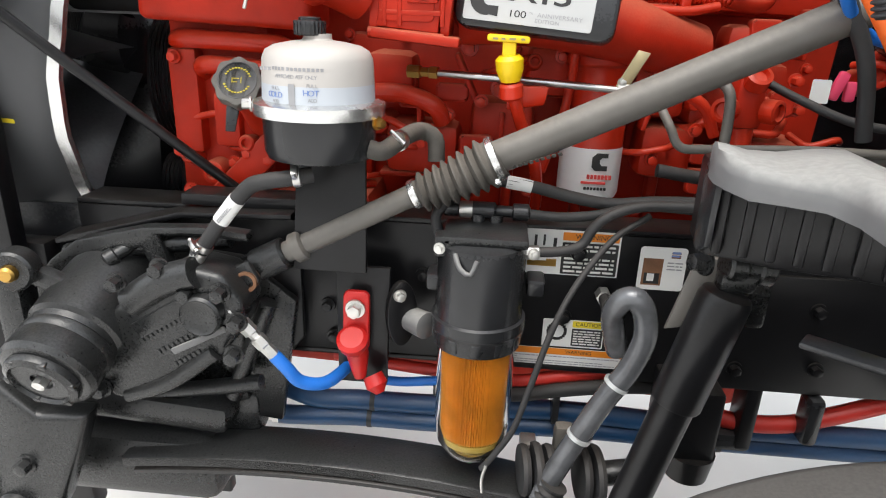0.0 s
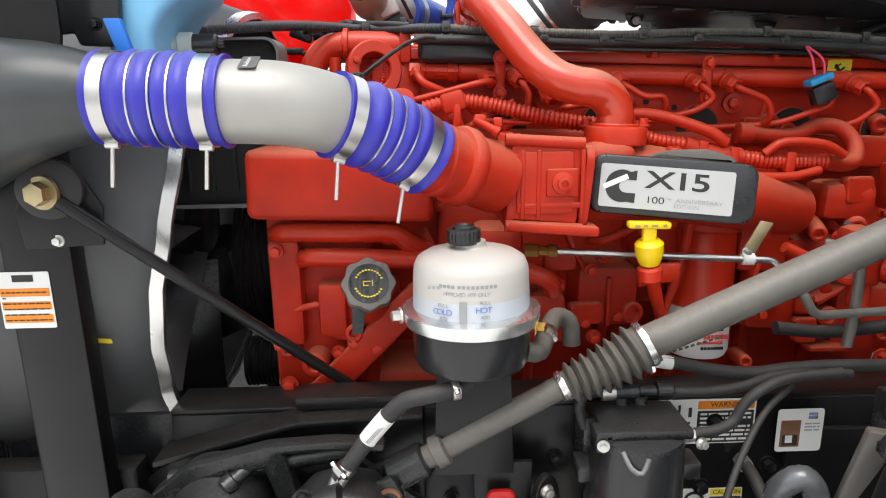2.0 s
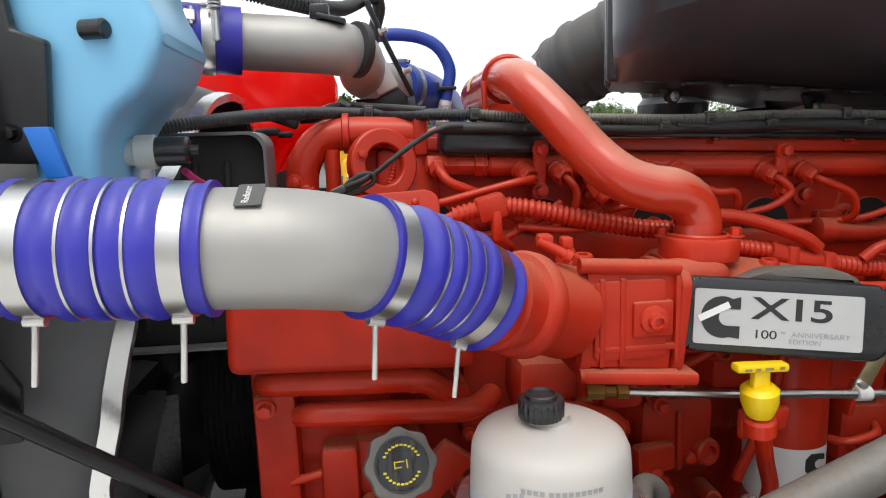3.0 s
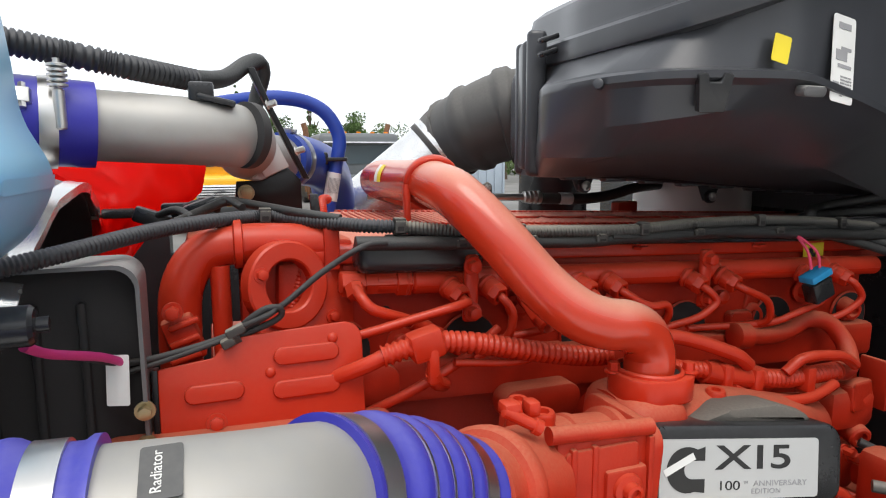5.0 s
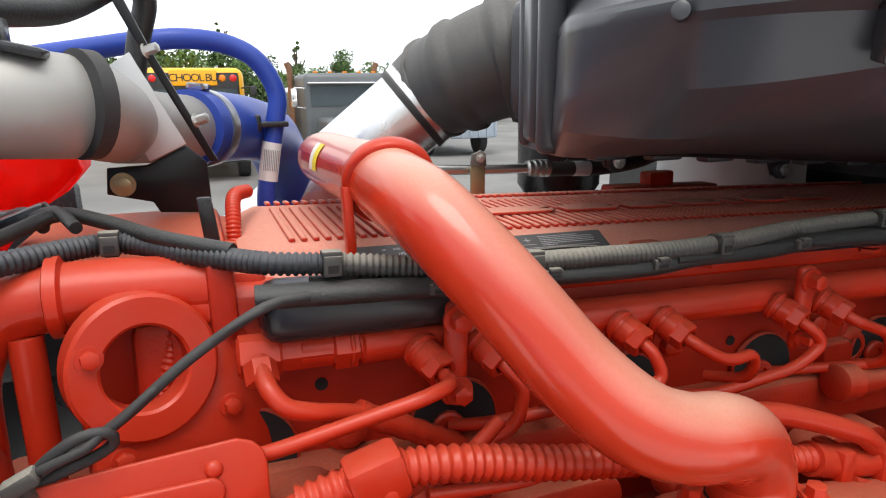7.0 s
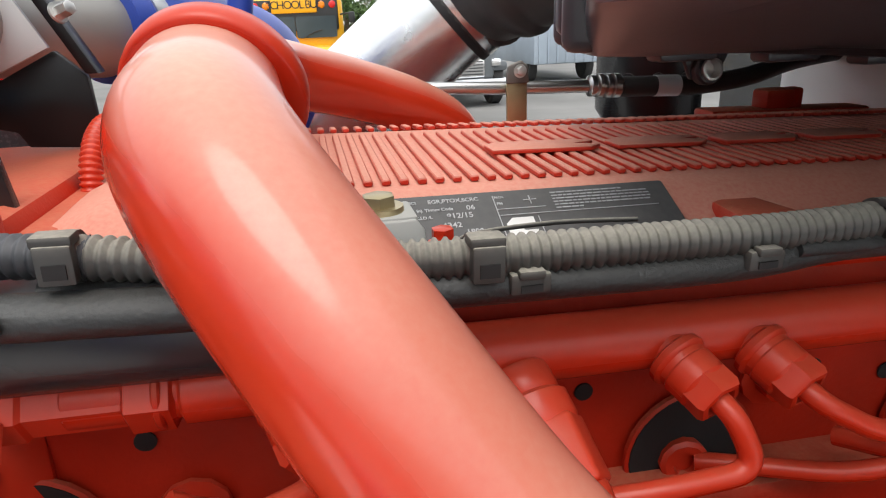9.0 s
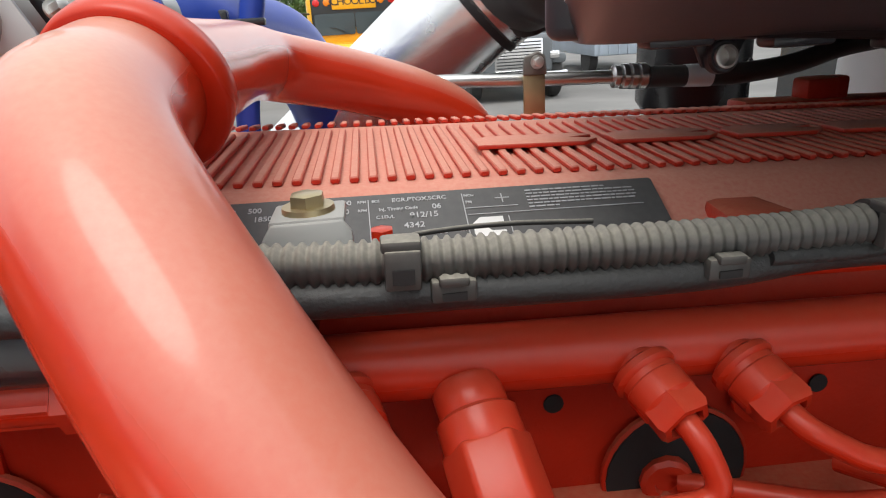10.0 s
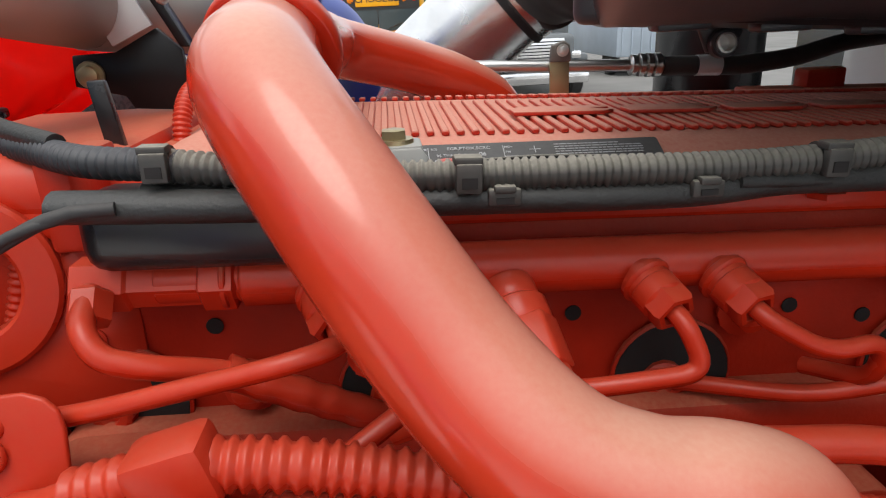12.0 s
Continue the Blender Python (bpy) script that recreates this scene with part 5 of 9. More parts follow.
clamp_band(rh, (-0.110, 0.998, 1.259), (0.4, 0.85, 0.15), 0.0148, 0.010, screw=(0, -1, 0.4))
# hose with a paper sleeve from the reservoir to the steering gear
sh = thing("steering_hose", (-0.33, 0.93, 1.1), "black rubber hose with a white printed sleeve", "hose")
HP = [(-0.232, 0.930, 1.214), (-0.258, 0.918, 1.210), (-0.300, 0.915, 1.203), (-0.330, 0.920, 1.190), (-0.372, 0.925, 1.142), (-0.410, 0.925, 1.090), (-0.425, 0.925, 1.072)]
tube("hose", HP, 0.0125, "rubber", sh, seg=16)
sl = glide(HP, 0.004)
k0 = min(range(len(sl)), key=lambda i: (sl[i] - Vector((-0.350, 0.92, 1.17))).length)
v, f = sweep(sl[k0:k0 + 12], 0.0134, 16)
raw("sleeve", v, f, "white_label", sh, "white printed paper sleeve")
d_ = (sl[k0 + 7] - sl[k0 + 5]).normalized()
bars(sh, [(0.002 * j, 0, 0.0012, 0.006) for j in range(-9, 10)], facing(sl[k0 + 6] + Vector((0, -0.0136, 0)), S) @ Matrix.Rotation(radians(48), 4, "Z"), "print_grey")
clamp_band(sh, (-0.252, 0.918, 1.211), (1, 0.2, 0.1), 0.0128, 0.011, screw=(0, -0.6, 0.7))
clamp_band(sh, (-0.412, 0.925, 1.088), (0.55, 0, 0.83), 0.0128, 0.011, screw=(-0.5, -0.8, 0.3))
tube("elbow_fitting", [(-0.418, 0.925, 1.078), (-0.430, 0.923, 1.060), (-0.428, 0.925, 1.035), (-0.415, 0.925, 1.02)], 0.0125, "zinc", sh, bend=0.01)

# ---- steering gear ----
gear = thing("steering_gear", (-0.5, 0.95, 0.85), "black cast iron power steering gear, dusty", "steering gear")
FR = Matrix.Rotation(radians(90), 4, "X")
prism("valve_housing", [(-0.560, 0.985), (-0.520, 0.998), (-0.470, 1.050), (-0.425, 1.062), (-0.372, 1.052), (-0.340, 1.000), (-0.348, 0.965), (-0.385, 0.905), (-0.470, 0.842), (-0.520, 0.812), (-0.585, 0.806), (-0.620, 0.86)], Matrix.Translation((0, 0.985, 0)) @ FR, 0.092, "black_cast", gear, bevel=0.014, seg=3)
tube("upper_ridge", [(-0.530, 0.90, 0.995), (-0.470, 0.895, 1.035), (-0.415, 0.895, 1.055)], 0.026, "black_cast", gear, seg=18)
tube("lower_ridge", [(-0.560, 0.900, 0.815), (-0.480, 0.895, 0.850), (-0.395, 0.895, 0.915)], 0.014, "black_cast", gear, seg=14)
lathe("valve_cap", [(0.034, 0), (0.034, 0.018), (0.030, 0.022), (0.024, 0.018), (0.001, 0.018)], (-0.405, 0.892, 0.988), S, "black_cast", gear, seg=32)
prism("part_plate", [(-0.052, -0.006), (0.040, 0.042), (0.046, 0.034), (-0.046, -0.016)], facing((-0.415, 0.892, 0.925), S), 0.008, "grey_plastic", gear, "bare metal ridge", bevel=0.002)
SC = Vector((-0.630, 0.92, 0.940))
SA = Vector((-0.05, -0.92, -0.38)).normalized()
lathe("sector_housing", [(0.078, -0.14), (0.080, -0.03), (0.079, 0.030), (0.072, 0.036), (0.070, 0.046), (0.074, 0.050), (0.075, 0.060), (0.072, 0.066), (0.074, 0.070), (0.076, 0.105), (0.070, 0.114), (0.060, 0.117)], SC, SA, "black_cast", gear, seg=44)
cover_ = lathe("side_cover", [(0.058, 0.112), (0.060, 0.120), (0.058, 0.128), (0.048, 0.133), (0.045, 0.127), (0.030, 0.127), (0.018, 0.125), (0.016, 0.120), (0.001, 0.120)], SC, SA, "black_cast", gear, seg=36)
sm = facing(SC + SA * 0.130, SA)
for a in range(0, 360, 60):
    box("cover_lug", sm @ Vector((0.052 * math.cos(radians(a)), 0.052 * math.sin(radians(a)), -0.004)), (0.014, 0.014, 0.012), "black_cast", cover_, bevel=0.003, rot=frame_to(SA))
lathe("shaft_end", [(0.011, 0.118), (0.011, 0.134), (0.008, 0.136)], SC, SA, "zinc", cover_, seg=6)
prism("pitman_arm", [(-0.765, 0.850), (-0.700, 0.790), (-0.610, 0.800), (-0.640, 0.720), (-0.690, 0.600), (-0.740, 0.52), (-0.83, 0.52), (-0.800, 0.66), (-0.79, 0.78)], Matrix.Translation((0, 0.90, 0)) @ FR, 0.050, "black_cast", gear, bevel=0.012, seg=3)
bolt(gear, (-0.735, 0.850, 0.690), S, 0.013, "black_cast")
for x, z in ((-0.545, 1.030), (-0.430, 1.020), (-0.375, 1.025), (-0.352, 0.975), (-0.362, 0.915), (-0.60, 0.83), (-0.470, 1.060)):
    bolt(gear, (x, 0.892, z), S, 0.012, "black_cast", h=0.018)
for k in range(3):
    bars(gear, [(x * 0.010, 0, 0.006, 0.008) for x in range(-5 + k, 5 - k)], facing((-0.475 + 0.018 * k, 0.893, 0.955 - 0.026 * k), S) @ Matrix.Rotation(radians(32), 4, "Z"), "black_cast", 0.0025)
bm = bmesh.new()
block(bm, (-0.475, 0.893, 0.975), (0.12, 0.006, 0.030), 0.003, Matrix.Rotation(radians(-32), 4, "Y"))
part("cast_pad", bm, "black_cast", gear)
# brackets behind the steering gear
mount = thing("gear_mount", (-0.5, 1.04, 0.95), "black cast steering gear mounting bracket", "bracket")
prism("plate", [(-0.20, -0.20), (0.16, -0.24), (0.20, 0.02), (0.10, 0.10), (-0.10, 0.12), (-0.24, 0.04)], facing((-0.50, 1.05, 0.93), S), 0.02, "black_cast", mount, bevel=0.005)
for a, b in (((-0.70, 1.0, 1.03), (-0.40, 1.0, 1.075)), ((-0.66, 0.99, 0.74), (-0.36, 0.99, 0.80)), ((-0.42, 1.0, 0.76), (-0.34, 1.0, 0.96))):
    tube("web", [a, b], 0.016, "black_cast", mount, seg=10)
prism("cast_arm", [(-0.775, 0.955), (-0.718, 1.024), (-0.663, 1.065), (-0.541, 1.095), (-0.438, 1.101), (-0.36, 1.095), (-0.36, 1.078), (-0.440, 1.085), (-0.515, 1.081), (-0.500, 1.022), (-0.485, 0.965), (-0.520, 0.965), (-0.547, 1.058), (-0.653, 1.034), (-0.701, 1.000), (-0.750, 0.945)],
      Matrix.Translation((0, 1.004, 0)) @ Matrix.Rotation(radians(90), 4, "X"), 0.030, "black_cast", mount, bevel=0.005)
lathe("arm_boss", [(0.012, 0), (0.012, 0.050), (0.016, 0.052), (0.016, 0.068), (0.010, 0.072)], (-0.556, 1.0, 1.066), (-0.72, -0.55, -0.45), "black_cast", mount, seg=18)
lug = thing("hood_hinge_lug", (-0.72, 0.9, 1.0), "black cast hinge lug with a brass pin", "hinge")
lathe("lug", [(0.030, -0.02), (0.034, -0.016), (0.034, 0.016), (0.030, 0.02)], (-0.720, 0.90, 1.038), (0.2, -1, 0), "black_cast", lug)
lathe("pin", [(0.015, 0.018), (0.013, 0.030), (0.009, 0.034)], (-0.720, 0.90, 1.038), (0.2, -1, 0), "brass", lug, "worn brass pin")
box("arm", (-0.685, 0.92, 1.015), (0.09, 0.03, 0.035), "black_cast", lug, bevel=0.010, rot=Matrix.Rotation(radians(20), 4, "Y"))
box("foot", (-0.745, 0.92, 0.93), (0.05, 0.05, 0.20), "black_cast", lug, bevel=0.012)
# fitting and blue line
bl = thing("blue_hydraulic_line", (-0.25, 0.95, 0.9), "blue hydraulic hose with zinc plated fittings", "hose")
f0, f1 = Vector((-0.350, 0.902, 0.970)), Vector((-0.290, 0.911, 0.893))
fd = (f1 - f0).normalized()
lathe("fitting", [(0.007, -0.03), (0.009, -0.028), (0.009, 0.0), (0.0125, 0.002), (0.0125, 0.024), (0.0090, 0.026), (0.0090, 0.034), (0.0125, 0.036), (0.0125, 0.054), (0.0108, 0.056), (0.0108, 0.092)], f0, fd, "zinc", bl, seg=6)
tube("hose", [f1 - fd * 0.02, f1 + fd * 0.015, (-0.268, 0.922, 0.856), (-0.245, 0.935, 0.842), (-0.222, 0.96, 0.836), (-0.20, 1.02, 0.835)], 0.0115, "blue_line", bl, seg=14)

# ---- steering shaft with its rubber boot ----
shaft = thing("steering_shaft", (-0.3, 0.99, 1.02), "grey telescoping steering shaft with a ribbed rubber boot", "steering shaft")
A0, A1 = Vector((-0.300, 0.985, 1.062)), Vector((0.026, 1.000, 1.231))
A2 = Vector((0.53, 0.965, 1.478))
tube("lower_shaft", [A0, A1], 0.0185, "shaft_paint", shaft, seg=20)
tube("upper_tube", [A1 + (A2 - A1) * 0.0, A1 + (A2 - A1) * 0.5, A2], 0.0262, "shaft_paint", shaft, seg=28)
lathe("collar", [(0.020, -0.012), (0.026, -0.010), (0.026, 0.008), (0.019, 0.012)], A0 + (A1 - A0) * 0.08, A1 - A0, "shaft_paint", shaft)
b0, b1 = A0 + (A1 - A0) * 0.645, A1 + (A2 - A1) * 0.045
bl_ = [b0 + (b1 - b0) * (i / 64) + Vector((0, 0, -0.006 * math.sin(math.pi * i / 64))) for i in range(65)]
rad = []
for i in range(65):
    t = i / 64
    base = 0.021 + 0.013 * t
    rad.append(base if t < 0.10 or t > 0.90 else base + 0.011 * (0.5 + 0.5 * math.sin(2 * math.pi * (t - 0.10) / 0.80 * 8 - 1.57)))
v, f = sweep(bl_, rad, 28)
boot = raw("boot", v, f, "dusty_rubber", shaft, "dusty ribbed rubber boot", sharp=75)
clamp_band(boot, b0 + (b1 - b0) * 0.05, b1 - b0, 0.0225, 0.010, "bright_aluminium")
clamp_band(boot, b0 + (b1 - b0) * 0.95, b1 - b0, 0.0345, 0.010, "bright_aluminium", screw=(0.2, -0.5, -1))
bars(shaft, [(x * 0.009, 0, 0.006, 0.007) for x in range(-4, 5)], facing(A1 + (A2 - A1) * 0.15 + Vector((0.004, -0.019, -0.024)), (0.1, -0.8, -0.6)) @ Matrix.Rotation(radians(26), 4, "Z"), "dusty_rubber", 0.0008)
joint = thing("universal_joint", (-0.34, 0.95, 1.0), "black steering universal joint with a rusty bore", "joint")
lathe("yoke", [(0.024, -0.004), (0.028, 0.0), (0.028, 0.055), (0.022, 0.060)], A0, A0 - A1, "black_cast", joint, seg=24)
for s_ in (-1, 1):
    box("fork", (-0.362, 0.972 + 0.026 * s_, 1.030), (0.055, 0.014, 0.045), "black_cast", joint, bevel=0.008, rot=Matrix.Rotation(radians(-28), 4, "Y"))
lathe("bore", [(0.018, 0), (0.018, 0.02), (0.013, 0.021), (0.012, 0.012), (0.001, 0.012)], (-0.352, 0.955, 1.025), S, "rusty", joint, "rusty cross bore")
bolt(joint, (-0.388, 0.930, 1.012), (-0.5, -0.85, 0.1), 0.011, "zinc", h=0.018)
box("clamp", (-0.400, 0.96, 1.005), (0.06, 0.05, 0.05), "black_cast", joint, bevel=0.012, rot=Matrix.Rotation(radians(-28), 4, "Y"))

# ---- fuel filter with a clear bowl ----
ff = thing("fuel_filter", (0.03, 0.97, 0.70), "fuel filter with a black cap and a clear amber bowl", "fuel filter")
FC = Vector((0.030, 0.975, 0))
lathe("top_cap", [(0.055, 1.112), (0.068, 1.108), (0.070, 1.100), (0.0715, 1.03), (0.0735, 0.985), (0.078, 0.982), (0.079, 0.965), (0.077, 0.962), (0.075, 0.945), (0.073, 0.932), (0.067, 0.93)], FC, (0, 0, 1), "black_plastic", ff, "black plastic collar and cap", seg=48)
lathe("bowl", [(0.0662, 0.94), (0.0668, 0.86), (0.0668, 0.78), (0.062, 0.735), (0.048, 0.712), (0.020, 0.706), (0.018, 0.710), (0.045, 0.716), (0.058, 0.738), (0.0648, 0.78), (0.0648, 0.94)], FC, (0, 0, 1), "clear_bowl", ff, "clear plastic bowl", seg=48)
verts, faces = [], []
NP = 180
for z in (0.755, 0.938):
    for k in range(NP):
        a = 2 * math.pi * k / NP
        r = 0.0610 + 0.0022 * (1 if k % 2 else -1) + 0.0008 * math.sin(k * 1.7)
        verts.append((FC.x + r * math.cos(a + (0.02 if z > 0.9 else 0)), FC.y + r * math.sin(a), z))
for k in range(NP):
    faces.append((k, (k + 1) % NP, NP + (k + 1) % NP, NP + k))
faces += [tuple(range(NP))[::-1], tuple(range(NP, 2 * NP))]
raw("pleated_element", verts, faces, "filter_paper", ff, "amber pleated paper element", sharp=20)
lathe("end_disc", [(0.056, 0.735), (0.0615, 0.742), (0.0615, 0.752), (0.050, 0.756)], FC, (0, 0, 1), "fuel", ff, "olive end disc", seg=40)
lathe("fuel_pool", [(0.020, 0.712), (0.045, 0.718), (0.056, 0.733), (0.050, 0.736)], FC, (0, 0, 1), "fuel", ff, "olive fuel left in the bowl", seg=36)
lathe("drain", [(0.016, 0.708), (0.012, 0.700), (0.010, 0.680), (0.008, 0.678)], FC, (0, 0, 1), "green_valve", ff, "green drain valve", seg=12)
for a in range(0, 360, 30):
    box("grip", FC + Vector((0.0745 * math.cos(radians(a)), 0.0745 * math.sin(radians(a)), 0.948)), (0.004, 0.016, 0.022), "black_plastic", ff, bevel=0.001, rot=Matrix.Rotation(radians(a), 4, "Z"))
bm = bmesh.new()
block(bm, (0.035, 0.985, 1.118), (0.135, 0.10, 0.016), 0.005)
block(bm, (-0.030, 0.955, 1.108), (0.030, 0.04, 0.034), 0.006)
block(bm, (0.03, 1.04, 1.06), (0.15, 0.06, 0.10), 0.008)
part("head", bm, "black_cast", ff, "dusty black cast head")
for dx in (-0.065, 0.080):
    bolt(ff, (0.030 + dx, 0.93, 1.108), (-0.2 if dx < 0 else 0.3, -1, 0.1), 0.0065, "zinc")
    box("ear", (0.030 + dx * 1.15, 1.0, 1.03), (0.03, 0.05, 0.03), "black_plastic", ff, bevel=0.006)
tube("clip_spring", [(-0.01, 0.918, 1.105), (0.0, 0.905, 1.085), (0.016, 0.903, 1.078), (0.025, 0.906, 1.10)], 0.004, "grey_plastic", ff)
lead2 = thing("filter_heater_lead", (0.09, 0.93, 0.75), "thin black lead hanging to the filter's drain", "cable")
tube("lead", [(0.30, 1.03, 1.150), (0.24, 1.00, 1.115), (0.185, 0.96, 1.050), (0.150, 0.93, 0.98), (0.122, 0.915, 0.88), (0.100, 0.91, 0.80), (0.070, 0.92, 0.735), (0.052, 0.93, 0.70)], 0.0055, "rubber", lead2)
tube("bare_end", [(0.060, 0.92, 0.715), (0.054, 0.915, 0.69), (0.056, 0.91, 0.665)], 0.003, "zinc", lead2)

# ---- battery switch, red handle ----
sw = thing("jump_start_post", (-0.17, 1.0, 0.85), "red rubber cap and strap on a black bracket", "battery post")
prism("bracket", [(-0.045, -0.13), (0.045, -0.13), (0.050, 0.10), (-0.045, 0.10)], facing((-0.175, 1.02, 0.935), S), 0.010, "black_frame", sw, bevel=0.002)
prism("strap", round_rect(0.046, 0.110, 0.012), facing((-0.179, 0.990, 0.945), (0, -1, 0.1)), 0.014, "red_rubber", sw, "red rubber strap", bevel=0.004)
bolt(sw, (-0.179, 0.975, 0.972), S, 0.012, "zinc")
lathe("knob", [(0.014, -0.02), (0.020, 0.0), (0.026, 0.012), (0.027, 0.026), (0.020, 0.032)], (-0.180, 0.965, 0.905), (0, -0.55, 0.83), "red_rubber", sw, "red rubber knob")
lathe("cap", [(0.018, 0.0), (0.020, 0.02), (0.012, 0.06), (0.010, 0.065)], (-0.178, 0.975, 0.905), (0.1, -0.05, -1), "red_rubber", sw)
lathe("cap", [(0.018, 0.0), (0.020, 0.02), (0.008, 0.035)], (-0.152, 0.985, 0.838), (0.5, -0.4, -0.8), "red_rubber", sw)
prism("p_clip", oval(0.028, 0.062), facing((-0.108, 1.01, 0.955), (0.6, -1, 0)), 0.014, "black_frame", sw, bevel=0.003)
lathe("clip_bore", [(0.022, 0), (0.024, 0.05), (0.018, 0.052)], (-0.095, 1.02, 0.94), (0.75, -0.65, 0.05), "grey_plastic", sw)
bolt(sw, (-0.105, 0.99, 0.995), (0.4, -1, 0), 0.008, "zinc")

# ---- shock absorber ----
shock = thing("shock_absorber", (0.30, 0.85, 0.70), "black front shock absorber, slanting", "shock absorber")
sa, sb = Vector((0.374, 0.850, 1.096)), Vector((0.288, 0.85, 0.720))
sx = (sb - sa).normalized()
lathe("dust_tube", [(0.020, -0.006), (0.034, -0.002), (0.037, 0.006), (0.037, 0.180), (0.035, 0.184)], sa, sx, "black_frame", shock, seg=32)
lathe("body", [(0.030, 0.175), (0.030, 0.50)], sa, sx, "black_frame", shock, seg=32)
lathe("top_eye", [(0.019, -0.036), (0.023, -0.032), (0.023, -0.012), (0.020, -0.008), (0.020, 0.008), (0.023, 0.012), (0.023, 0.030), (0.019, 0.034)], (0.400, 0.86, 1.134), (1, 0.15, -0.12), "black_cast", shock)
box("neck", (0.384, 0.855, 1.115), (0.05, 0.03, 0.03), "black_cast", shock, bevel=0.008)
bolt(shock, (0.338, 0.85, 1.142), (-1, -0.35, 0.1), 0.013, "black_cast", h=0.02)
prism("bracket", [(-0.015, 0.05), (0.03, 0.05), (-0.02, -0.07), (-0.045, -0.08)], facing((0.368, 0.925, 1.080), (-0.4, -1, 0)), 0.022, "shaft_paint", shock, bevel=0.004)
box("stanchion", (0.425, 0.93, 1.10), (0.03, 0.14, 0.12), "black_cast", shock, bevel=0.008)

# ---- leaf spring and axle bits under the rail ----
leaf = thing("leaf_spring", (-0.2, 1.0, 0.6), "black steel front leaf spring pack", "leaf spring")
for k, (x0, x1, top, thick) in enumerate(((-0.62, 0.20, 0.0, 0.024), (-0.60, 0.20, -0.027, 0.013))):
    verts, faces = [], []
    for i in range(25):
        x = x0 + (x1 - x0) * i / 24
        z = 0.672 - 0.20 * (x + 0.28) ** 2 - 0.012 * max(0.0, x + 0.05) + top
        verts += [(x, 0.938, z - thick), (x, 1.036, z - thick), (x, 1.039, z - 0.003), (x, 1.034, z), (x, 0.940, z), (x, 0.935, z - 0.003)]
    for i in range(24):
        for j in range(6):
            p0, p1 = i * 6 + j, i * 6 + (j + 1) % 6
            faces.append((p0, p1, p1 + 6, p0 + 6))
    faces += [tuple(range(6))[::-1], tuple(range(144, 150))]
    raw("leaf", verts, faces, "black_cast" if k == 0 else "black_frame", leaf, sharp=50)
tie = thing("drag_link", (-0.6, 0.8, 0.55), "black steel drag link under the steering gear", "steering link")
tube("link", [(-1.0, 0.80, 0.60), (-0.78, 0.86, 0.585), (-0.40, 0.84, 0.55), (-0.15, 0.83, 0.50)], 0.022, "black_frame", tie, seg=18)
lathe("ball_joint", [(0.030, -0.03), (0.036, -0.02), (0.036, 0.02), (0.026, 0.035)], (-0.775, 0.862, 0.585), (0, -1, 0), "black_cast", tie, seg=24)
xm = thing("front_crossmember", (-0.5, 1.1, 0.68), "black cast front spring hanger and cross-member", "cross-member")
bm = bmesh.new()
block(bm, (-0.60, 1.02, 0.735), (0.36, 0.12, 0.06), 0.018, Matrix.Rotation(radians(4), 4, "Y"))
part("hanger", bm, "black_cast", xm)
box("hanger_foot", (-0.43, 1.05, 0.70), (0.10, 0.06, 0.10), "black_cast", xm, bevel=0.02)
box("casting", (-0.66, 1.04, 0.60), (0.42, 0.16, 0.14), "black_cast", xm, bevel=0.03)
box("cross_tube", (-0.42, 1.16, 0.82), (0.05, 0.30, 0.16), "black_cast", xm, bevel=0.01)
# hoses and lines running under the rail
for pts, r in (([(-0.40, 1.15, 0.700), (-0.30, 1.125, 0.686), (-0.202, 1.12, 0.692), (-0.049, 1.12, 0.694), (0.214, 1.12, 0.704), (0.486, 1.12, 0.694), (0.837, 1.12, 0.696), (1.1, 1.12, 0.69)], 0.0205),
               ([(-0.375, 1.11, 0.648), (-0.33, 1.115, 0.646), (-0.202, 1.12, 0.651), (-0.048, 1.12, 0.652), (0.218, 1.12, 0.664), (0.486, 1.125, 0.658), (0.837, 1.13, 0.655), (1.1, 1.13, 0.65)], 0.0200)):
    h_ = thing("coolant_hose", (0.1, 1.12, pts[3][2]), "dark blue coolant hose under the chassis rail", "hose", "hoses under the rail")
    tube("hose", pts, r, "blue_hose", h_, seg=20)
    for x in (-0.18, 0.27, 0.52):
        q = min(glide(pts, 0.01), key=lambda p: abs(p.x - x))
        lathe("hose_band", [(r, -0.005), (r + 0.0014, -0.005), (r + 0.0014, 0.005), (r, 0.005)], q, (1, 0, 0), "rubber", h_, seg=24)
lathe("end_fitting", [(0.010, 0), (0.014, 0.003), (0.014, 0.020), (0.018, 0.022), (0.018, 0.036)], (-0.41, 1.108, 0.648), (1, 0.05, 0), "zinc", h_, seg=8)
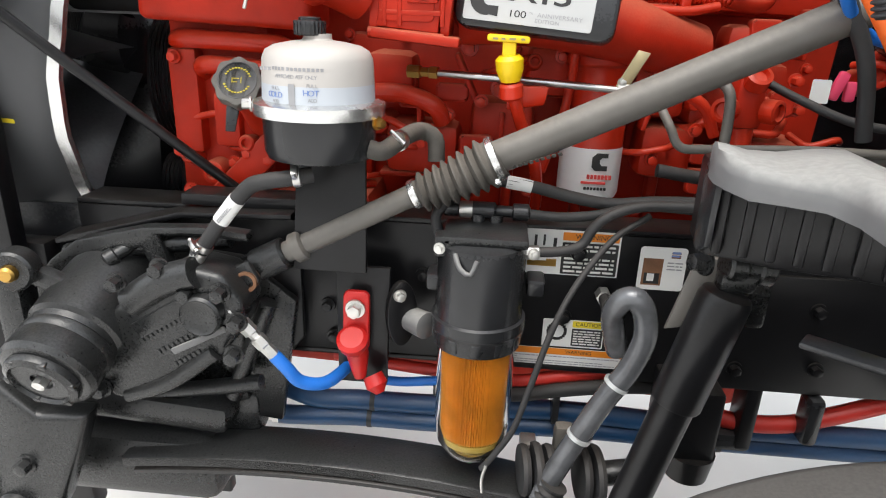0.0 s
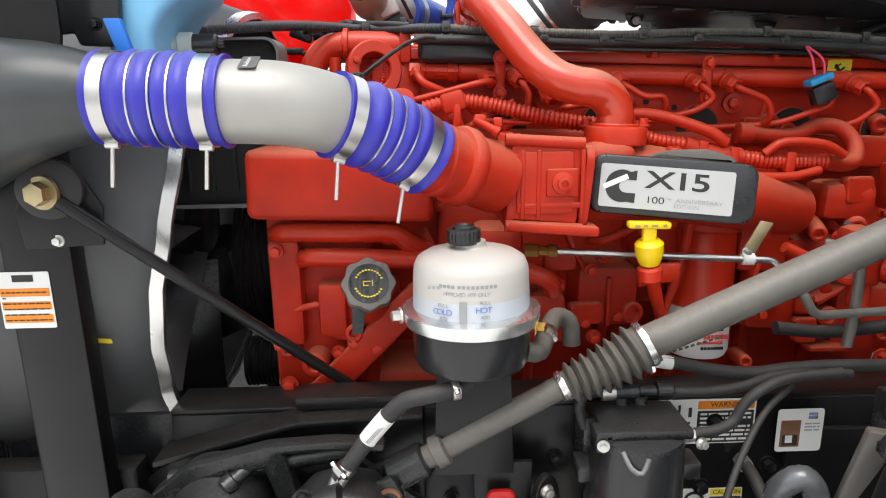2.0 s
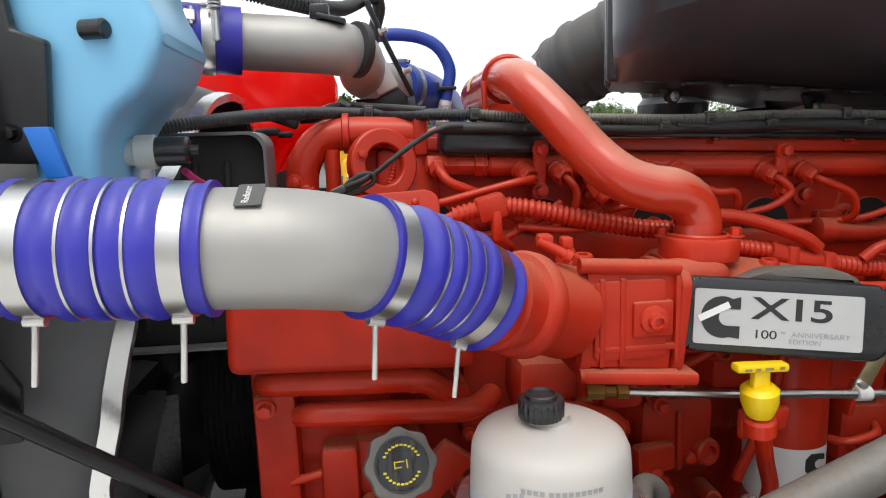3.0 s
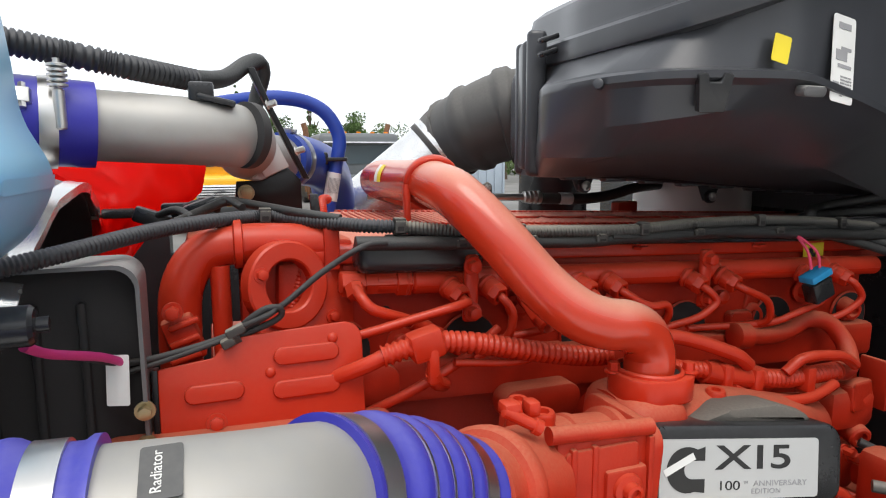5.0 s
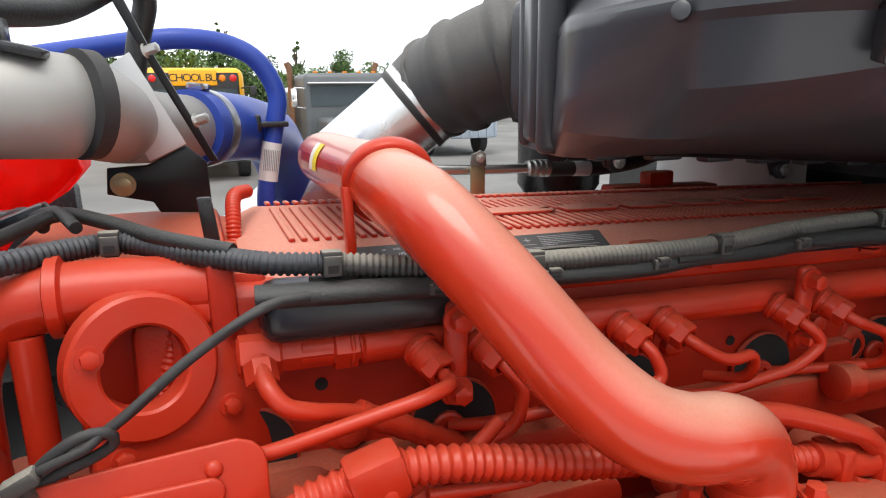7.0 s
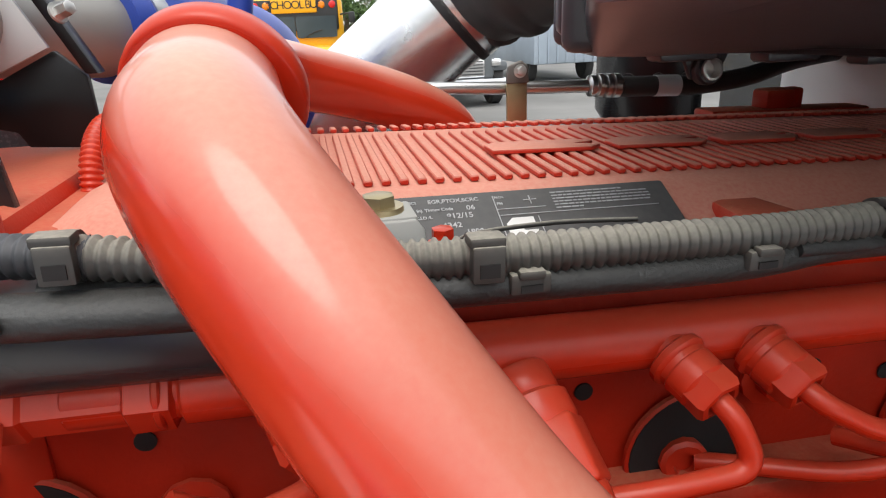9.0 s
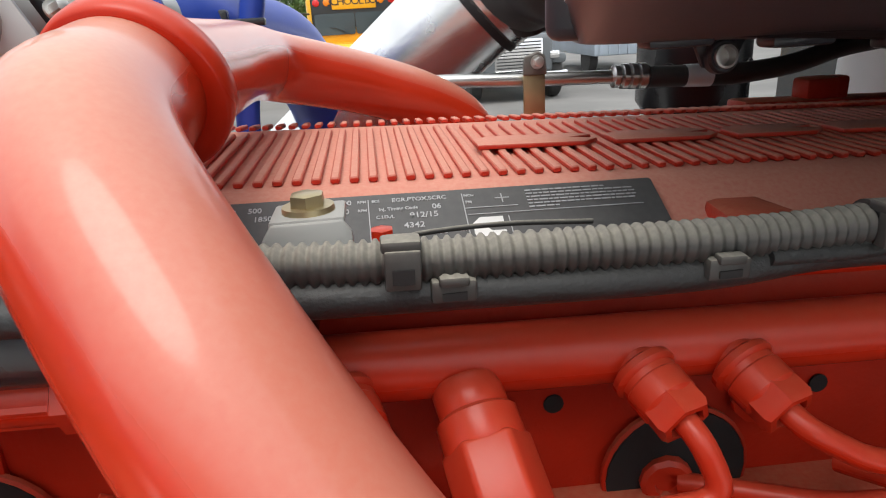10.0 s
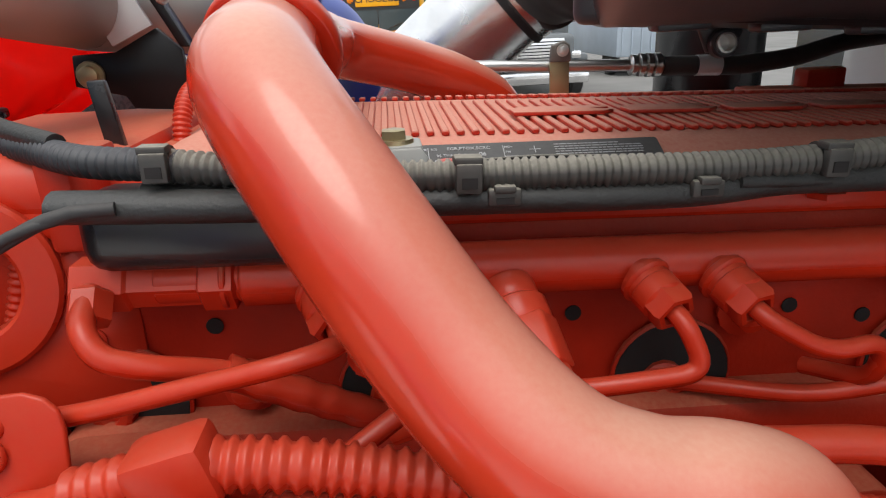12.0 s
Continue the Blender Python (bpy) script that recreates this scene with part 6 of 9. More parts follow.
for pts, r, mat, lab in (([(-0.26, 1.14, 0.785), (-0.133, 1.13, 0.776), (0.0, 1.12, 0.772), (0.107, 1.10, 0.778), (0.204, 1.10, 0.798), (0.30, 1.12, 0.80)], 0.0125, "red_line", "red air line"),
                         ([(-0.24, 1.12, 0.752), (-0.128, 1.10, 0.755), (-0.049, 1.10, 0.763), (0.05, 1.11, 0.760), (0.20, 1.13, 0.755)], 0.0095, "blue_line", "blue air line"),
                         ([(-0.05, 1.10, 0.745), (0.10, 1.09, 0.752), (0.20, 1.085, 0.775), (0.30, 1.09, 0.788), (0.42, 1.10, 0.790)], 0.014, "rubber", "black wiring lead"),
                         ([(-0.30, 1.15, 0.622), (-0.1, 1.15, 0.630), (0.05, 1.15, 0.628), (0.3, 1.15, 0.64)], 0.010, "red_line", "red air line"),
                         ([(0.42, 1.13, 0.77), (0.506, 1.11, 0.728), (0.57, 1.10, 0.724), (0.643, 1.10, 0.730), (0.721, 1.10, 0.757), (0.802, 1.10, 0.790), (0.9, 1.10, 0.83)], 0.0175, "red_line", "orange-red hose")):
    h_ = thing("air_line", pts[0], lab + " slung under the chassis rail", "hose", "lines under the rail")
    tube("line", pts, r, mat, h_, seg=14)
ties = thing("hose_bracket", (0.55, 1.1, 0.7), "black hose bracket with clips under the rail", "bracket")
box("hanger", (0.55, 1.10, 0.75), (0.03, 0.06, 0.14), "black_frame", ties, bevel=0.006)
box("clip", (0.52, 1.10, 0.69), (0.10, 0.05, 0.04), "black_plastic", ties, bevel=0.012)
box("clip", (0.66, 1.08, 0.76), (0.03, 0.05, 0.10), "black_plastic", ties, bevel=0.010)
box("clip", (0.19, 1.10, 0.735), (0.014, 0.05, 0.07), "black_plastic", ties, bevel=0.004)
lp = thing("lower_red_pan", (-0.26, 1.25, 0.82), "red painted sump flange seen under the rail", "engine part")
box("flange", (-0.25, 1.20, 0.80), (0.11, 0.06, 0.08), "red_cast", lp, bevel=0.012)
# braided hose
br = thing("braided_hose", (0.2, 0.93, 0.65), "grey sleeved air hose looping down from the rail", "hose")
tube("hose", [(0.268, 0.985, 0.925), (0.258, 0.970, 0.955), (0.246, 0.952, 1.003), (0.252, 0.935, 1.036), (0.270, 0.928, 1.046), (0.288, 0.927, 1.025), (0.295, 0.928, 0.977), (0.278, 0.928, 0.920), (0.246, 0.926, 0.862), (0.205, 0.922, 0.775), (0.165, 0.915, 0.683), (0.135, 0.90, 0.58)], 0.0190, "braid", br, seg=20, step=0.005)
for p_, d_ in (((0.212, 0.922, 0.790), (0.4, 0.03, 0.9)), ((0.262, 0.929, 0.892), (0.45, 0.02, 0.85))):
    clamp_band(br, p_, d_, 0.0195, 0.007, "silver_label")
ribbed("ribbed_end", [(0.178, 0.905, 0.70), (0.160, 0.90, 0.65), (0.14, 0.895, 0.58)], 0.024, "rubber", br, pitch=0.014)
lathe("elbow_nut", [(0.010, 0), (0.014, 0.002), (0.014, 0.022), (0.010, 0.024)], (0.248, 1.074, 0.990), (0.05, -1, -0.1), "zinc", br, seg=6)
tube("steel_elbow", [(0.249, 1.06, 0.990), (0.250, 1.03, 0.984), (0.253, 1.00, 0.965), (0.262, 0.985, 0.935)], 0.0105, "rubber", br)
air = thing("spring_shackle", (0.18, 0.98, 0.62), "black spring shackle with round rubber bushings", "shackle")
for x, r in ((0.128, 0.046), (0.150, 0.052), (0.172, 0.050), (0.232, 0.052), (0.254, 0.056)):
    lathe("bushing", [(r * 0.7, -0.009), (r * 0.95, -0.007), (r, 0.0), (r * 0.95, 0.007), (r * 0.7, 0.009)], (x, 0.955, 0.685), (1, 0.15, 0), "rubber", air, seg=36)
box("shackle_plate", (0.195, 0.975, 0.735), (0.036, 0.030, 0.080), "dusty_rubber", air, "dusty cast shackle plate", bevel=0.010)
lathe("pin", [(0.020, 0.0), (0.022, 0.004), (0.022, 0.060), (0.014, 0.066)], (0.262, 0.955, 0.690), (1, 0.15, 0.1), "black_cast", air, seg=20)
box("u_bolt_plate", (0.135, 1.00, 0.665), (0.030, 0.040, 0.110), "zinc", air, "bare zinc plate", bevel=0.004)
bump = thing("bump_stop", (0.36, 1.0, 0.62), "black rubber bump stop under the rail", "bump stop")
bm = bmesh.new()
block(bm, (0.410, 1.02, 0.79), (0.10, 0.10, 0.14), 0.008)
bmesh.ops.create_cone(bm, cap_ends=True, segments=20, radius1=0.038, radius2=0.045, depth=0.05, matrix=Matrix.Translation((0.425, 1.0, 0.700)))
part("stop", bm, "black_frame", bump)

# ---- grey plastic box beside the rail ----
pb = thing("battery_box_step", (0.5, 0.8, 1.0), "dusty grey moulded plastic cover over a black box", "plastic cover")
CRE = [(0.333, 0.905), (0.329, 0.868), (0.336, 0.842), (0.352, 0.800), (0.385, 0.776), (0.422, 0.750), (0.432, 0.700), (0.430, 0.639), (0.45, 0.57)]
DROP = [0.018, 0.019, 0.021, 0.023, 0.021, 0.020, 0.020, 0.022, 0.022]
BACK = [(0.345, 0.945), (0.350, 0.955), (0.367, 0.963), (0.40, 0.966), (0.44, 0.970), (0.492, 0.973), (0.528, 0.956), (0.531, 0.837), (0.56, 0.72)]
verts, faces = [], []
nl = len(CRE)
for k in range(nl):
    (cx, cy), (bx, by) = CRE[k], BACK[k]
    hump = 0.006 * math.sin(1.3 * k)
    verts += [(bx, by, 1.250), (bx, by, 1.296), (bx + (cx - bx) * 0.10, by + (cy - by) * 0.10, 1.310 + hump), (bx + (cx - bx) * 0.55, by + (cy - by) * 0.55, 1.316 + hump), (bx + (cx - bx) * 0.88, by + (cy - by) * 0.88, 1.312 + hump), (bx + (cx - bx) * 0.97, by + (cy - by) * 0.97, 1.304), (cx, cy, 1.292), (cx, cy, 1.292 - DROP[k]), (cx + 0.004, cy + 0.006, 1.292 - DROP[k]), (cx + (bx - cx) * 0.06, cy + (by - cy) * 0.06, 1.288)]
nr = 10
for k in range(nl - 1):
    for j_ in range(nr):
        a_, b_ = k * nr + j_, k * nr + (j_ + 1) % nr
        faces.append((a_, b_, b_ + nr, a_ + nr))
faces += [tuple(range(nr))[::-1], tuple(range((nl - 1) * nr, nl * nr))]
raw("lid", verts, faces, "grey_plastic", pb, "dusty grey moulded lid", sharp=60)
prism("body", [(0.350, 0.925), (0.44, 0.880), (0.53, 0.855), (0.66, 0.80), (0.80, 0.90), (0.80, 1.05), (0.36, 1.03)], Matrix.Translation((0, 0, 1.150)), 0.135, "black_frame", pb, bevel=0.008)
prism("end_panel", [(0.880, 1.290), (0.935, 1.290), (0.935, 1.165), (0.915, 1.160), (0.885, 1.175)], Matrix.Translation((0.338, 0, 0)) @ Matrix(((0, 0, 1, 0), (1, 0, 0, 0), (0, 1, 0, 0), (0, 0, 0, 1))), 0.010, "black_plastic", pb, bevel=0.003)
for i in range(7):
    t = i / 6
    box("flute", (0.365 + 0.20 * t, 0.912 - 0.075 * t, 1.222), (0.014, 0.016, 0.125), "black_frame", pb, bevel=0.004, rot=Matrix.Rotation(radians(-20), 4, "Z"))

box("shelf", (0.545, 0.765, 1.072), (0.19, 0.040, 0.010), "black_plastic", pb, bevel=0.004, rot=Matrix.Rotation(radians(-38), 4, "Z"))


PB_SIZE, PB_EYE = 0.815, Vector((0.041, 0.015, 1.449))
pb.location = PB_EYE + (PLACE[pb] - PB_EYE) * PB_SIZE + Vector((0.004, 0.0, -0.020))
pb.scale = (PB_SIZE, PB_SIZE, PB_SIZE)
letters(pb, "NO", 0.034, Matrix.Translation((0.416, 0.594, 1.3150)) @ Matrix.Rotation(radians(-89.5), 4, "Z"), "grey_plastic", thick=0.004, bold=0.0004)

# ---- front tyre ----
tyre = thing("front_wheel_assembly", (0.62, 0.485, 0.0), "dusty black front truck wheel beside the engine", "wheel")
lathe("rim", [(0.06, -0.10), (0.26, -0.12), (0.30, -0.13), (0.30, 0.13), (0.26, 0.12), (0.06, 0.06)], (0.55, 0.485, 0.512), (0, 1, 0), "steel", tyre, "steel wheel rim", seg=48)
lathe("tyre", [(0.30, -0.13), (0.40, -0.145), (0.47, -0.142), (0.515, -0.12), (0.525, -0.10), (0.527, 0.10), (0.515, 0.12), (0.47, 0.142), (0.40, 0.145), (0.30, 0.13)], (0.55, 0.485, 0.512), (0, 1, 0), "tyre_rubber", tyre, seg=96)

# ---- dipstick, oil filter and steel lines on the engine's side ----
dip = thing("dipstick", (0.07, 1.07, 1.2), "yellow dipstick handle in a red guide tube", "dipstick")
bm = bmesh.new()
block(bm, (0.054, 1.050, 1.428), (0.066, 0.018, 0.011), 0.004, Matrix.Rotation(radians(2), 4, "Y"))
block(bm, (0.056, 1.052, 1.412), (0.022, 0.012, 0.030), 0.004)
part("handle", bm, "yellow_plastic", dip, "yellow plastic T-handle")
lathe("stopper", [(0.016, 0.004), (0.022, -0.002), (0.0215, -0.018), (0.017, -0.032), (0.015, -0.036)], (0.057, 1.053, 1.400), (-0.12, -0.12, 1), "yellow_plastic", dip, "yellow plastic stopper")
dip.location += Vector((-0.003, -0.012, -0.012))
bars(dip, [(-0.020, 0, 0.008, 0.003), (-0.008, 0, 0.006, 0.003), (0.006, 0, 0.010, 0.003), (0.022, 0, 0.006, 0.003)], facing((0.054, 1.0405, 1.428), S), "gold_zinc", 0.0006)
tube("guide_tube", [(0.062, 1.058, 1.358), (0.070, 1.062, 1.335), (0.084, 1.075, 1.295), (0.110, 1.10, 1.235), (0.122, 1.14, 1.17), (0.125, 1.2, 1.10)], 0.0105, "red_paint", dip, seg=16)
lathe("guide_cup", [(0.014, -0.016), (0.019, -0.012), (0.019, 0.006), (0.016, 0.010)], (0.063, 1.058, 1.352), (-0.15, -0.12, 1), "red_paint", dip, seg=20)
prism("guide_bracket", [(-0.012, -0.02), (0.05, -0.01), (0.055, 0.02), (-0.012, 0.02)], facing((0.07, 1.10, 1.335), S), 0.012, "red_paint", dip, bevel=0.004)

of = thing("oil_filter", (0.222, 1.225, 1.14), "red and white spin-on oil filter canister", "oil filter")
OC = Vector((0.222, 1.228, 0))
lathe("canister", [(0.040, 1.128), (0.054, 1.132), (0.058, 1.142), (0.058, 1.228)], OC, (0, 0, 1), "filter_white", of, "white lower half with printed marks", seg=48)
lathe("red_half", [(0.0578, 1.2275), (0.0578, 1.36), (0.060, 1.365), (0.060, 1.375), (0.05, 1.378)], OC, (0, 0, 1), "red_paint", of, "red painted upper half", seg=48)
lathe("mount_head", [(0.066, 1.37), (0.070, 1.375), (0.070, 1.41), (0.06, 1.42)], OC, (0, 0, 1), "red_cast", of, seg=40)
LB = facing((0.224, 1.1695, 1.195), S)
prism("logo_shape", [(-0.014, -0.010), (-0.008, -0.016), (0.014, -0.016), (0.014, -0.007), (0.004, -0.007), (0.0, -0.002), (0.0, 0.004), (0.004, 0.008), (0.014, 0.008), (0.014, 0.016), (-0.006, 0.016), (-0.014, 0.008)], LB @ Matrix.Translation((0.008, 0.010, -0.0015)), 0.0024, "print_black", of)
bars(of, [(0.012 + 0.0065 * k - 0.022, 0, 0.005, 0.008) for k in range(7)], LB @ Matrix.Translation((0, -0.018, -0.002)), "print_red", 0.003)
bars(of, [(0.0, 0, 0.044, 0.004)], LB @ Matrix.Translation((0, -0.029, -0.004)), "print_red", 0.006)
bars(of, [(-0.014 + 0.006 * k, 0, 0.0045, 0.005) for k in range(7)], LB @ Matrix.Translation((0, -0.040, -0.002)), "print_black", 0.003)
for x, y, z, w, h, d in ((0.36, 1.27, 1.23, 0.10, 0.10, 0.10), (0.46, 1.28, 1.32, 0.14, 0.08, 0.10), (0.33, 1.26, 1.34, 0.10, 0.09, 0.10), (0.55, 1.28, 1.20, 0.14, 0.14, 0.12), (0.05, 1.28, 1.24, 0.12, 0.12, 0.10), (-0.10, 1.26, 1.20, 0.14, 0.10, 0.10), (0.14, 1.26, 1.36, 0.10, 0.09, 0.10), (-0.16, 1.25, 1.33, 0.09, 0.09, 0.10), (0.48, 1.25, 1.43, 0.10, 0.07, 0.08)):
    eblock("casting", (x, y, z), (w, d, h), "red_cast", bevel=0.018)
for x, z in ((-0.13, 1.30), (-0.05, 1.27), (0.01, 1.30), (0.32, 1.37), (0.40, 1.28), (0.47, 1.36), (0.33, 1.22), (0.52, 1.24), (0.15, 1.39), (0.29, 1.40), (0.00, 1.20), (0.57, 1.33)):
    bolt(engine, E(x, 1.205, z), S, 0.009, "red_paint")
tube("water_pipe", [E(-0.20, 1.20, 1.30), E(-0.13, 1.18, 1.305), E(-0.075, 1.18, 1.288), E(-0.06, 1.20, 1.26)], 0.017, "red_paint", engine, seg=18)
tube("brace_rod", [E(0.17, 1.16, 1.42), E(0.16, 1.18, 1.30), E(0.13, 1.2, 1.18)], 0.008, "red_paint", engine)
tube("brace_rod", [E(0.33, 1.15, 1.36), E(0.39, 1.15, 1.33), E(0.42, 1.16, 1.28)], 0.010, "red_paint", engine)
valve = thing("red_valve_block", (0.445, 1.1, 1.28), "red painted three-way valve with bolted ports", "valve")
box("body", (0.448, 1.13, 1.335), (0.05, 0.07, 0.10), "red_cast", valve, bevel=0.014)
for p, ax in (((0.415, 1.10, 1.318), (-0.6, -0.8, 0)), ((0.475, 1.10, 1.318), (0.6, -0.8, 0)), ((0.45, 1.10, 1.36), (0, -0.7, 0.7))):
    lathe("port", [(0.020, 0), (0.020, 0.022), (0.014, 0.024), (0.012, 0.016), (0.001, 0.016)], p, ax, "red_paint", valve, seg=20)
tube("outlet", [(0.45, 1.12, 1.29), (0.452, 1.12, 1.25)], 0.018, "red_paint", valve)
line_ = thing("steel_fuel_line", (0.1, 1.12, 1.34), "steel fuel line with a brass end fitting", "pipe")
tube("line", [(-0.085, 1.149, 1.352), (0.0, 1.13, 1.350), (0.12, 1.115, 1.346), (0.235, 1.106, 1.340), (0.285, 1.10, 1.336), (0.30, 1.09, 1.31)], 0.0062, "steel", line_)
lathe("brass_fitting", [(0.008, -0.04), (0.012, -0.038), (0.012, -0.016), (0.0085, -0.014), (0.0085, 0.0), (0.011, 0.002), (0.011, 0.016), (0.007, 0.018)], (-0.082, 1.149, 1.352), (1, -0.2, 0), "brass", line_, seg=6)
lathe("clip", [(0.008, -0.010), (0.010, -0.009), (0.010, 0.009), (0.008, 0.010)], (0.245, 1.106, 1.340), (1, -0.1, 0), "white_label", line_)
strap = thing("gold_strap", (0.255, 1.14, 1.34), "gold zinc plated support strap", "bracket")
prism("strap", [(-0.010, -0.010), (0.010, -0.014), (0.042, 0.050), (0.022, 0.054)], facing((0.240, 1.112, 1.350), (-0.2, -1, 0.1)), 0.004, "gold_zinc", strap, bevel=0.001)
bolt(strap, (0.243, 1.110, 1.352), S, 0.006, "zinc")
for nm, pts, r, mat in (("grey_pipe", [(0.300, 1.10, 1.33), (0.318, 1.06, 1.29), (0.335, 1.05, 1.262), (0.38, 1.05, 1.260), (0.55, 1.05, 1.266), (0.80, 1.06, 1.26)], 0.0075, "shaft_paint"),
                        ("grey_elbow", [(0.37, 1.10, 1.365), (0.39, 1.08, 1.362), (0.402, 1.06, 1.34), (0.405, 1.06, 1.27), (0.40, 1.06, 1.20)], 0.0085, "shaft_paint"),
                        ("rubber_line", [(0.00, 1.06, 1.20), (0.053, 1.05, 1.191), (0.105, 1.05, 1.184), (0.17, 1.05, 1.170), (0.238, 1.05, 1.161), (0.31, 1.05, 1.168), (0.40, 1.05, 1.170), (0.60, 1.06, 1.16)], 0.0105, "rubber"),
                        ("rubber_line", [(0.10, 1.035, 1.140), (0.16, 1.035, 1.138), (0.22, 1.035, 1.146), (0.29, 1.04, 1.163), (0.40, 1.04, 1.16)], 0.0085, "rubber"),
                        ("rubber_line", [(0.095, 0.985, 1.090), (0.16, 0.99, 1.094), (0.192, 1.0, 1.104), (0.205, 1.0, 1.130), (0.230, 1.0, 1.155), (0.28, 1.01, 1.170), (0.37, 1.02, 1.172)], 0.0085, "rubber"),
                        ("rubber_line", [(-0.04, 1.02, 1.09), (-0.05, 1.02, 1.13), (-0.03, 1.03, 1.16), (0.0, 1.05, 1.18)], 0.009, "rubber"),
                        ("rubber_line", [(0.60, 1.12, 1.22), (0.50, 1.14, 1.20), (0.42, 1.15, 1.19), (0.33, 1.15, 1.20)], 0.012, "rubber")):
    h_ = thing(nm, pts[0], "grey steel pipe beside the engine" if mat == "shaft_paint" else "black rubber fuel line over the rail", "pipe" if mat == "shaft_paint" else "hose", "lines over the rail")
    tube("run", pts, r, mat, h_)
slv = thing("sleeve_tag", (0.086, 1.05, 1.186), "white paper sleeve on a fuel line", "tag")
tube("sleeve", [(0.064, 1.05, 1.1895), (0.086, 1.05, 1.1865), (0.106, 1.05, 1.183)], 0.0112, "white_label", slv, seg=16)
slv = thing("sleeve_tag", (0.527, 1.05, 1.268), "white printed sleeve on a grey pipe", "tag")
tube("sleeve", [(0.527, 1.05, 1.2625), (0.548, 1.05, 1.263), (0.568, 1.05, 1.2635)], 0.0082, "white_label", slv, seg=14)
qc = thing("quick_connector", (0.02, 1.03, 1.14), "black and zinc quick connector on the fuel line", "connector")
lathe("body", [(0.008, -0.055), (0.013, -0.052), (0.013, -0.030), (0.009, -0.028), (0.009, -0.008), (0.015, -0.006), (0.015, 0.030), (0.010, 0.034), (0.010, 0.060), (0.015, 0.062), (0.015, 0.086), (0.009, 0.090)], (0.016, 1.035, 1.142), (1, 0, 0), "black_plastic", qc, seg=12)
lathe("sleeve", [(0.0135, -0.012), (0.0145, -0.010), (0.0145, 0.010), (0.0135, 0.012)], (0.0, 1.035, 1.142), (1, 0, 0), "zinc", qc, seg=16)
for x in (0.02, 0.05):
    lathe("port", [(0.012, 0), (0.012, 0.03), (0.009, 0.032)], (x, 1.03, 1.135), (0, -0.2, -1), "black_plastic", qc, seg=12)
lathe("zinc_nut", [(0.010, 0), (0.012, 0.002), (0.012, 0.022), (0.008, 0.024)], (0.10, 0.985, 1.09), (1, 0, 0.05), "zinc", qc, seg=6)

# ---- hoses and wiring at the cab end ----
hc = thing("cab_conduit", (0.40, 0.71, 1.45), "thick black corrugated conduit hanging at the cab end", "conduit")
ribbed("conduit", [(0.375, 0.72, 1.86), (0.372, 0.70, 1.74), (0.376, 0.70, 1.650), (0.390, 0.70, 1.575), (0.404, 0.70, 1.51), (0.418, 0.70, 1.462)], 0.0215, "loom_clean", hc, pitch=0.0066, depth=0.15, seg=24)
ribbed("branch", [(0.398, 0.695, 1.655), (0.44, 0.69, 1.60), (0.50, 0.69, 1.555)], 0.014, "loom_clean", hc, pitch=0.006, seg=16)
lathe("tape_wrap", [(0.0250, -0.02), (0.0256, 0), (0.0250, 0.02)], (0.376, 0.70, 1.640), (0.05, 0, -1), "tape", hc, seg=20)
lathe("tape_wrap", [(0.0250, -0.012), (0.0256, 0), (0.0250, 0.012)], (0.398, 0.70, 1.535), (0.2, 0, -1), "tape", hc, seg=20)
for nm, pts, r, mat, lb in (("air_hose", [(0.36, 0.92, 1.90), (0.375, 0.90, 1.76), (0.389, 0.90, 1.679), (0.411, 0.90, 1.610), (0.441, 0.90, 1.538), (0.456, 0.905, 1.508), (0.50, 0.95, 1.465), (0.58, 1.03, 1.435), (0.70, 1.10, 1.42)], 0.0085, "blue_line", "bright blue"),
                            ("air_hose", [(0.35, 0.93, 1.90), (0.362, 0.91, 1.76), (0.378, 0.905, 1.690), (0.395, 0.91, 1.64), (0.415, 0.93, 1.58), (0.45, 0.98, 1.50)], 0.006, "red_line", "red"),
                            ("air_hose", [(0.46, 0.95, 1.75), (0.452, 0.92, 1.64), (0.450, 0.90, 1.588), (0.459, 0.90, 1.538), (0.474, 0.90, 1.508), (0.546, 0.90, 1.410), (0.60, 0.92, 1.33)], 0.0095, "orange_hose", "orange"),
                            ("air_hose", [(0.50, 0.98, 1.72), (0.474, 0.95, 1.650), (0.462, 0.95, 1.589), (0.470, 0.95, 1.52), (0.53, 0.95, 1.41), (0.56, 0.96, 1.30)], 0.011, "rubber", "black"),
                            ("air_hose", [(0.56, 0.88, 1.36), (0.60, 0.90, 1.45), (0.66, 0.93, 1.50)], 0.010, "rubber", "black"),
                            ("air_hose", [(0.45, 1.18, 1.38), (0.52, 1.10, 1.34), (0.60, 1.05, 1.31), (0.72, 1.05, 1.30)], 0.007, "rubber", "black"),
                            ("air_hose", [(0.58, 1.05, 1.70), (0.60, 1.02, 1.55), (0.66, 1.0, 1.40), (0.70, 1.0, 1.25)], 0.014, "rubber", "black")):
    h_ = thing(nm, pts[-1], lb + " hose hanging down at the cab end", "hose", "hoses at the cab end")
    tube("hose", pts, r, mat, h_, seg=14)
cn = thing("spare_connector", (0.43, 1.25, 1.58), "black plug with a bright blue lock on pink wires", "connector")
box("plug", (0.426, 1.25, 1.605), (0.040, 0.024, 0.032), "black_plastic", cn, bevel=0.003, rot=Matrix.Rotation(radians(-22), 4, "Y"))
box("lock", (0.414, 1.247, 1.629), (0.042, 0.027, 0.011), "blue_connector", cn, "bright blue connector lock", bevel=0.002, rot=Matrix.Rotation(radians(-22), 4, "Y"))
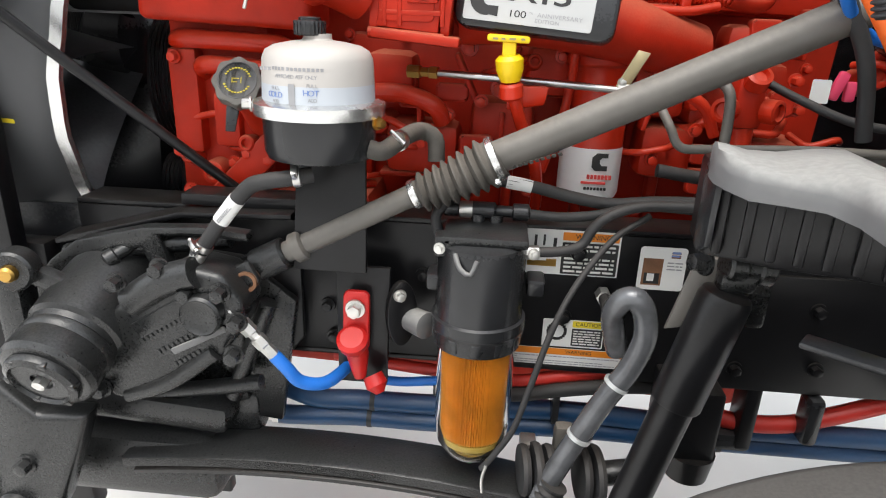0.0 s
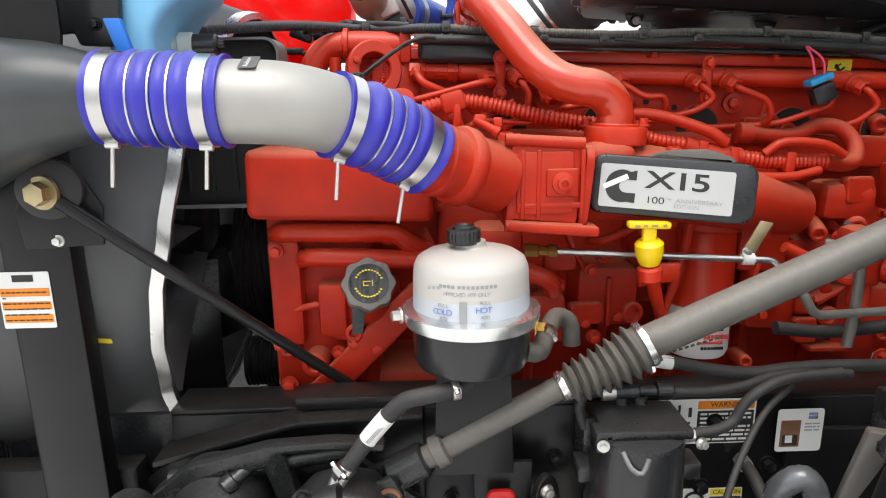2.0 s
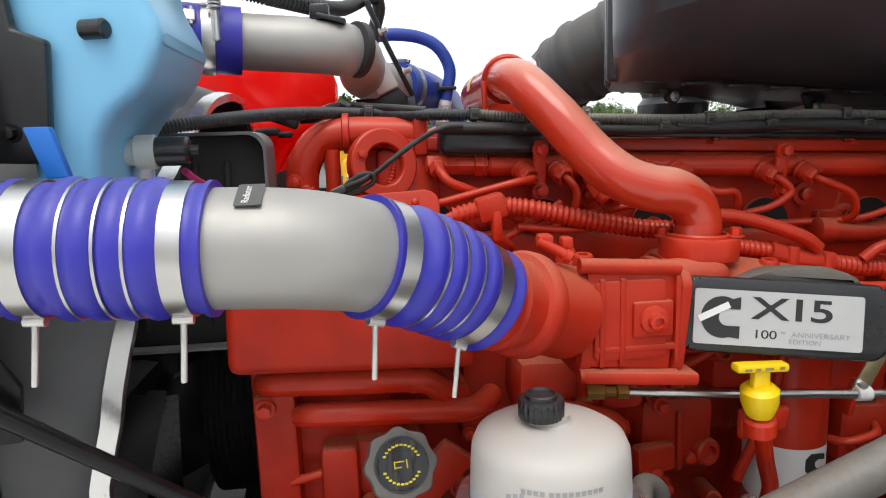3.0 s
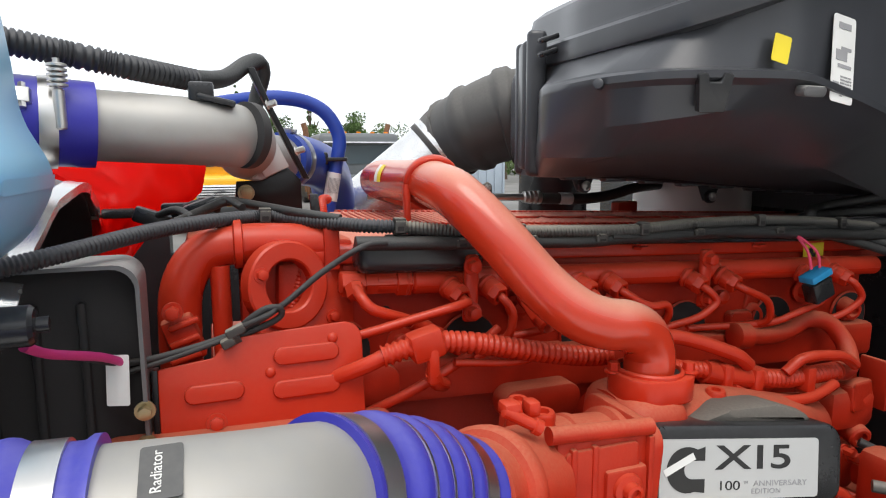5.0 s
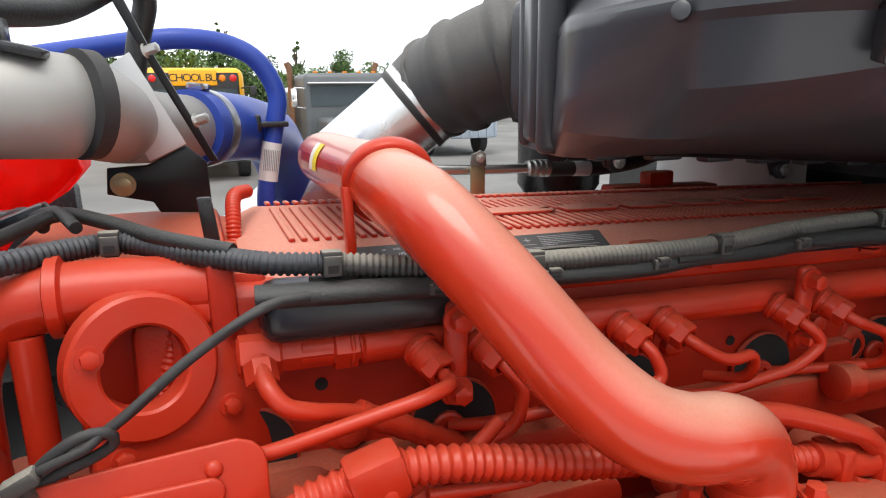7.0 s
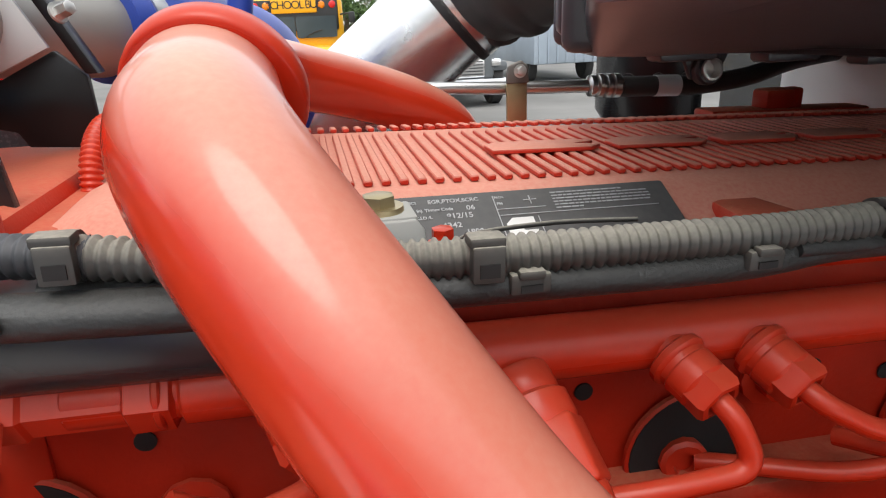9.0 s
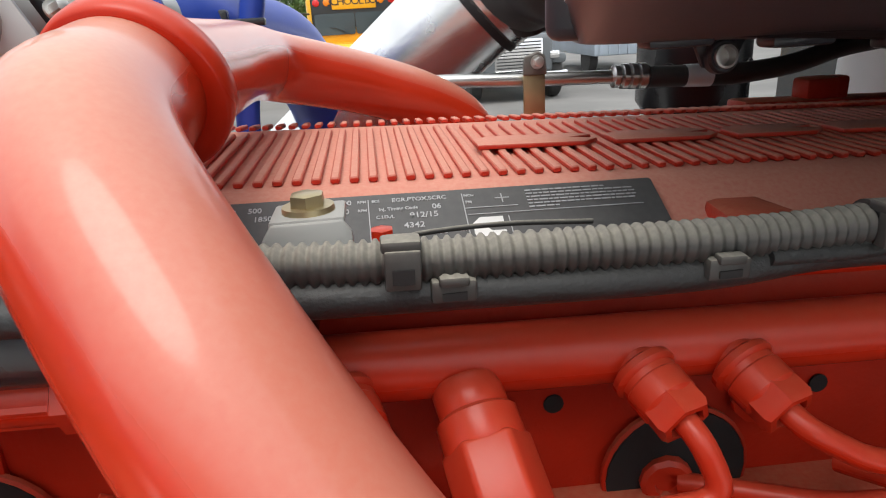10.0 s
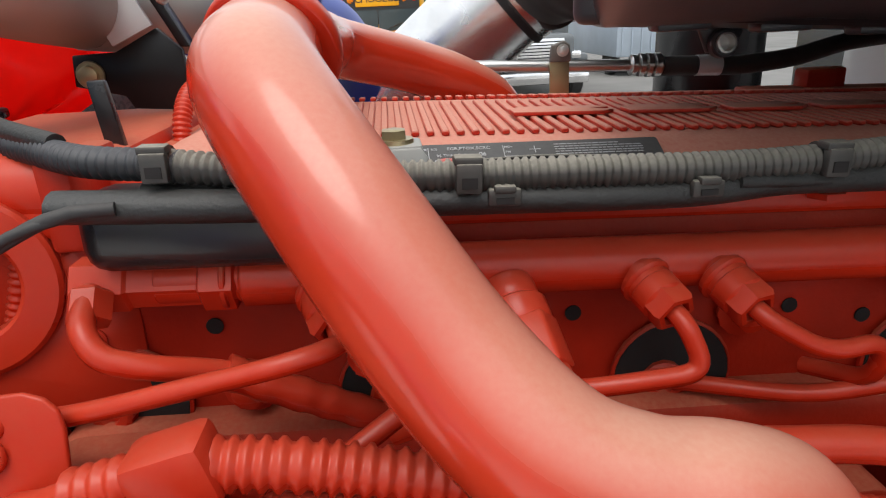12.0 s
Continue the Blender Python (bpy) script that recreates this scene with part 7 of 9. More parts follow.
for dx in (-0.012, 0.006):
    tube("wire", [(0.420 + dx, 1.25, 1.638), (0.416 + dx, 1.255, 1.665), (0.40, 1.275, 1.69)], 0.0022, "pink_tag", cn, "pink wire")
yl = thing("pinch_label", (0.49, 1.30, 1.64), "yellow pinch warning sticker with a black hand mark", "label")
L = facing((0.497, 1.322, 1.645), S)
decal("sheet", 0.046, 0.042, L, "yellow_label", yl)
bars(yl, [(0.0, 0.004, 0.006, 0.022), (-0.006, -0.006, 0.016, 0.004), (0.007, 0.0, 0.010, 0.004), (0.002, 0.010, 0.014, 0.003)], L @ Matrix.Translation((0, 0, 0.001)) @ Matrix.Rotation(radians(35), 4, "Z"), "print_black")
pk = thing("pink_tag", (0.615, 1.2, 1.33), "pink plastic tag with a white paper flap", "tag")
box("tag", (0.622, 1.19, 1.355), (0.020, 0.012, 0.050), "pink_tag", pk, bevel=0.005, rot=Matrix.Rotation(radians(18), 4, "Y"))
box("tag_back", (0.648, 1.20, 1.345), (0.020, 0.012, 0.035), "pink_tag", pk, bevel=0.005)
prism("flap", round_rect(0.03, 0.04, 0.003), facing((0.592, 1.185, 1.345), (-0.2, -1, 0)), 0.001, "white_label", pk)
rnd = random.Random(4)
for k in range(7):
    x0, z0 = rnd.uniform(0.55, 0.72), rnd.uniform(1.15, 1.62)
    y0 = rnd.uniform(1.02, 1.22)
    h_ = thing("wiring_connector", (x0, y0, z0), "black wiring plug with taped leads at the cab end", "connector", "plugs at the cab end")
    box("plug", (x0, y0, z0), (0.05, 0.035, 0.035), "black_plastic", h_, bevel=0.005, rot=Matrix.Rotation(rnd.uniform(-0.8, 0.8), 4, "Y"))
    tube("lead", [(x0, y0, z0), (x0 + 0.04, y0 + 0.02, z0 + rnd.uniform(-0.05, 0.06)), (x0 + 0.11, y0 + 0.03, z0 + rnd.uniform(-0.1, 0.1)), (x0 + 0.2, y0 + 0.03, z0 + 0.05)], 0.008, "tape", h_)
for k in range(6):
    z0 = 1.62 + 0.028 * k
    h_ = thing("cab_cable", (0.6, 1.3, z0), "black taped cable running to the cab", "cable", "cables to the cab")
    tube("cable", [(0.36 + 0.03 * k, 1.33 + 0.01 * k, 1.69), (0.48, 1.32, 1.685 + 0.006 * k), (0.58, 1.28 + 0.02 * k, 1.66 + 0.012 * k), (0.70, 1.25, z0), (0.85, 1.22, z0 + 0.02)], 0.007 + 0.001 * (k % 3), "tape", h_)
# cab front behind the engine
cab = thing("truck_cab", (1.3, 1.5, 0.9), "dark front wall of the truck's cab behind the engine", "truck cab")
bm = bmesh.new()
block(bm, (0.98, 1.5, 1.45), (0.10, 2.2, 1.5), 0.02)
part("firewall", bm, "black_plastic", cab)
bm = bmesh.new()
block(bm, (1.6, 1.5, 2.1), (1.2, 2.2, 1.7), 0.08)
part("body", bm, "truck_grey", cab)
box("insulation_pad", (0.90, 1.45, 1.30), (0.06, 1.2, 0.7), "black_plastic", cab, bevel=0.02)

# ---- air cleaner housing above the engine's rear half ----
ab = thing("air_cleaner", (0.4, 1.4, 1.77), "black moulded air cleaner housing with ribbed lid", "air cleaner")
LIP = [(0.095, 1.60), (0.030, 1.44), (-0.022, 1.33), (-0.026, 1.20), (0.002, 1.130), (0.06, 1.096), (0.17, 1.082), (0.34, 1.110), (0.50, 1.18), (0.64, 1.25), (0.80, 1.30), (0.88, 1.40), (0.88, 1.95), (0.42, 1.98), (0.27, 1.86), (0.165, 1.72)]
BOT = [(0.085, 1.62), (0.045, 1.50), (0.030, 1.435), (0.032, 1.415), (0.05, 1.400), (0.12, 1.394), (0.24, 1.394), (0.38, 1.396), (0.50, 1.40), (0.64, 1.405), (0.78, 1.41), (0.85, 1.45), (0.86, 1.66), (0.44, 1.66), (0.29, 1.65), (0.175, 1.64)]


def closed_glide(pts, m=5):
    """A closed smooth outline through the points."""
    out, c = [], len(pts)
    for i in range(c):
        a, b, d, e = (Vector(pts[(i + q) % c]) for q in (-1, 0, 1, 2))
        for k in range(m):
            t = k / m
            g = 0.5 * ((2 * b) + (d - a) * t + (2 * a - 5 * b + 4 * d - e) * t * t + (3 * b - a - 3 * d + e) * t ** 3)
            l = b.lerp(d, t)
            p = g.lerp(l, 0.3)
            out.append((p.x, p.y))
    return out


LIP, BOT = closed_glide(LIP), closed_glide(BOT)
verts, faces = [], []
n = len(LIP)
for lv, (t, z) in enumerate(((1.0, 1.784), (0.95, 1.787), (0.62, 1.806), (0.28, 1.828), (0.05, 1.872), (0.0, 1.888), (-0.04, 1.894), (-0.04, 1.902), (0.0, 1.906))):
    for (lx, ly), (bx, by) in zip(LIP, BOT):
        zz = z - (0.20 * max(0.0, lx - 0.16) if lv > 2 else 0.004 + 0.070 * max(0.0, lx - 0.1))
        if lv in (3, 4):
            zz -= (0.026 if lv == 4 else 0.018) * max(0.0, 1 - max(0.0, lx + 0.02) / 0.17)
        verts.append((lx + (bx - lx) * t, ly + (by - ly) * t, zz))
L_ = 9
for k in range(L_ - 1):
    for j in range(n):
        faces.append((k * n + j, k * n + (j + 1) % n, (k + 1) * n + (j + 1) % n, (k + 1) * n + j))
faces += [tuple(range(n))[::-1], tuple(range((L_ - 1) * n, L_ * n))]
raw("lower_shell", verts, faces, "airbox_plastic", ab, sharp=28)


def lid_plane(x):
    return 1.925 + 0.34 * (x + 0.02)


CX, CY = 0.42, 1.55
LID = [(x + 0.055 * max(0.0, 1 - (x + 0.03) / 0.12), y) for x, y in LIP]  # the lid stands back on the duct side
rows_ = ((0.0, None, 0.0), (0.008, None, 0.010), (0.012, 0, 0.012))
verts, faces = [], []
for s, base, h in rows_:
    for lx, ly in (LIP if base is None else LID):
        z = (1.899 if s == 0 else 1.909) - 0.20 * max(0.0, lx - 0.16) if base is None else lid_plane(lx) + h
        verts.append((lx + (CX - lx) * s, ly + (CY - ly) * s, z))
for k in range(2):
    for j in range(n):
        faces.append((k * n + j, k * n + (j + 1) % n, (k + 1) * n + (j + 1) % n, (k + 1) * n + j))
faces += [tuple(range(n))[::-1], tuple(range(2 * n, 3 * n))]
raw("upper_shell", verts, faces, "airbox_plastic", ab, sharp=28)
verts, faces = [], []
lev = ((-0.004, 0.0), (-0.026, 0.003), (-0.030, 0.010), (-0.028, 0.030), (-0.012, 0.036), (0.010, 0.038), (0.016, 0.046), (0.016, 0.070), (0.030, 0.088), (0.10, 0.105), (0.40, 0.115))
for s, h in lev:
    for lx, ly in LID:
        verts.append((lx + (CX - lx) * s, ly + (CY - ly) * s, lid_plane(lx) + h))
for k in range(len(lev) - 1):
    for j in range(n):
        faces.append((k * n + j, k * n + (j + 1) % n, (k + 1) * n + (j + 1) % n, (k + 1) * n + j))
faces += [tuple(range(n))[::-1], tuple(range((len(lev) - 1) * n, len(lev) * n))]
raw("lid", verts, faces, "airbox_plastic", ab, "stepped black lid", sharp=28)
# paired seam flanges at the duct end
for x, y in ((0.026, 1.440), (0.046, 1.500), (0.066, 1.556)):
    box("seam_flange", (x, y, 1.893), (0.030, 0.022 if y != 1.500 else 0.060, 0.222 if y != 1.500 else 0.205), "airbox_plastic", ab, bevel=0.008, seg=3, rot=Matrix.Rotation(radians(-20), 4, "Z"))
prism("duct_collar", round_rect(0.20, 0.19, 0.05), Matrix.Translation((0.235, 1.80, 1.893)) @ frame_to((-0.80, 0.60, 0.0)), 0.05, "airbox_plastic", ab, bevel=0.008)
for x0, x1, t_ in ((0.05, 0.62, 0.30), (0.02, 0.60, 0.62)):
    pts_ = [(x, 1.10 + 0.30 * t_ + 0.06 * max(0.0, x - 0.3), 1.888 - 0.060 * t_ ** 0.6 - 0.010 - 0.04 * max(0.0, x - 0.12)) for x in (x0, (x0 + x1) / 2, x1)]
    tube("mould_line", pts_, 0.0022, "airbox_plastic", ab, seg=8)
lathe("seam_nub", [(0.006, 0), (0.006, 0.010), (0.004, 0.011)], (-0.026, 1.190, 1.894), (-0.7, -0.7, 0.1), "airbox_plastic", ab, seg=16)
for z in (1.965, 1.985):
    box("lid_latch", (0.024, 1.40, z), (0.030, 0.018, 0.008), "black_plastic", ab, bevel=0.003, rot=Matrix.Rotation(radians(-18), 4, "Y"))
prism("notch_tab", [(-0.014, -0.026), (0.014, -0.026), (0.019, 0.014), (0.009, 0.016), (0.006, 0.006), (-0.006, 0.006), (-0.009, 0.016), (-0.019, 0.014)], facing((0.052, 1.099, 1.886), (-0.35, -1, -0.25)), 0.014, "black_plastic", ab, bevel=0.002)
prism("lip_tab", round_rect(0.034, 0.012, 0.005), facing((0.170, 1.082, 1.884), (0.0, -1, -0.2)), 0.014, "grey_plastic", ab, bevel=0.002)
for i in range(9):
    x = 0.13 + 0.075 * i
    box("drain_fin", (x - 0.05, 1.414, 1.7795 - 0.070 * max(0.0, x - 0.15)), (0.040, 0.020, 0.008), "airbox_plastic", ab, bevel=0.003)
for i, (x, y) in enumerate(((0.166, 1.527), (0.45, 1.527))):
    z = 1.768 - 0.026 * i
    prism("lug_web", [(-0.030, 0.030), (0.030, 0.030), (0.012, -0.010), (-0.012, -0.010)], facing((x, y - 0.004, z - 0.006), S), 0.006, "airbox_plastic", ab, bevel=0.002)
    lathe("bolt_lug", [(0.011, -0.006), (0.0125, -0.004), (0.0125, 0.004), (0.011, 0.006), (0.0085, 0.006), (0.0085, -0.006)], (x, y - 0.012, z - 0.008), (0, -1, 0.1), "airbox_plastic", ab, seg=24)
    lathe("bushing", [(0.0088, -0.008), (0.0088, 0.0075), (0.0070, 0.0078), (0.0068, -0.002), (0.001, -0.002)], (x, y - 0.014, z - 0.008), (0, -1, 0.1), "zinc", ab, "zinc bushing", seg=20)
st = facing((0.127, 1.079, 1.926), (-0.08, -1, 0.12))
stk = thing("inspection_sticker", st.translation, "plain yellow sticker on the air cleaner", "sticker")
decal("sheet", 0.022, 0.030, st @ Matrix.Rotation(radians(-14), 4, "Z"), "yellow_label", stk)
st = facing((0.226, 1.084, 1.920), (0.10, -1, 0.12))
stk = thing("service_label", st.translation, "tall white service label with diagrams", "label")
decal("sheet", 0.040, 0.100, st @ Matrix.Rotation(radians(-8), 4, "Z"), "white_label", stk, r=0.004)
bars(stk, [(0.0, 0.038, 0.022, 0.007), (0.004, 0.012, 0.018, 0.004), (-0.004, 0.004, 0.020, 0.012), (0.002, -0.008, 0.024, 0.004), (-0.012, -0.032, 0.010, 0.010)], st @ Matrix.Rotation(radians(-8), 4, "Z") @ Matrix.Translation((0, 0, 0.001)), "print_grey")
bars(stk, lines_of(-0.004, 0.016, -0.020, -0.042, 7, 0.0016, 21), st @ Matrix.Rotation(radians(-8), 4, "Z") @ Matrix.Translation((0, 0, 0.001)), "print_grey")

# rubber elbow and bright pipe from the air cleaner down behind the engine
duct = thing("intake_duct", (0.05, 1.9, 1.75), "ribbed black rubber intake elbow with steel clamps", "air duct")
PA = Vector((-0.74, 0.24, -0.63)).normalized()
PC = Vector((0.072, 2.03, 1.822))
DL = [Vector((0.300, 1.88, 1.911)), Vector((0.255, 1.89, 1.910)), Vector((0.200, 1.915, 1.904)), Vector((0.145, 1.955, 1.880)), PC - PA * 0.055, PC - PA * 0.025, PC + PA * 0.01]
dl = glide(DL, 0.006)
nd = len(dl)
rad = [0.111 - 0.024 * i / nd + 0.009 * (0.26 < i / nd < 0.34) + 0.007 * (0.52 < i / nd < 0.58) + 0.006 * (0.74 < i / nd < 0.80) for i in range(nd)]
v, f = sweep(dl, rad, 40)
raw("elbow", v, f, "duct_rubber", duct, "ribbed black rubber elbow", sharp=50)
clamp_band(duct, PC - PA * 0.014, PA, 0.0875, 0.020, "bright_aluminium")
clamp_band(duct, PC + PA * 0.004, PA, 0.0865, 0.012, "rubber")
clamp_band(duct, dl[9], dl[10] - dl[8], 0.1125, 0.016, "steel", screw=(-0.45, -0.85, 0.1))
pipe_ = thing("intake_pipe", (-0.1, 2.1, 1.6), "mottled bright aluminium intake pipe, wet with drops", "pipe")
tube("pipe", [PC - PA * 0.03, PC + PA * 0.12, PC + PA * 0.30, PC + PA * 0.48], 0.083, "bright_aluminium", pipe_, seg=40)

# lines behind the valve cover
acl = thing("air_conditioning_line", (0.2, 1.78, 1.70), "steel air conditioning line with a crimped rubber hose", "pipe")
tube("steel_tube", [(-0.16, 1.79, 1.735), (-0.009, 1.782, 1.732), (0.071, 1.78, 1.728), (0.19, 1.78, 1.724)], 0.0078, "steel", acl)
lathe("crimp", [(0.009, 0), (0.013, 0.002), (0.013, 0.008), (0.010, 0.010), (0.0145, 0.012), (0.0145, 0.018), (0.0105, 0.020), (0.015, 0.022), (0.015, 0.028), (0.011, 0.030), (0.015, 0.032), (0.015, 0.040), (0.012, 0.043)], (0.183, 1.78, 1.7245), (1, 0, -0.05), "steel", acl, seg=20)
tube("rubber_hose", [(0.222, 1.78, 1.721), (0.28, 1.78, 1.719), (0.34, 1.785, 1.717), (0.42, 1.80, 1.722), (0.52, 1.84, 1.735), (0.66, 1.9, 1.74)], 0.0125, "rubber", acl, seg=16)
tube("foil_sleeve", [(0.272, 1.78, 1.7195), (0.304, 1.78, 1.718)], 0.0132, "silver_label", acl, "silver printed sleeve", seg=16)
gb = thing("gold_line_bracket", (0.087, 1.785, 1.69), "gold zinc plated bracket holding a steel line", "bracket")
prism("plate", [(-0.0125, -0.06), (0.0125, -0.06), (0.0125, 0.0), (-0.0125, 0.0)], facing((0.0875, 1.768, 1.745), S), 0.004, "gold_zinc", gb, bevel=0.0012)
prism("clip", [(-0.014, -0.012), (0.014, -0.012), (0.012, 0.008), (0.004, 0.014), (-0.012, 0.008)], facing((0.0875, 1.766, 1.746), S), 0.006, "shaft_paint", gb, bevel=0.002)
bolt(gb, (0.090, 1.761, 1.748), S, 0.0055, "zinc")
rk = thing("red_rear_bracket", (0.42, 1.72, 1.66), "red painted bracket and sensor behind the valve cover", "bracket")
bm = bmesh.new()
block(bm, (0.42, 1.73, 1.682), (0.22, 0.04, 0.016), 0.004, RB)
block(bm, (0.405, 1.73, 1.700), (0.04, 0.03, 0.026), 0.005)
block(bm, (0.43, 1.73, 1.698), (0.02, 0.02, 0.03), 0.004)
part("bracket", bm, "red_cast", rk)
wc = thing("white_canister", (0.74, 2.0, 1.6), "white plastic canister behind the engine", "canister")
lathe("canister", [(0.14, 1.50), (0.155, 1.52), (0.150, 1.76), (0.12, 1.775)], (0.772, 1.93, 0), (0, 0, 1), "filter_white", wc, seg=36)
bk = thing("black_canister", (0.52, 2.15, 1.6), "black ribbed housing behind the engine", "housing")
lathe("housing", [(0.08, 1.60), (0.10, 1.63), (0.10, 1.78), (0.085, 1.80), (0.095, 1.82), (0.095, 1.86), (0.07, 1.87)], (0.50, 2.2, 0), (0, 0, 1), "black_plastic", bk, seg=28)
for a in range(-140, -20, 30):
    bolt(bk, (0.50 + 0.10 * math.cos(radians(a)), 2.2 + 0.10 * math.sin(radians(a)), 1.69), (math.cos(radians(a)), math.sin(radians(a)), 0), 0.010, "black_plastic")

# ---- radiator pipe with blue hoses at the front top ----
rp = thing("radiator_pipe", (-0.45, 1.4, 1.8), "steel radiator pipe with blue hose ends", "pipe")
tube("pipe", [(-0.709, 1.36, 1.857), (-0.581, 1.39, 1.85), (-0.481, 1.405, 1.845), (-0.432, 1.425, 1.841), (-0.412, 1.46, 1.837), (-0.404, 1.52, 1.829), (-0.404, 1.60, 1.821)], 0.0415, "aluminium", rp, "dull brushed metal pipe", seg=36)
tube("rear_pipe", [(-0.404, 1.60, 1.820), (-0.385, 1.65, 1.815), (-0.350, 1.70, 1.810), (-0.310, 1.76, 1.806)], 0.0415, "aluminium", rp, seg=32)
tube("hose_end", [(-0.837, 1.33, 1.864), (-0.709, 1.36, 1.857), (-0.581, 1.39, 1.85)], 0.0495, "blue_silicone", rp, "blue silicone hose end", seg=32)
clamp_band(rp, (-0.626, 1.379, 1.852), (0.128, 0.03, -0.007), 0.0500, 0.018, "steel", screw=(-0.2, -0.85, 0.45))
lathe("spring_bolt", [(0.0035, -0.030), (0.0060, -0.028), (0.0060, 0.012), (0.0035, 0.014), (0.0035, 0.045)], (-0.604, 1.334, 1.872), (0, 0, 1), "zinc", rp, "zinc spring-loaded clamp bolt", seg=12)
for k in range(5):
    lathe("spring_disc", [(0.007, -0.0022), (0.010, -0.0012), (0.010, 0.0012), (0.007, 0.0022)], (-0.604, 1.334, 1.889 + 0.0052 * k), (0, 0, 1), "zinc", rp, seg=18)
lathe("rubber_band", [(0.0412, -0.0065), (0.0435, -0.006), (0.0435, 0.006), (0.0412, 0.0065)], (-0.408, 1.43, 1.841), (0.096, 0.065, -0.008), "rubber", rp, seg=32)
tube("lower_hose", [(-0.335, 1.715, 1.809), (-0.295, 1.785, 1.806), (-0.25, 1.88, 1.798), (-0.205, 1.98, 1.775), (-0.175, 2.05, 1.70), (-0.16, 2.08, 1.62)], 0.0480, "royal_blue", rp, "blue silicone hose", seg=32)
clamp_band(rp, (-0.318, 1.744, 1.8075), (0.5, 0.86, -0.05), 0.0486, 0.018, "steel", screw=(0, -0.2, 1))
wh = thing("vent_hose", (-0.24, 1.8, 1.7), "thin blue coolant vent hose with a paper label", "hose")
BP = [(-0.240, 1.80, 1.66), (-0.237, 1.80, 1.714), (-0.220, 1.80, 1.80), (-0.213, 1.80, 1.850), (-0.236, 1.80, 1.895), (-0.275, 1.80, 1.917), (-0.327, 1.79, 1.923), (-0.378, 1.78, 1.918), (-0.43, 1.75, 1.907), (-0.50, 1.70, 1.89)]
tube("hose", BP, 0.0135, "royal_blue", wh, seg=18)
tube("paper_label", [(-0.2345, 1.80, 1.727), (-0.2275, 1.80, 1.765), (-0.2240, 1.80, 1.782)], 0.0141, "white_label", wh, "white barcode label", seg=18)
bars(wh, [(0.0025 * k - 0.010, 0, 0.0012, 0.030) for k in range(9)], facing((-0.229, 1.7856, 1.757), S) @ Matrix.Rotation(radians(-8), 4, "Z"), "print_grey")
bm = bmesh.new()
block(bm, (-0.221, 1.787, 1.808), (0.040, 0.012, 0.008), 0.002)
block(bm, (-0.246, 1.787, 1.810), (0.014, 0.016, 0.024), 0.003)
part("cable_tie", bm, "black_plastic", wh)
tw = thing("top_conduit", (-0.5, 1.4, 1.88), "black corrugated conduit clipped over the radiator pipe", "conduit")
ribbed("conduit", [(-0.74, 1.30, 1.945), (-0.594, 1.38, 1.927), (-0.537, 1.40, 1.918), (-0.470, 1.46, 1.913)], 0.0150, "loom_clean", tw, pitch=0.007)
tube("conduit_tail", [(-0.474, 1.455, 1.913), (-0.43, 1.53, 1.925), (-0.392, 1.61, 1.958), (-0.372, 1.645, 1.966), (-0.365, 1.655, 1.950), (-0.376, 1.658, 1.911), (-0.386, 1.65, 1.865)], 0.0125, "tape", tw)
bm = bmesh.new()
block(bm, (-0.462, 1.40, 1.892), (0.030, 0.030, 0.024), 0.004)
block(bm, (-0.445, 1.395, 1.882), (0.046, 0.030, 0.008), 0.003, Matrix.Rotation(radians(12), 4, "Y"))
part("standoff", bm, "black_plastic", tw)
pb2 = thing("pipe_bracket", (-0.37, 1.6, 1.72), "black steel bracket carrying the radiator pipe", "bracket")
prism("foot_plate", [(-0.418, 1.775), (-0.379, 1.776), (-0.338, 1.796), (-0.318, 1.776), (-0.317, 1.72), (-0.371, 1.724), (-0.377, 1.736), (-0.421, 1.747)], Matrix.Translation((0, 1.600, 0)) @ Matrix.Rotation(radians(90), 4, "X"), 0.008, "black_frame", pb2, bevel=0.0015)
prism("gusset", [(-0.415, 1.87), (-0.382, 1.892), (-0.337, 1.798), (-0.375, 1.781)], Matrix.Translation((0, 1.585, 0)) @ Matrix.Rotation(radians(90), 4, "X"), 0.005, "silver_label", pb2, "pale bare metal gusset", bevel=0.001)
prism("web", [(-0.395, 1.948), (-0.384, 1.949), (-0.361, 1.893), (-0.306, 1.778), (-0.315, 1.778), (-0.37, 1.892)], Matrix.Translation((0, 1.60, 0)) @ Matrix.Rotation(radians(90), 4, "X"), 0.022, "black_frame", pb2, bevel=0.0015)
bolt(pb2, (-0.404, 1.591, 1.757), S, 0.009, "gold_zinc", h=0.006, hexa=False)
for x, z in ((-0.325, 1.822), (-0.366, 1.893)):
    bolt(pb2, (x, 1.580, z), (0.8, -0.5, 0.25), 0.0055, "zinc", h=0.012)
fl = thing("front_cover_plate", (-0.38, 1.5, 1.68), "red painted plate at the front of the valve cover", "engine part")
bm = bmesh.new()
block(bm, (-0.40, 1.50, 1.705), (0.18, 0.28, 0.03), 0.010)
part("plate", bm, "red_cast", fl)
ribbed("breather_hose", [(-0.302, 1.49, 1.69), (-0.300, 1.50, 1.725), (-0.296, 1.53, 1.745), (-0.28, 1.57, 1.745)], 0.0078, "red_paint", fl, pitch=0.004)
prism("black_tab", [(-0.008, -0.02), (0.006, -0.025), (0.0, 0.028), (-0.012, 0.028)], facing((-0.320, 1.42, 1.735), S), 0.008, "black_plastic", fl, bevel=0.002)
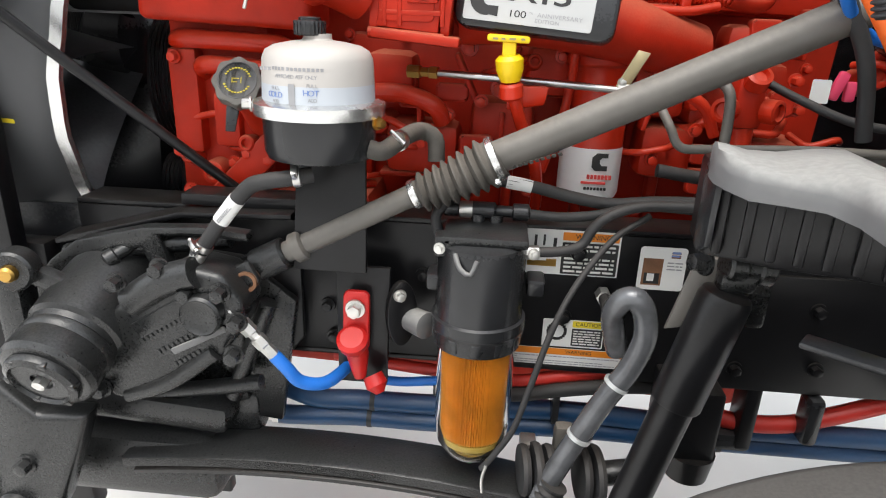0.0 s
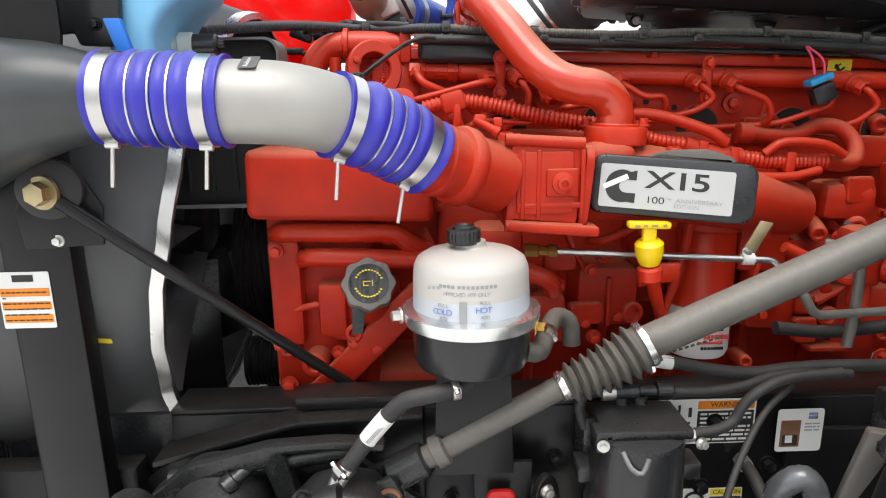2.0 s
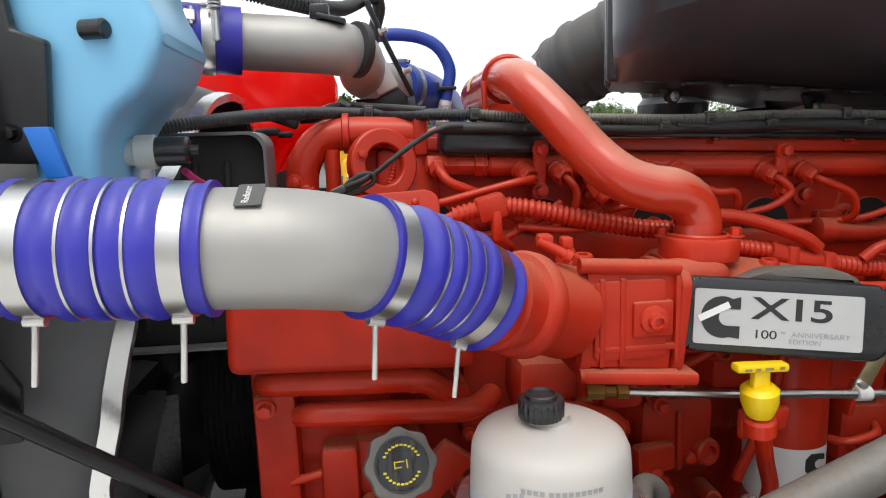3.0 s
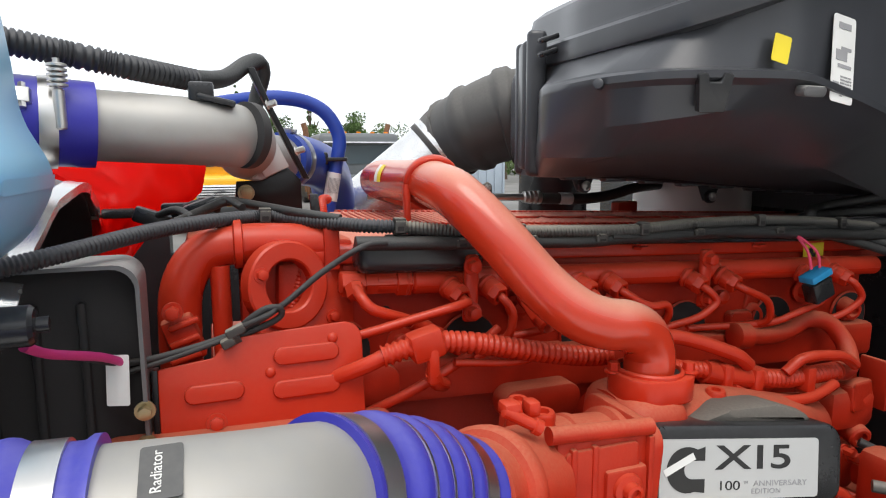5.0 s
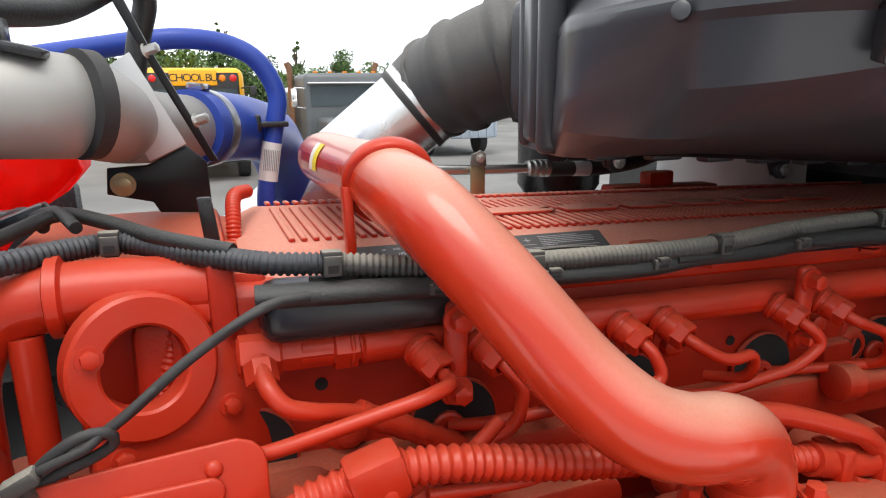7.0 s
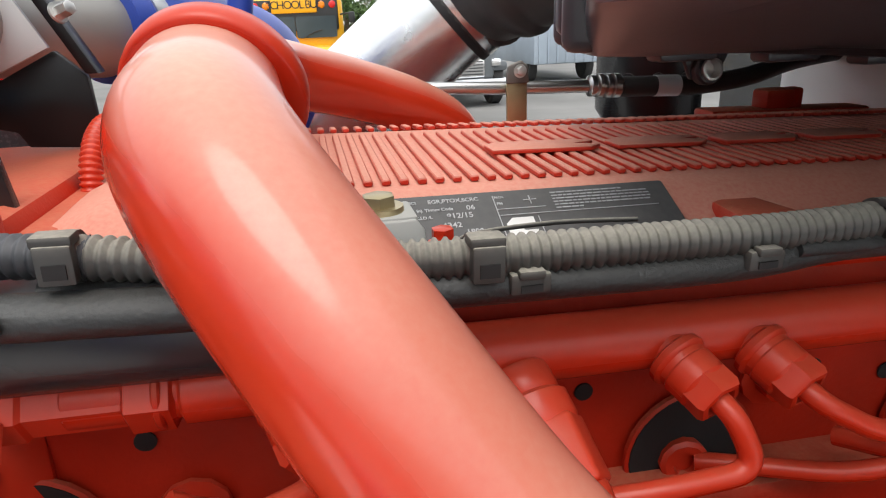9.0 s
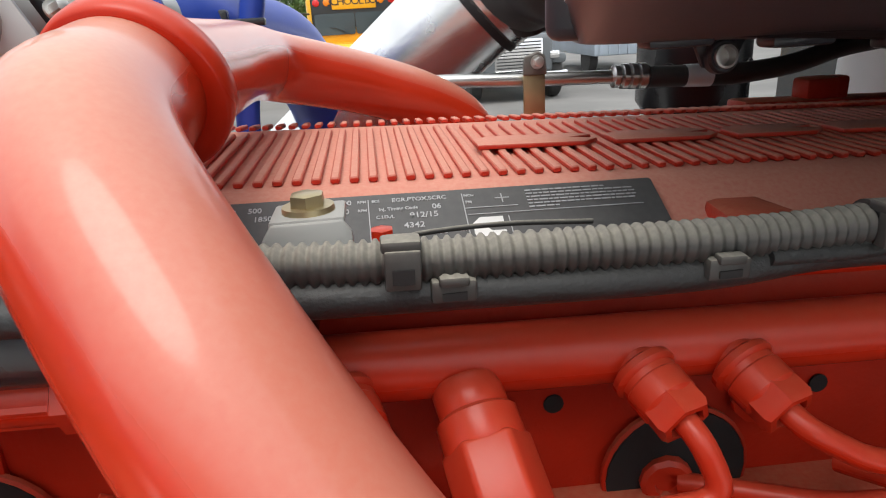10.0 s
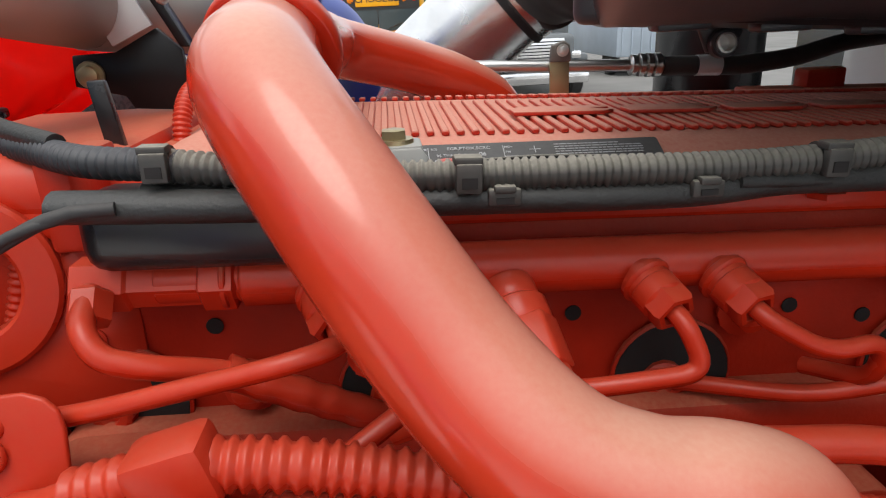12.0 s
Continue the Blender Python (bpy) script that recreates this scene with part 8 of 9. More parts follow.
for k, (x, y, z) in enumerate(((-0.47, 1.46, 1.745), (-0.50, 1.50, 1.74), (-0.53, 1.44, 1.735))):
    h_ = thing("sensor_plug", (x, y, z), "small black sensor plug with a taped lead", "connector", "sensor plugs")
    box("plug", (x, y, z), (0.045, 0.022, 0.020), "black_plastic", h_, bevel=0.004, rot=Matrix.Rotation(radians(20 * k - 20), 4, "Y"))
    tube("lead", [(x, y, z), (x + 0.03, y - 0.03, z + 0.012), (x + 0.05, y - 0.07, z + 0.004)], 0.005, "tape", h_)
# a few bright plugs among the cab wiring
for (x, y, z), mat, lb in (((0.62, 0.98, 1.33), "green_plug", "green"), ((0.66, 1.0, 1.20), "yellow_plastic", "yellow"), ((0.60, 1.10, 1.64), "white_label", "white")):
    h_ = thing("wire_plug", (x, y, z), lb + " plastic plug among the cab wiring", "connector", "bright plugs")
    box("plug", (x, y, z), (0.030, 0.016, 0.014), mat, h_, bevel=0.003)
    tube("lead", [(x + 0.012, y, z), (x + 0.06, y + 0.02, z + 0.02), (x + 0.14, y + 0.04, z)], 0.003, "tape", h_)
rt = thing("red_tank", (-0.57, 1.75, 1.7), "bright red crumpled plastic tank beyond the radiator pipe", "tank")
verts, faces = [], []
prof = [(-0.80, -0.470, 1.850), (-0.80, -0.462, 1.825), (-0.79, -0.462, 1.79), (-0.71, -0.470, 1.755), (-0.69, -0.50, 1.722), (-0.67, -0.55, 1.692), (-0.65, -0.59, 1.64)]
rr = random.Random(9)
NN = 14
for x0, x1, z in prof:
    for k in range(NN):
        t = k / (NN - 1)
        verts.append((x0 + (x1 - x0) * t, 1.74 + rr.uniform(-0.012, 0.012) - 0.03 * math.sin(math.pi * t), z + rr.uniform(-0.004, 0.004)))
    for k in range(NN):
        t = 1 - k / (NN - 1)
        verts.append((x0 + (x1 - x0) * t, 1.86, z))
M2 = 2 * NN
for r_ in range(len(prof) - 1):
    for k in range(M2):
        faces.append((r_ * M2 + k, r_ * M2 + (k + 1) % M2, (r_ + 1) * M2 + (k + 1) % M2, (r_ + 1) * M2 + k))
faces += [tuple(range(M2)), tuple(range((len(prof) - 1) * M2, len(prof) * M2))[::-1]]
raw("tank", verts, faces, "red_plastic", rt, sharp=60)
bm = bmesh.new()
block(bm, (-0.60, 1.70, 1.722), (0.05, 0.02, 0.016), 0.004)
block(bm, (-0.565, 1.70, 1.716), (0.03, 0.02, 0.012), 0.004)
part("clip", bm, "black_plastic", rt)

# ---- washer bottle and pump ----
wb = thing("washer_bottle", (-0.68, 1.08, 1.65), "pale blue translucent washer fluid bottle", "bottle")
bm = bmesh.new()
vs = [(-0.80, 2.02), (-0.612, 1.97), (-0.603, 1.90), (-0.599, 1.845), (-0.578, 1.802), (-0.580, 1.785), (-0.600, 1.748), (-0.630, 1.726), (-0.646, 1.700), (-0.652, 1.620), (-0.705, 1.612), (-0.712, 1.80), (-0.80, 1.82)]
f_ = bm.faces.new([bm.verts.new((x, 0.995, z)) for x, z in vs])
g = bmesh.ops.extrude_face_region(bm, geom=[f_])
bmesh.ops.translate(bm, vec=(0, 0.17, 0), verts=[v for v in g["geom"] if isinstance(v, bmesh.types.BMVert)])
bmesh.ops.recalc_face_normals(bm, faces=bm.faces[:])
bmesh.ops.bevel(bm, geom=bm.edges[:], offset=0.014, segments=4, profile=0.5, affect="EDGES")
part("bottle", bm, "tank_blue", wb)
letters(wb, "WASHER", 0.012, facing((-0.622, 0.9946, 1.868), S) @ Matrix.Rotation(radians(-42), 4, "Z"), "tank_blue", thick=0.0012)
wp = thing("washer_pump", (-0.61, 1.1, 1.67), "pale green and black washer pump with a metal bracket", "pump")
lathe("pump_body", [(0.010, -0.07), (0.014, -0.068), (0.014, -0.05), (0.018, -0.048), (0.018, -0.030), (0.015, -0.028)], (-0.590, 1.075, 1.690), (1, 0.05, 0), "pump_grey", wp, "pale green pump body", seg=20)
lathe("motor", [(0.0155, -0.030), (0.0155, 0.002), (0.013, 0.005), (0.006, 0.006), (0.006, 0.014)], (-0.590, 1.075, 1.690), (1, 0.05, 0), "black_plastic", wp, seg=24)
tube("bracket", [(-0.647, 1.075, 1.61), (-0.641, 1.075, 1.65), (-0.633, 1.075, 1.684)], 0.010, "zinc", wp, flat=0.35)
bolt(wp, (-0.641, 1.065, 1.620), (0.5, -0.8, 0.3), 0.009, "zinc")
lathe("level_sensor", [(0.006, -0.02), (0.009, -0.018), (0.009, 0.003), (0.007, 0.005)], (-0.628, 0.988, 1.800), (1, -0.3, 0), "black_plastic", wb, seg=16)

# black box beside the radiator; its rim's grey paints in dust and sky light
rb_ = thing("radiator_side_box", (-0.62, 1.2, 1.5), "black plastic radiator side box with a grey edge", "housing")
SB = Matrix.Translation((-0.655, 1.275, 1.570)) @ Matrix.Rotation(radians(90), 4, "X")
outer = round_rect(0.256, 0.284, 0.022, 6)
inner_ = [(x * 0.970, y * 0.972) for x, y in outer]
bm = bmesh.new()
lo = [[bm.verts.new(SB @ Vector((x, y, z))) for x, y in o] for o, z in ((outer, 0.0), (outer, 0.072), (inner_, 0.072), (inner_, 0.0))]
for a, b in zip(lo, lo[1:] + lo[:1]):
    for k in range(len(outer)):
        bm.faces.new((a[k], a[(k + 1) % len(outer)], b[(k + 1) % len(outer)], b[k]))
part("rim", bm, "grey_plastic", rb_, "rim in paler grey for dust and painted sky light")
prism("panel", inner_, SB @ Matrix.Translation((0, 0, 0.040)), 0.012, "void", rb_, bevel=0.002)
for k in range(4):
    box("panel_rib", (-0.70 + 0.04 * k, 1.221, 1.565), (0.008, 0.012, 0.22), "void", rb_, bevel=0.003)
for z in (1.565, 1.53):
    bolt(rb_, (-0.530, 1.205, z), S, 0.007, "gold_zinc")

# ---- charge air cooler tank, bracket plates, strut ----
ct = thing("cooler_end_tank", (-0.85, 0.95, 1.5), "dark grey moulded charge air cooler end tank", "end tank")
TL = [Vector(p) for p in ((-0.655, 0.899, 1.616), (-0.720, 0.900, 1.618), (-0.76, 0.905, 1.616), (-0.82, 0.92, 1.608), (-0.92, 0.97, 1.586), (-1.05, 1.05, 1.546))]
tl = glide(TL, 0.01)
v, f = sweep(tl, [0.050 + 0.075 * min(1.0, max(0.0, (i - 2) / (len(tl) - 3))) ** 0.8 for i in range(len(tl))], 36)
raw("outlet", v, f, "tank_grey", ct, sharp=60)
lathe("bead", [(0.049, -0.006), (0.0530, -0.003), (0.0530, 0.003), (0.049, 0.006)], (-0.700, 0.9, 1.618), (1, 0, 0), "tank_grey", ct, seg=40)
hp = thing("hood_support_plate", (-0.76, 0.9, 1.66), "black steel support plate with a round hole", "bracket")
bm = bmesh.new()
pm = facing((-0.768, 0.93, 1.735), (0.25, -1, 0))
n = 28
ro, ri = [], []
for k in range(n):
    a = 2 * math.pi * k / n
    c_, s_ = math.cos(a), math.sin(a)
    q_ = max(abs(c_) ** 4 + abs(s_) ** 4, 1e-6) ** -0.25
    ro.append((0.037 * c_ * q_, 0.062 * s_ * q_ - 0.012))
    ri.append((0.0085 * c_, 0.0085 * s_ + 0.012))
lay = []
for z in (0.0, 0.012):
    lay.append(([bm.verts.new(pm @ Vector((x, y, z))) for x, y in ro], [bm.verts.new(pm @ Vector((x, y, z))) for x, y in ri]))
for k in range(n):
    k2 = (k + 1) % n
    bm.faces.new((lay[1][0][k], lay[1][0][k2], lay[1][1][k2], lay[1][1][k]))
    bm.faces.new((lay[0][0][k], lay[0][1][k], lay[0][1][k2], lay[0][0][k2]))
    bm.faces.new((lay[0][0][k], lay[0][0][k2], lay[1][0][k2], lay[1][0][k]))
    bm.faces.new((lay[0][1][k], lay[1][1][k], lay[1][1][k2], lay[0][1][k2]))
part("eye_plate", bm, "black_frame", hp)
box("shank", (-0.784, 0.932, 1.66), (0.075, 0.012, 0.14), "black_frame", hp, bevel=0.004)
hb = thing("bottle_bracket", (-0.72, 1.0, 1.70), "black plastic housing clipped in front of the washer bottle", "bracket")
prism("plate", [(-0.84, 1.86), (-0.705, 1.86), (-0.700, 1.80), (-0.672, 1.79), (-0.680, 1.70), (-0.690, 1.682), (-0.735, 1.684), (-0.74, 1.70), (-0.84, 1.69)], Matrix.Translation((0, 0.992, 0)) @ Matrix.Rotation(radians(90), 4, "X"), 0.014, "black_plastic", hb, bevel=0.004)
for x, z in ((-0.722, 1.775), (-0.710, 1.71)):
    bolt(hb, (x, 0.978, z), S, 0.006, "black_frame")
bbk = thing("blue_reflector", (-0.66, 0.95, 1.70), "blue plastic clip beside the washer bottle", "clip")
prism("clip", [(-0.018, 0.022), (0.004, 0.022), (0.016, -0.022), (-0.004, -0.022)], facing((-0.670, 0.96, 1.692), S), 0.01, "blue_line", bbk, bevel=0.002)
post = thing("radiator_post", (-0.80, 1.0, 1.0), "black steel radiator support post with a warning label", "post")
box("post", (-0.845, 1.01, 1.40), (0.10, 0.04, 1.0), "black_frame", post, bevel=0.006)
L = facing((-0.868, 0.989, 1.335), S)
decal("label_sheet", 0.075, 0.085, L, "white_label", post, "white and orange warning label")
bars(post, [(0.0, 0.012, 0.070, 0.012), (0.0, -0.008, 0.070, 0.012), (0.0, -0.028, 0.070, 0.012)], L @ Matrix.Translation((0, 0, 0.001)), "orange_label")
bars(post, [(0.0, 0.033, 0.03, 0.010)] + lines_of(-0.033, 0.033, 0.012, -0.030, 6, 0.002, 31), L @ Matrix.Translation((0, 0, 0.0014)), "print_black")
strut = thing("radiator_stay_rod", (-0.55, 1.0, 1.05), "black steel stay rod bolted to the radiator post", "rod")
tube("rod", [(-0.775, 0.945, 1.485), (-0.553, 1.0625, 1.2525), (-0.331, 1.18, 1.02)], 0.0095, "black_frame", strut, seg=14)
lathe("eye", [(0.034, -0.012), (0.040, -0.008), (0.040, 0.008), (0.034, 0.012)], (-0.788, 0.955, 1.500), (0.25, -1, 0), "rubber", strut, seg=28)
bolt(strut, (-0.790, 0.942, 1.497), (-0.15, -1, 0), 0.016, "gold_zinc", h=0.016)
prism("bracket", [(-0.05, -0.055), (0.05, -0.055), (0.055, 0.0), (0.03, 0.05), (-0.03, 0.05), (-0.055, 0.0)], facing((-0.795, 0.985, 1.470), (0.2, -1, 0)), 0.010, "black_frame", strut, bevel=0.002)
bolt(strut, (-0.800, 0.975, 1.425), S, 0.006, "zinc")

# ---- fan shroud, fan, pulleys and radiator ----
FY, FZ = 1.475, 1.36
LEAN = 0.19  # the radiator and its shroud lean back
shr = thing("fan_shroud", (-0.9, FY, 0.85), "dark grey round fan shroud with a bright metal edge strip", "fan shroud")
verts, faces = [], []
n = 72
ring = [(-0.97, 0.485), (-0.88, 0.468), (-0.80, 0.450), (-0.74, 0.430), (-0.708, 0.419), (-0.706, 0.410), (-0.74, 0.418), (-0.80, 0.438), (-0.88, 0.456), (-0.97, 0.473)]
for x, r in ring:
    for k in range(n):
        a = 2 * math.pi * k / n
        verts.append((x + LEAN * r * math.sin(a), FY + r * math.cos(a), FZ + r * math.sin(a)))
m2 = len(ring)
for j in range(m2):
    for k in range(n):
        a, b = j * n + k, j * n + (k + 1) % n
        c_, d_ = ((j + 1) % m2) * n + (k + 1) % n, ((j + 1) % m2) * n + k
        faces.append((a, b, c_, d_))
raw("shroud", verts, faces, "shroud_rubber", shr, sharp=60)
verts, faces = [], []
for x, r in ((-0.712, 0.4210), (-0.712, 0.4235), (-0.692, 0.4205), (-0.692, 0.4080)):
    for k in range(n):
        a = 2 * math.pi * k / n
        wob = 0.0022 * math.sin(9 * a) + 0.0015 * math.sin(23 * a)
        verts.append((x + wob + LEAN * r * math.sin(a), FY + r * math.cos(a), FZ + r * math.sin(a)))
for j in range(3):
    for k in range(n):
        faces.append((j * n + k, j * n + (k + 1) % n, (j + 1) * n + (k + 1) % n, (j + 1) * n + k))
raw("edge_strip", verts, faces, "bright_aluminium", shr, "bright folded metal edge strip")
box("lower_panel", (-0.872, 1.128, 0.915), (0.315, 0.016, 0.33), "black_plastic", shr, bevel=0.006)
yb = radians(194)
decal("paint_mark", 0.034, 0.008, facing((-0.775 + LEAN * 0.4505 * math.sin(yb), FY + 0.4505 * math.cos(yb), FZ + 0.4505 * math.sin(yb)), (-0.2, math.cos(yb), math.sin(yb))), "yellow_label", shr, "yellow paint mark")
fan = thing("cooling_fan", (-0.86, FY, 1.0), "black moulded engine cooling fan, standing still", "fan")
lathe("hub", [(0.08, -0.05), (0.10, -0.03), (0.10, 0.05), (0.06, 0.07)], (-0.83, FY, FZ), (1, 0, 0), "black_plastic", fan)
for k in range(9):
    a0 = 2 * math.pi * k / 9 + 0.2
    verts, faces = [], []
    for i in range(9):
        r = 0.09 + 0.30 * i / 8
        for j in range(6):
            u = j / 5 - 0.5
            a = a0 + u * (0.36 - 0.10 * i / 8) + 0.10 * (i / 8) ** 2
            verts.append((-0.83 + u * 0.11 + 0.02 * math.sin(3 * u), FY + r * math.cos(a), FZ + r * math.sin(a)))
    for i in range(8):
        for j in range(5):
            q = i * 6 + j
            faces.append((q, q + 1, q + 7, q + 6))
    nv = len(verts)
    verts += [(x + 0.005, y, z) for x, y, z in verts]
    faces += [tuple(v + nv for v in reversed(f)) for f in faces]
    raw("blade", verts, faces, "black_plastic", fan)
pu = thing("belt_pulley", (-0.63, 1.35, 1.2), "black ribbed accessory belt drive", "pulley")
for y, z, r in ((1.40, 1.30, 0.16), (1.55, 1.05, 0.10), (1.30, 1.10, 0.05), (1.62, 1.45, 0.07)):
    prof = []
    for i in range(9):
        prof += [(r, -0.034 + i * 0.0085), (r - 0.005, -0.034 + i * 0.0085 + 0.004)]
    lathe("pulley", [(r - 0.03, -0.036)] + prof + [(r - 0.03, 0.044)], (-0.615, y, z), (1, 0, 0), "black_frame", pu, seg=40)
# disc and beam added to keep bright ground out of a dark gap
dm = thing("damper_filler", (-0.62, 1.45, 0.9), "black disc added as an assumed crankshaft damper to darken a gap", "damper")
lathe("ring", [(0.02, -0.04), (0.085, -0.038), (0.09, -0.028), (0.128, -0.026), (0.132, -0.020), (0.132, 0.022), (0.128, 0.028), (0.09, 0.030), (0.085, 0.05), (0.02, 0.05)], (-0.60, 1.45, 1.03), (1, 0, 0), "black_cast", dm, seg=48)
cm = thing("crossmember_filler", (-0.62, 1.45, 0.8), "black beam added as an assumed crossmember to darken a gap", "crossmember")
box("beam", (-0.58, 1.49, 0.885), (0.30, 0.78, 0.018), "black_frame", cm, bevel=0.004)
for x in (-0.722, -0.438):
    box("flange", (x, 1.49, 0.835), (0.014, 0.78, 0.11), "black_frame", cm, bevel=0.003)
for y in (1.20, 1.45, 1.70):
    bolt(cm, (-0.56, y, 0.894), (0, 0, 1), 0.014, "zinc")
rc = thing("radiator", (-1.08, FY, 0.75), "dark radiator core with fine upright fins", "radiator")
bm = bmesh.new()
for i in range(110):
    block(bm, (-1.05, 1.02 + 0.0095 * i, 1.32), (0.02, 0.004, 1.05))
part("fins", bm, "core_fins", rc)["kind"] = "stuff"
box("core", (-1.09, FY, 1.32), (0.05, 1.10, 1.10), "void", rc, "dark core", bevel=0.004)
for z in (0.78, 1.87):
    box("header_tank", (-1.08, FY, z), (0.10, 1.14, 0.06), "black_plastic", rc, bevel=0.015)
# filler panels added on the far side and in front, to darken open gaps
inner = thing("far_filler", (0, 2.3, 0.6), "black filler panels added on the far side to close and darken the gap", "fender")
box("panel", (-0.05, 2.32, 1.20), (1.9, 0.03, 0.74), "black_plastic", inner, bevel=0.01)
box("stay", (-0.30, 2.13, 0.95), (0.06, 0.38, 0.05), "black_frame", inner, bevel=0.006)
box("stay", (0.40, 2.13, 0.95), (0.06, 0.38, 0.05), "black_frame", inner, bevel=0.006)
box("gap_liner", (-0.75, 2.285, 0.52), (0.95, 0.03, 0.72), "black_plastic", inner, bevel=0.01)
box("raised_panel", (-0.80, 2.25, 1.50), (0.5, 0.05, 0.40), "black_plastic", inner, bevel=0.02)
# black plates added to stop pale ground showing in this dark corner
bb = thing("front_filler", (-0.9, 1.0, 0.4), "black filler plates added ahead of the steering gear to darken the corner", "bracket")
box("plate", (-0.95, 1.06, 0.72), (0.36, 0.05, 0.62), "black_frame", bb, bevel=0.01)
box("lower_plate", (-0.80, 1.13, 0.66), (0.60, 0.03, 0.48), "black_frame", bb, bevel=0.006)

# ---- bolts, bosses and webs cast into the engine's near side ----
rnd = random.Random(12)
for zone, count in (((0.30, 0.74, 1.10, 1.44, 1.19), 34), ((-0.30, 0.16, 1.12, 1.40, 1.20), 26), ((-0.57, -0.33, 1.06, 1.30, 1.155), 12), ((0.28, 0.70, 1.47, 1.56, 1.30), 8)):
    x0, x1, z0, z1, y0 = zone
    for k in range(count):
        x, z, y = rnd.uniform(x0, x1), rnd.uniform(z0, z1), y0 + rnd.uniform(0.0, 0.04)
        kind = k % 5
        if kind == 0:
            bolt(engine, (x, y, z), S, rnd.uniform(0.007, 0.012), "red_paint", h=rnd.uniform(0.008, 0.02))
        elif kind == 1:
            r = rnd.uniform(0.012, 0.024)
            lathe("boss", [(r * 1.15, -0.06), (r * 1.05, 0.0), (r, 0.012), (r * 0.8, 0.015), (r * 0.55, 0.015), (r * 0.5, 0.006), (0.001, 0.006)], (x, y, z), (rnd.uniform(-0.3, 0.3), -1, rnd.uniform(-0.2, 0.4)), "red_cast", engine, seg=20)
        elif kind == 2:
            box("web", (x, y + 0.02, z), (0.010, 0.05, rnd.uniform(0.05, 0.12)), "red_cast", engine, bevel=0.004, rot=Matrix.Rotation(radians(rnd.choice((0, 12, -25, 60, 90))), 4, "Y"))
        elif kind == 3:
            prism("pad", round_rect(rnd.uniform(0.035, 0.07), rnd.uniform(0.025, 0.05), 0.008), facing((x, y + 0.02, z), (rnd.uniform(-0.15, 0.15), -1, 0.1)), 0.022, "red_cast", engine, bevel=0.004)
        else:
            a = Vector((x, y, z))
            tube("small_pipe", [a + Vector((-0.05, 0.04, rnd.uniform(-0.02, 0.02))), a + Vector((-0.03, 0.0, 0)), a + Vector((0.02, 0.0, rnd.uniform(-0.03, 0.03))), a + Vector((0.05, 0.05, rnd.uniform(-0.03, 0.03)))], rnd.uniform(0.005, 0.010), "red_paint", engine, seg=10, bend=0.015)

# ---- parked vehicles and trees beyond the truck ----
bus = thing("school_bus", (-0.2, 19.0, 0), "yellow school bus parked facing the truck", "bus")
BX, BY = -0.25, 17.6
bm = bmesh.new()
block(bm, (BX, BY + 4.0, 1.56), (2.36, 7.4, 2.07), 0.22, None, 4)
part("body", bm, "bus_yellow", bus)
bm = bmesh.new()
block(bm, (BX, BY - 0.55, 1.02), (1.75, 1.7, 0.75), 0.14, None, 4)
part("hood", bm, "bus_yellow", bus)
box("windshield_surround", (BX, BY + 0.29, 2.11), (2.10, 0.06, 0.72), "bus_black", bus, bevel=0.05)
for s in (-1, 1):
    prism("windshield", round_rect(0.98, 0.50, 0.06), facing((BX + s * 0.50, BY + 0.262, 1.83), S), 0.012, "dark_glass", bus, "dark windshield half")
    tube("wiper", [(BX + s * 0.15, BY + 0.235, 1.58), (BX + s * 0.45, BY + 0.235, 1.72), (BX + s * 0.62, BY + 0.235, 1.76)], 0.010, "bus_black", bus)
    for dx, mat in ((0.66, "signal_amber"), (0.92, "signal_red")):
        lathe("warning_lamp", [(0.085, 0), (0.085, 0.02), (0.06, 0.04), (0.02, 0.045)], (BX + s * dx, BY + 0.262, 2.34), S, mat, bus, seg=20)
    lathe("headlamp", [(0.10, 0), (0.10, 0.03), (0.06, 0.05)], (BX + s * 0.68, BY - 1.41, 0.95), S, "chrome", bus, seg=20)
    tube("mirror_arm", [(BX + s * 1.1, BY + 0.2, 2.1), (BX + s * 1.32, BY + 0.05, 2.12)], 0.02, "bus_black", bus)
    box("mirror", (BX + s * 1.36, BY + 0.03, 2.02), (0.16, 0.06, 0.26), "bus_black", bus, bevel=0.03)
    lathe("wheel", [(0.28, -0.14), (0.44, -0.14), (0.47, -0.10), (0.47, 0.10), (0.44, 0.14), (0.28, 0.14)], (BX + s * 0.95, BY - 0.5, 0.47), (1, 0, 0), "tyre_rubber", bus, seg=32)
box("sign_board", (BX, BY + 0.245, 2.345), (1.08, 0.03, 0.36), "bus_yellow", bus, bevel=0.02)
letters(bus, "SCHOOL BUS", 0.26, facing((BX, BY + 0.228, 2.345), S), "print_black", thick=0.004, spread=0.78)
box("grille", (BX, BY - 1.405, 0.98), (0.95, 0.04, 0.42), "chrome", bus, bevel=0.03)
for k in range(6):
    box("grille_bar", (BX, BY - 1.43, 0.83 + 0.06 * k), (0.86, 0.03, 0.025), "bus_black", bus, bevel=0.005)
box("bumper", (BX, BY - 1.50, 0.56), (2.1, 0.14, 0.26), "bus_black", bus, bevel=0.04)


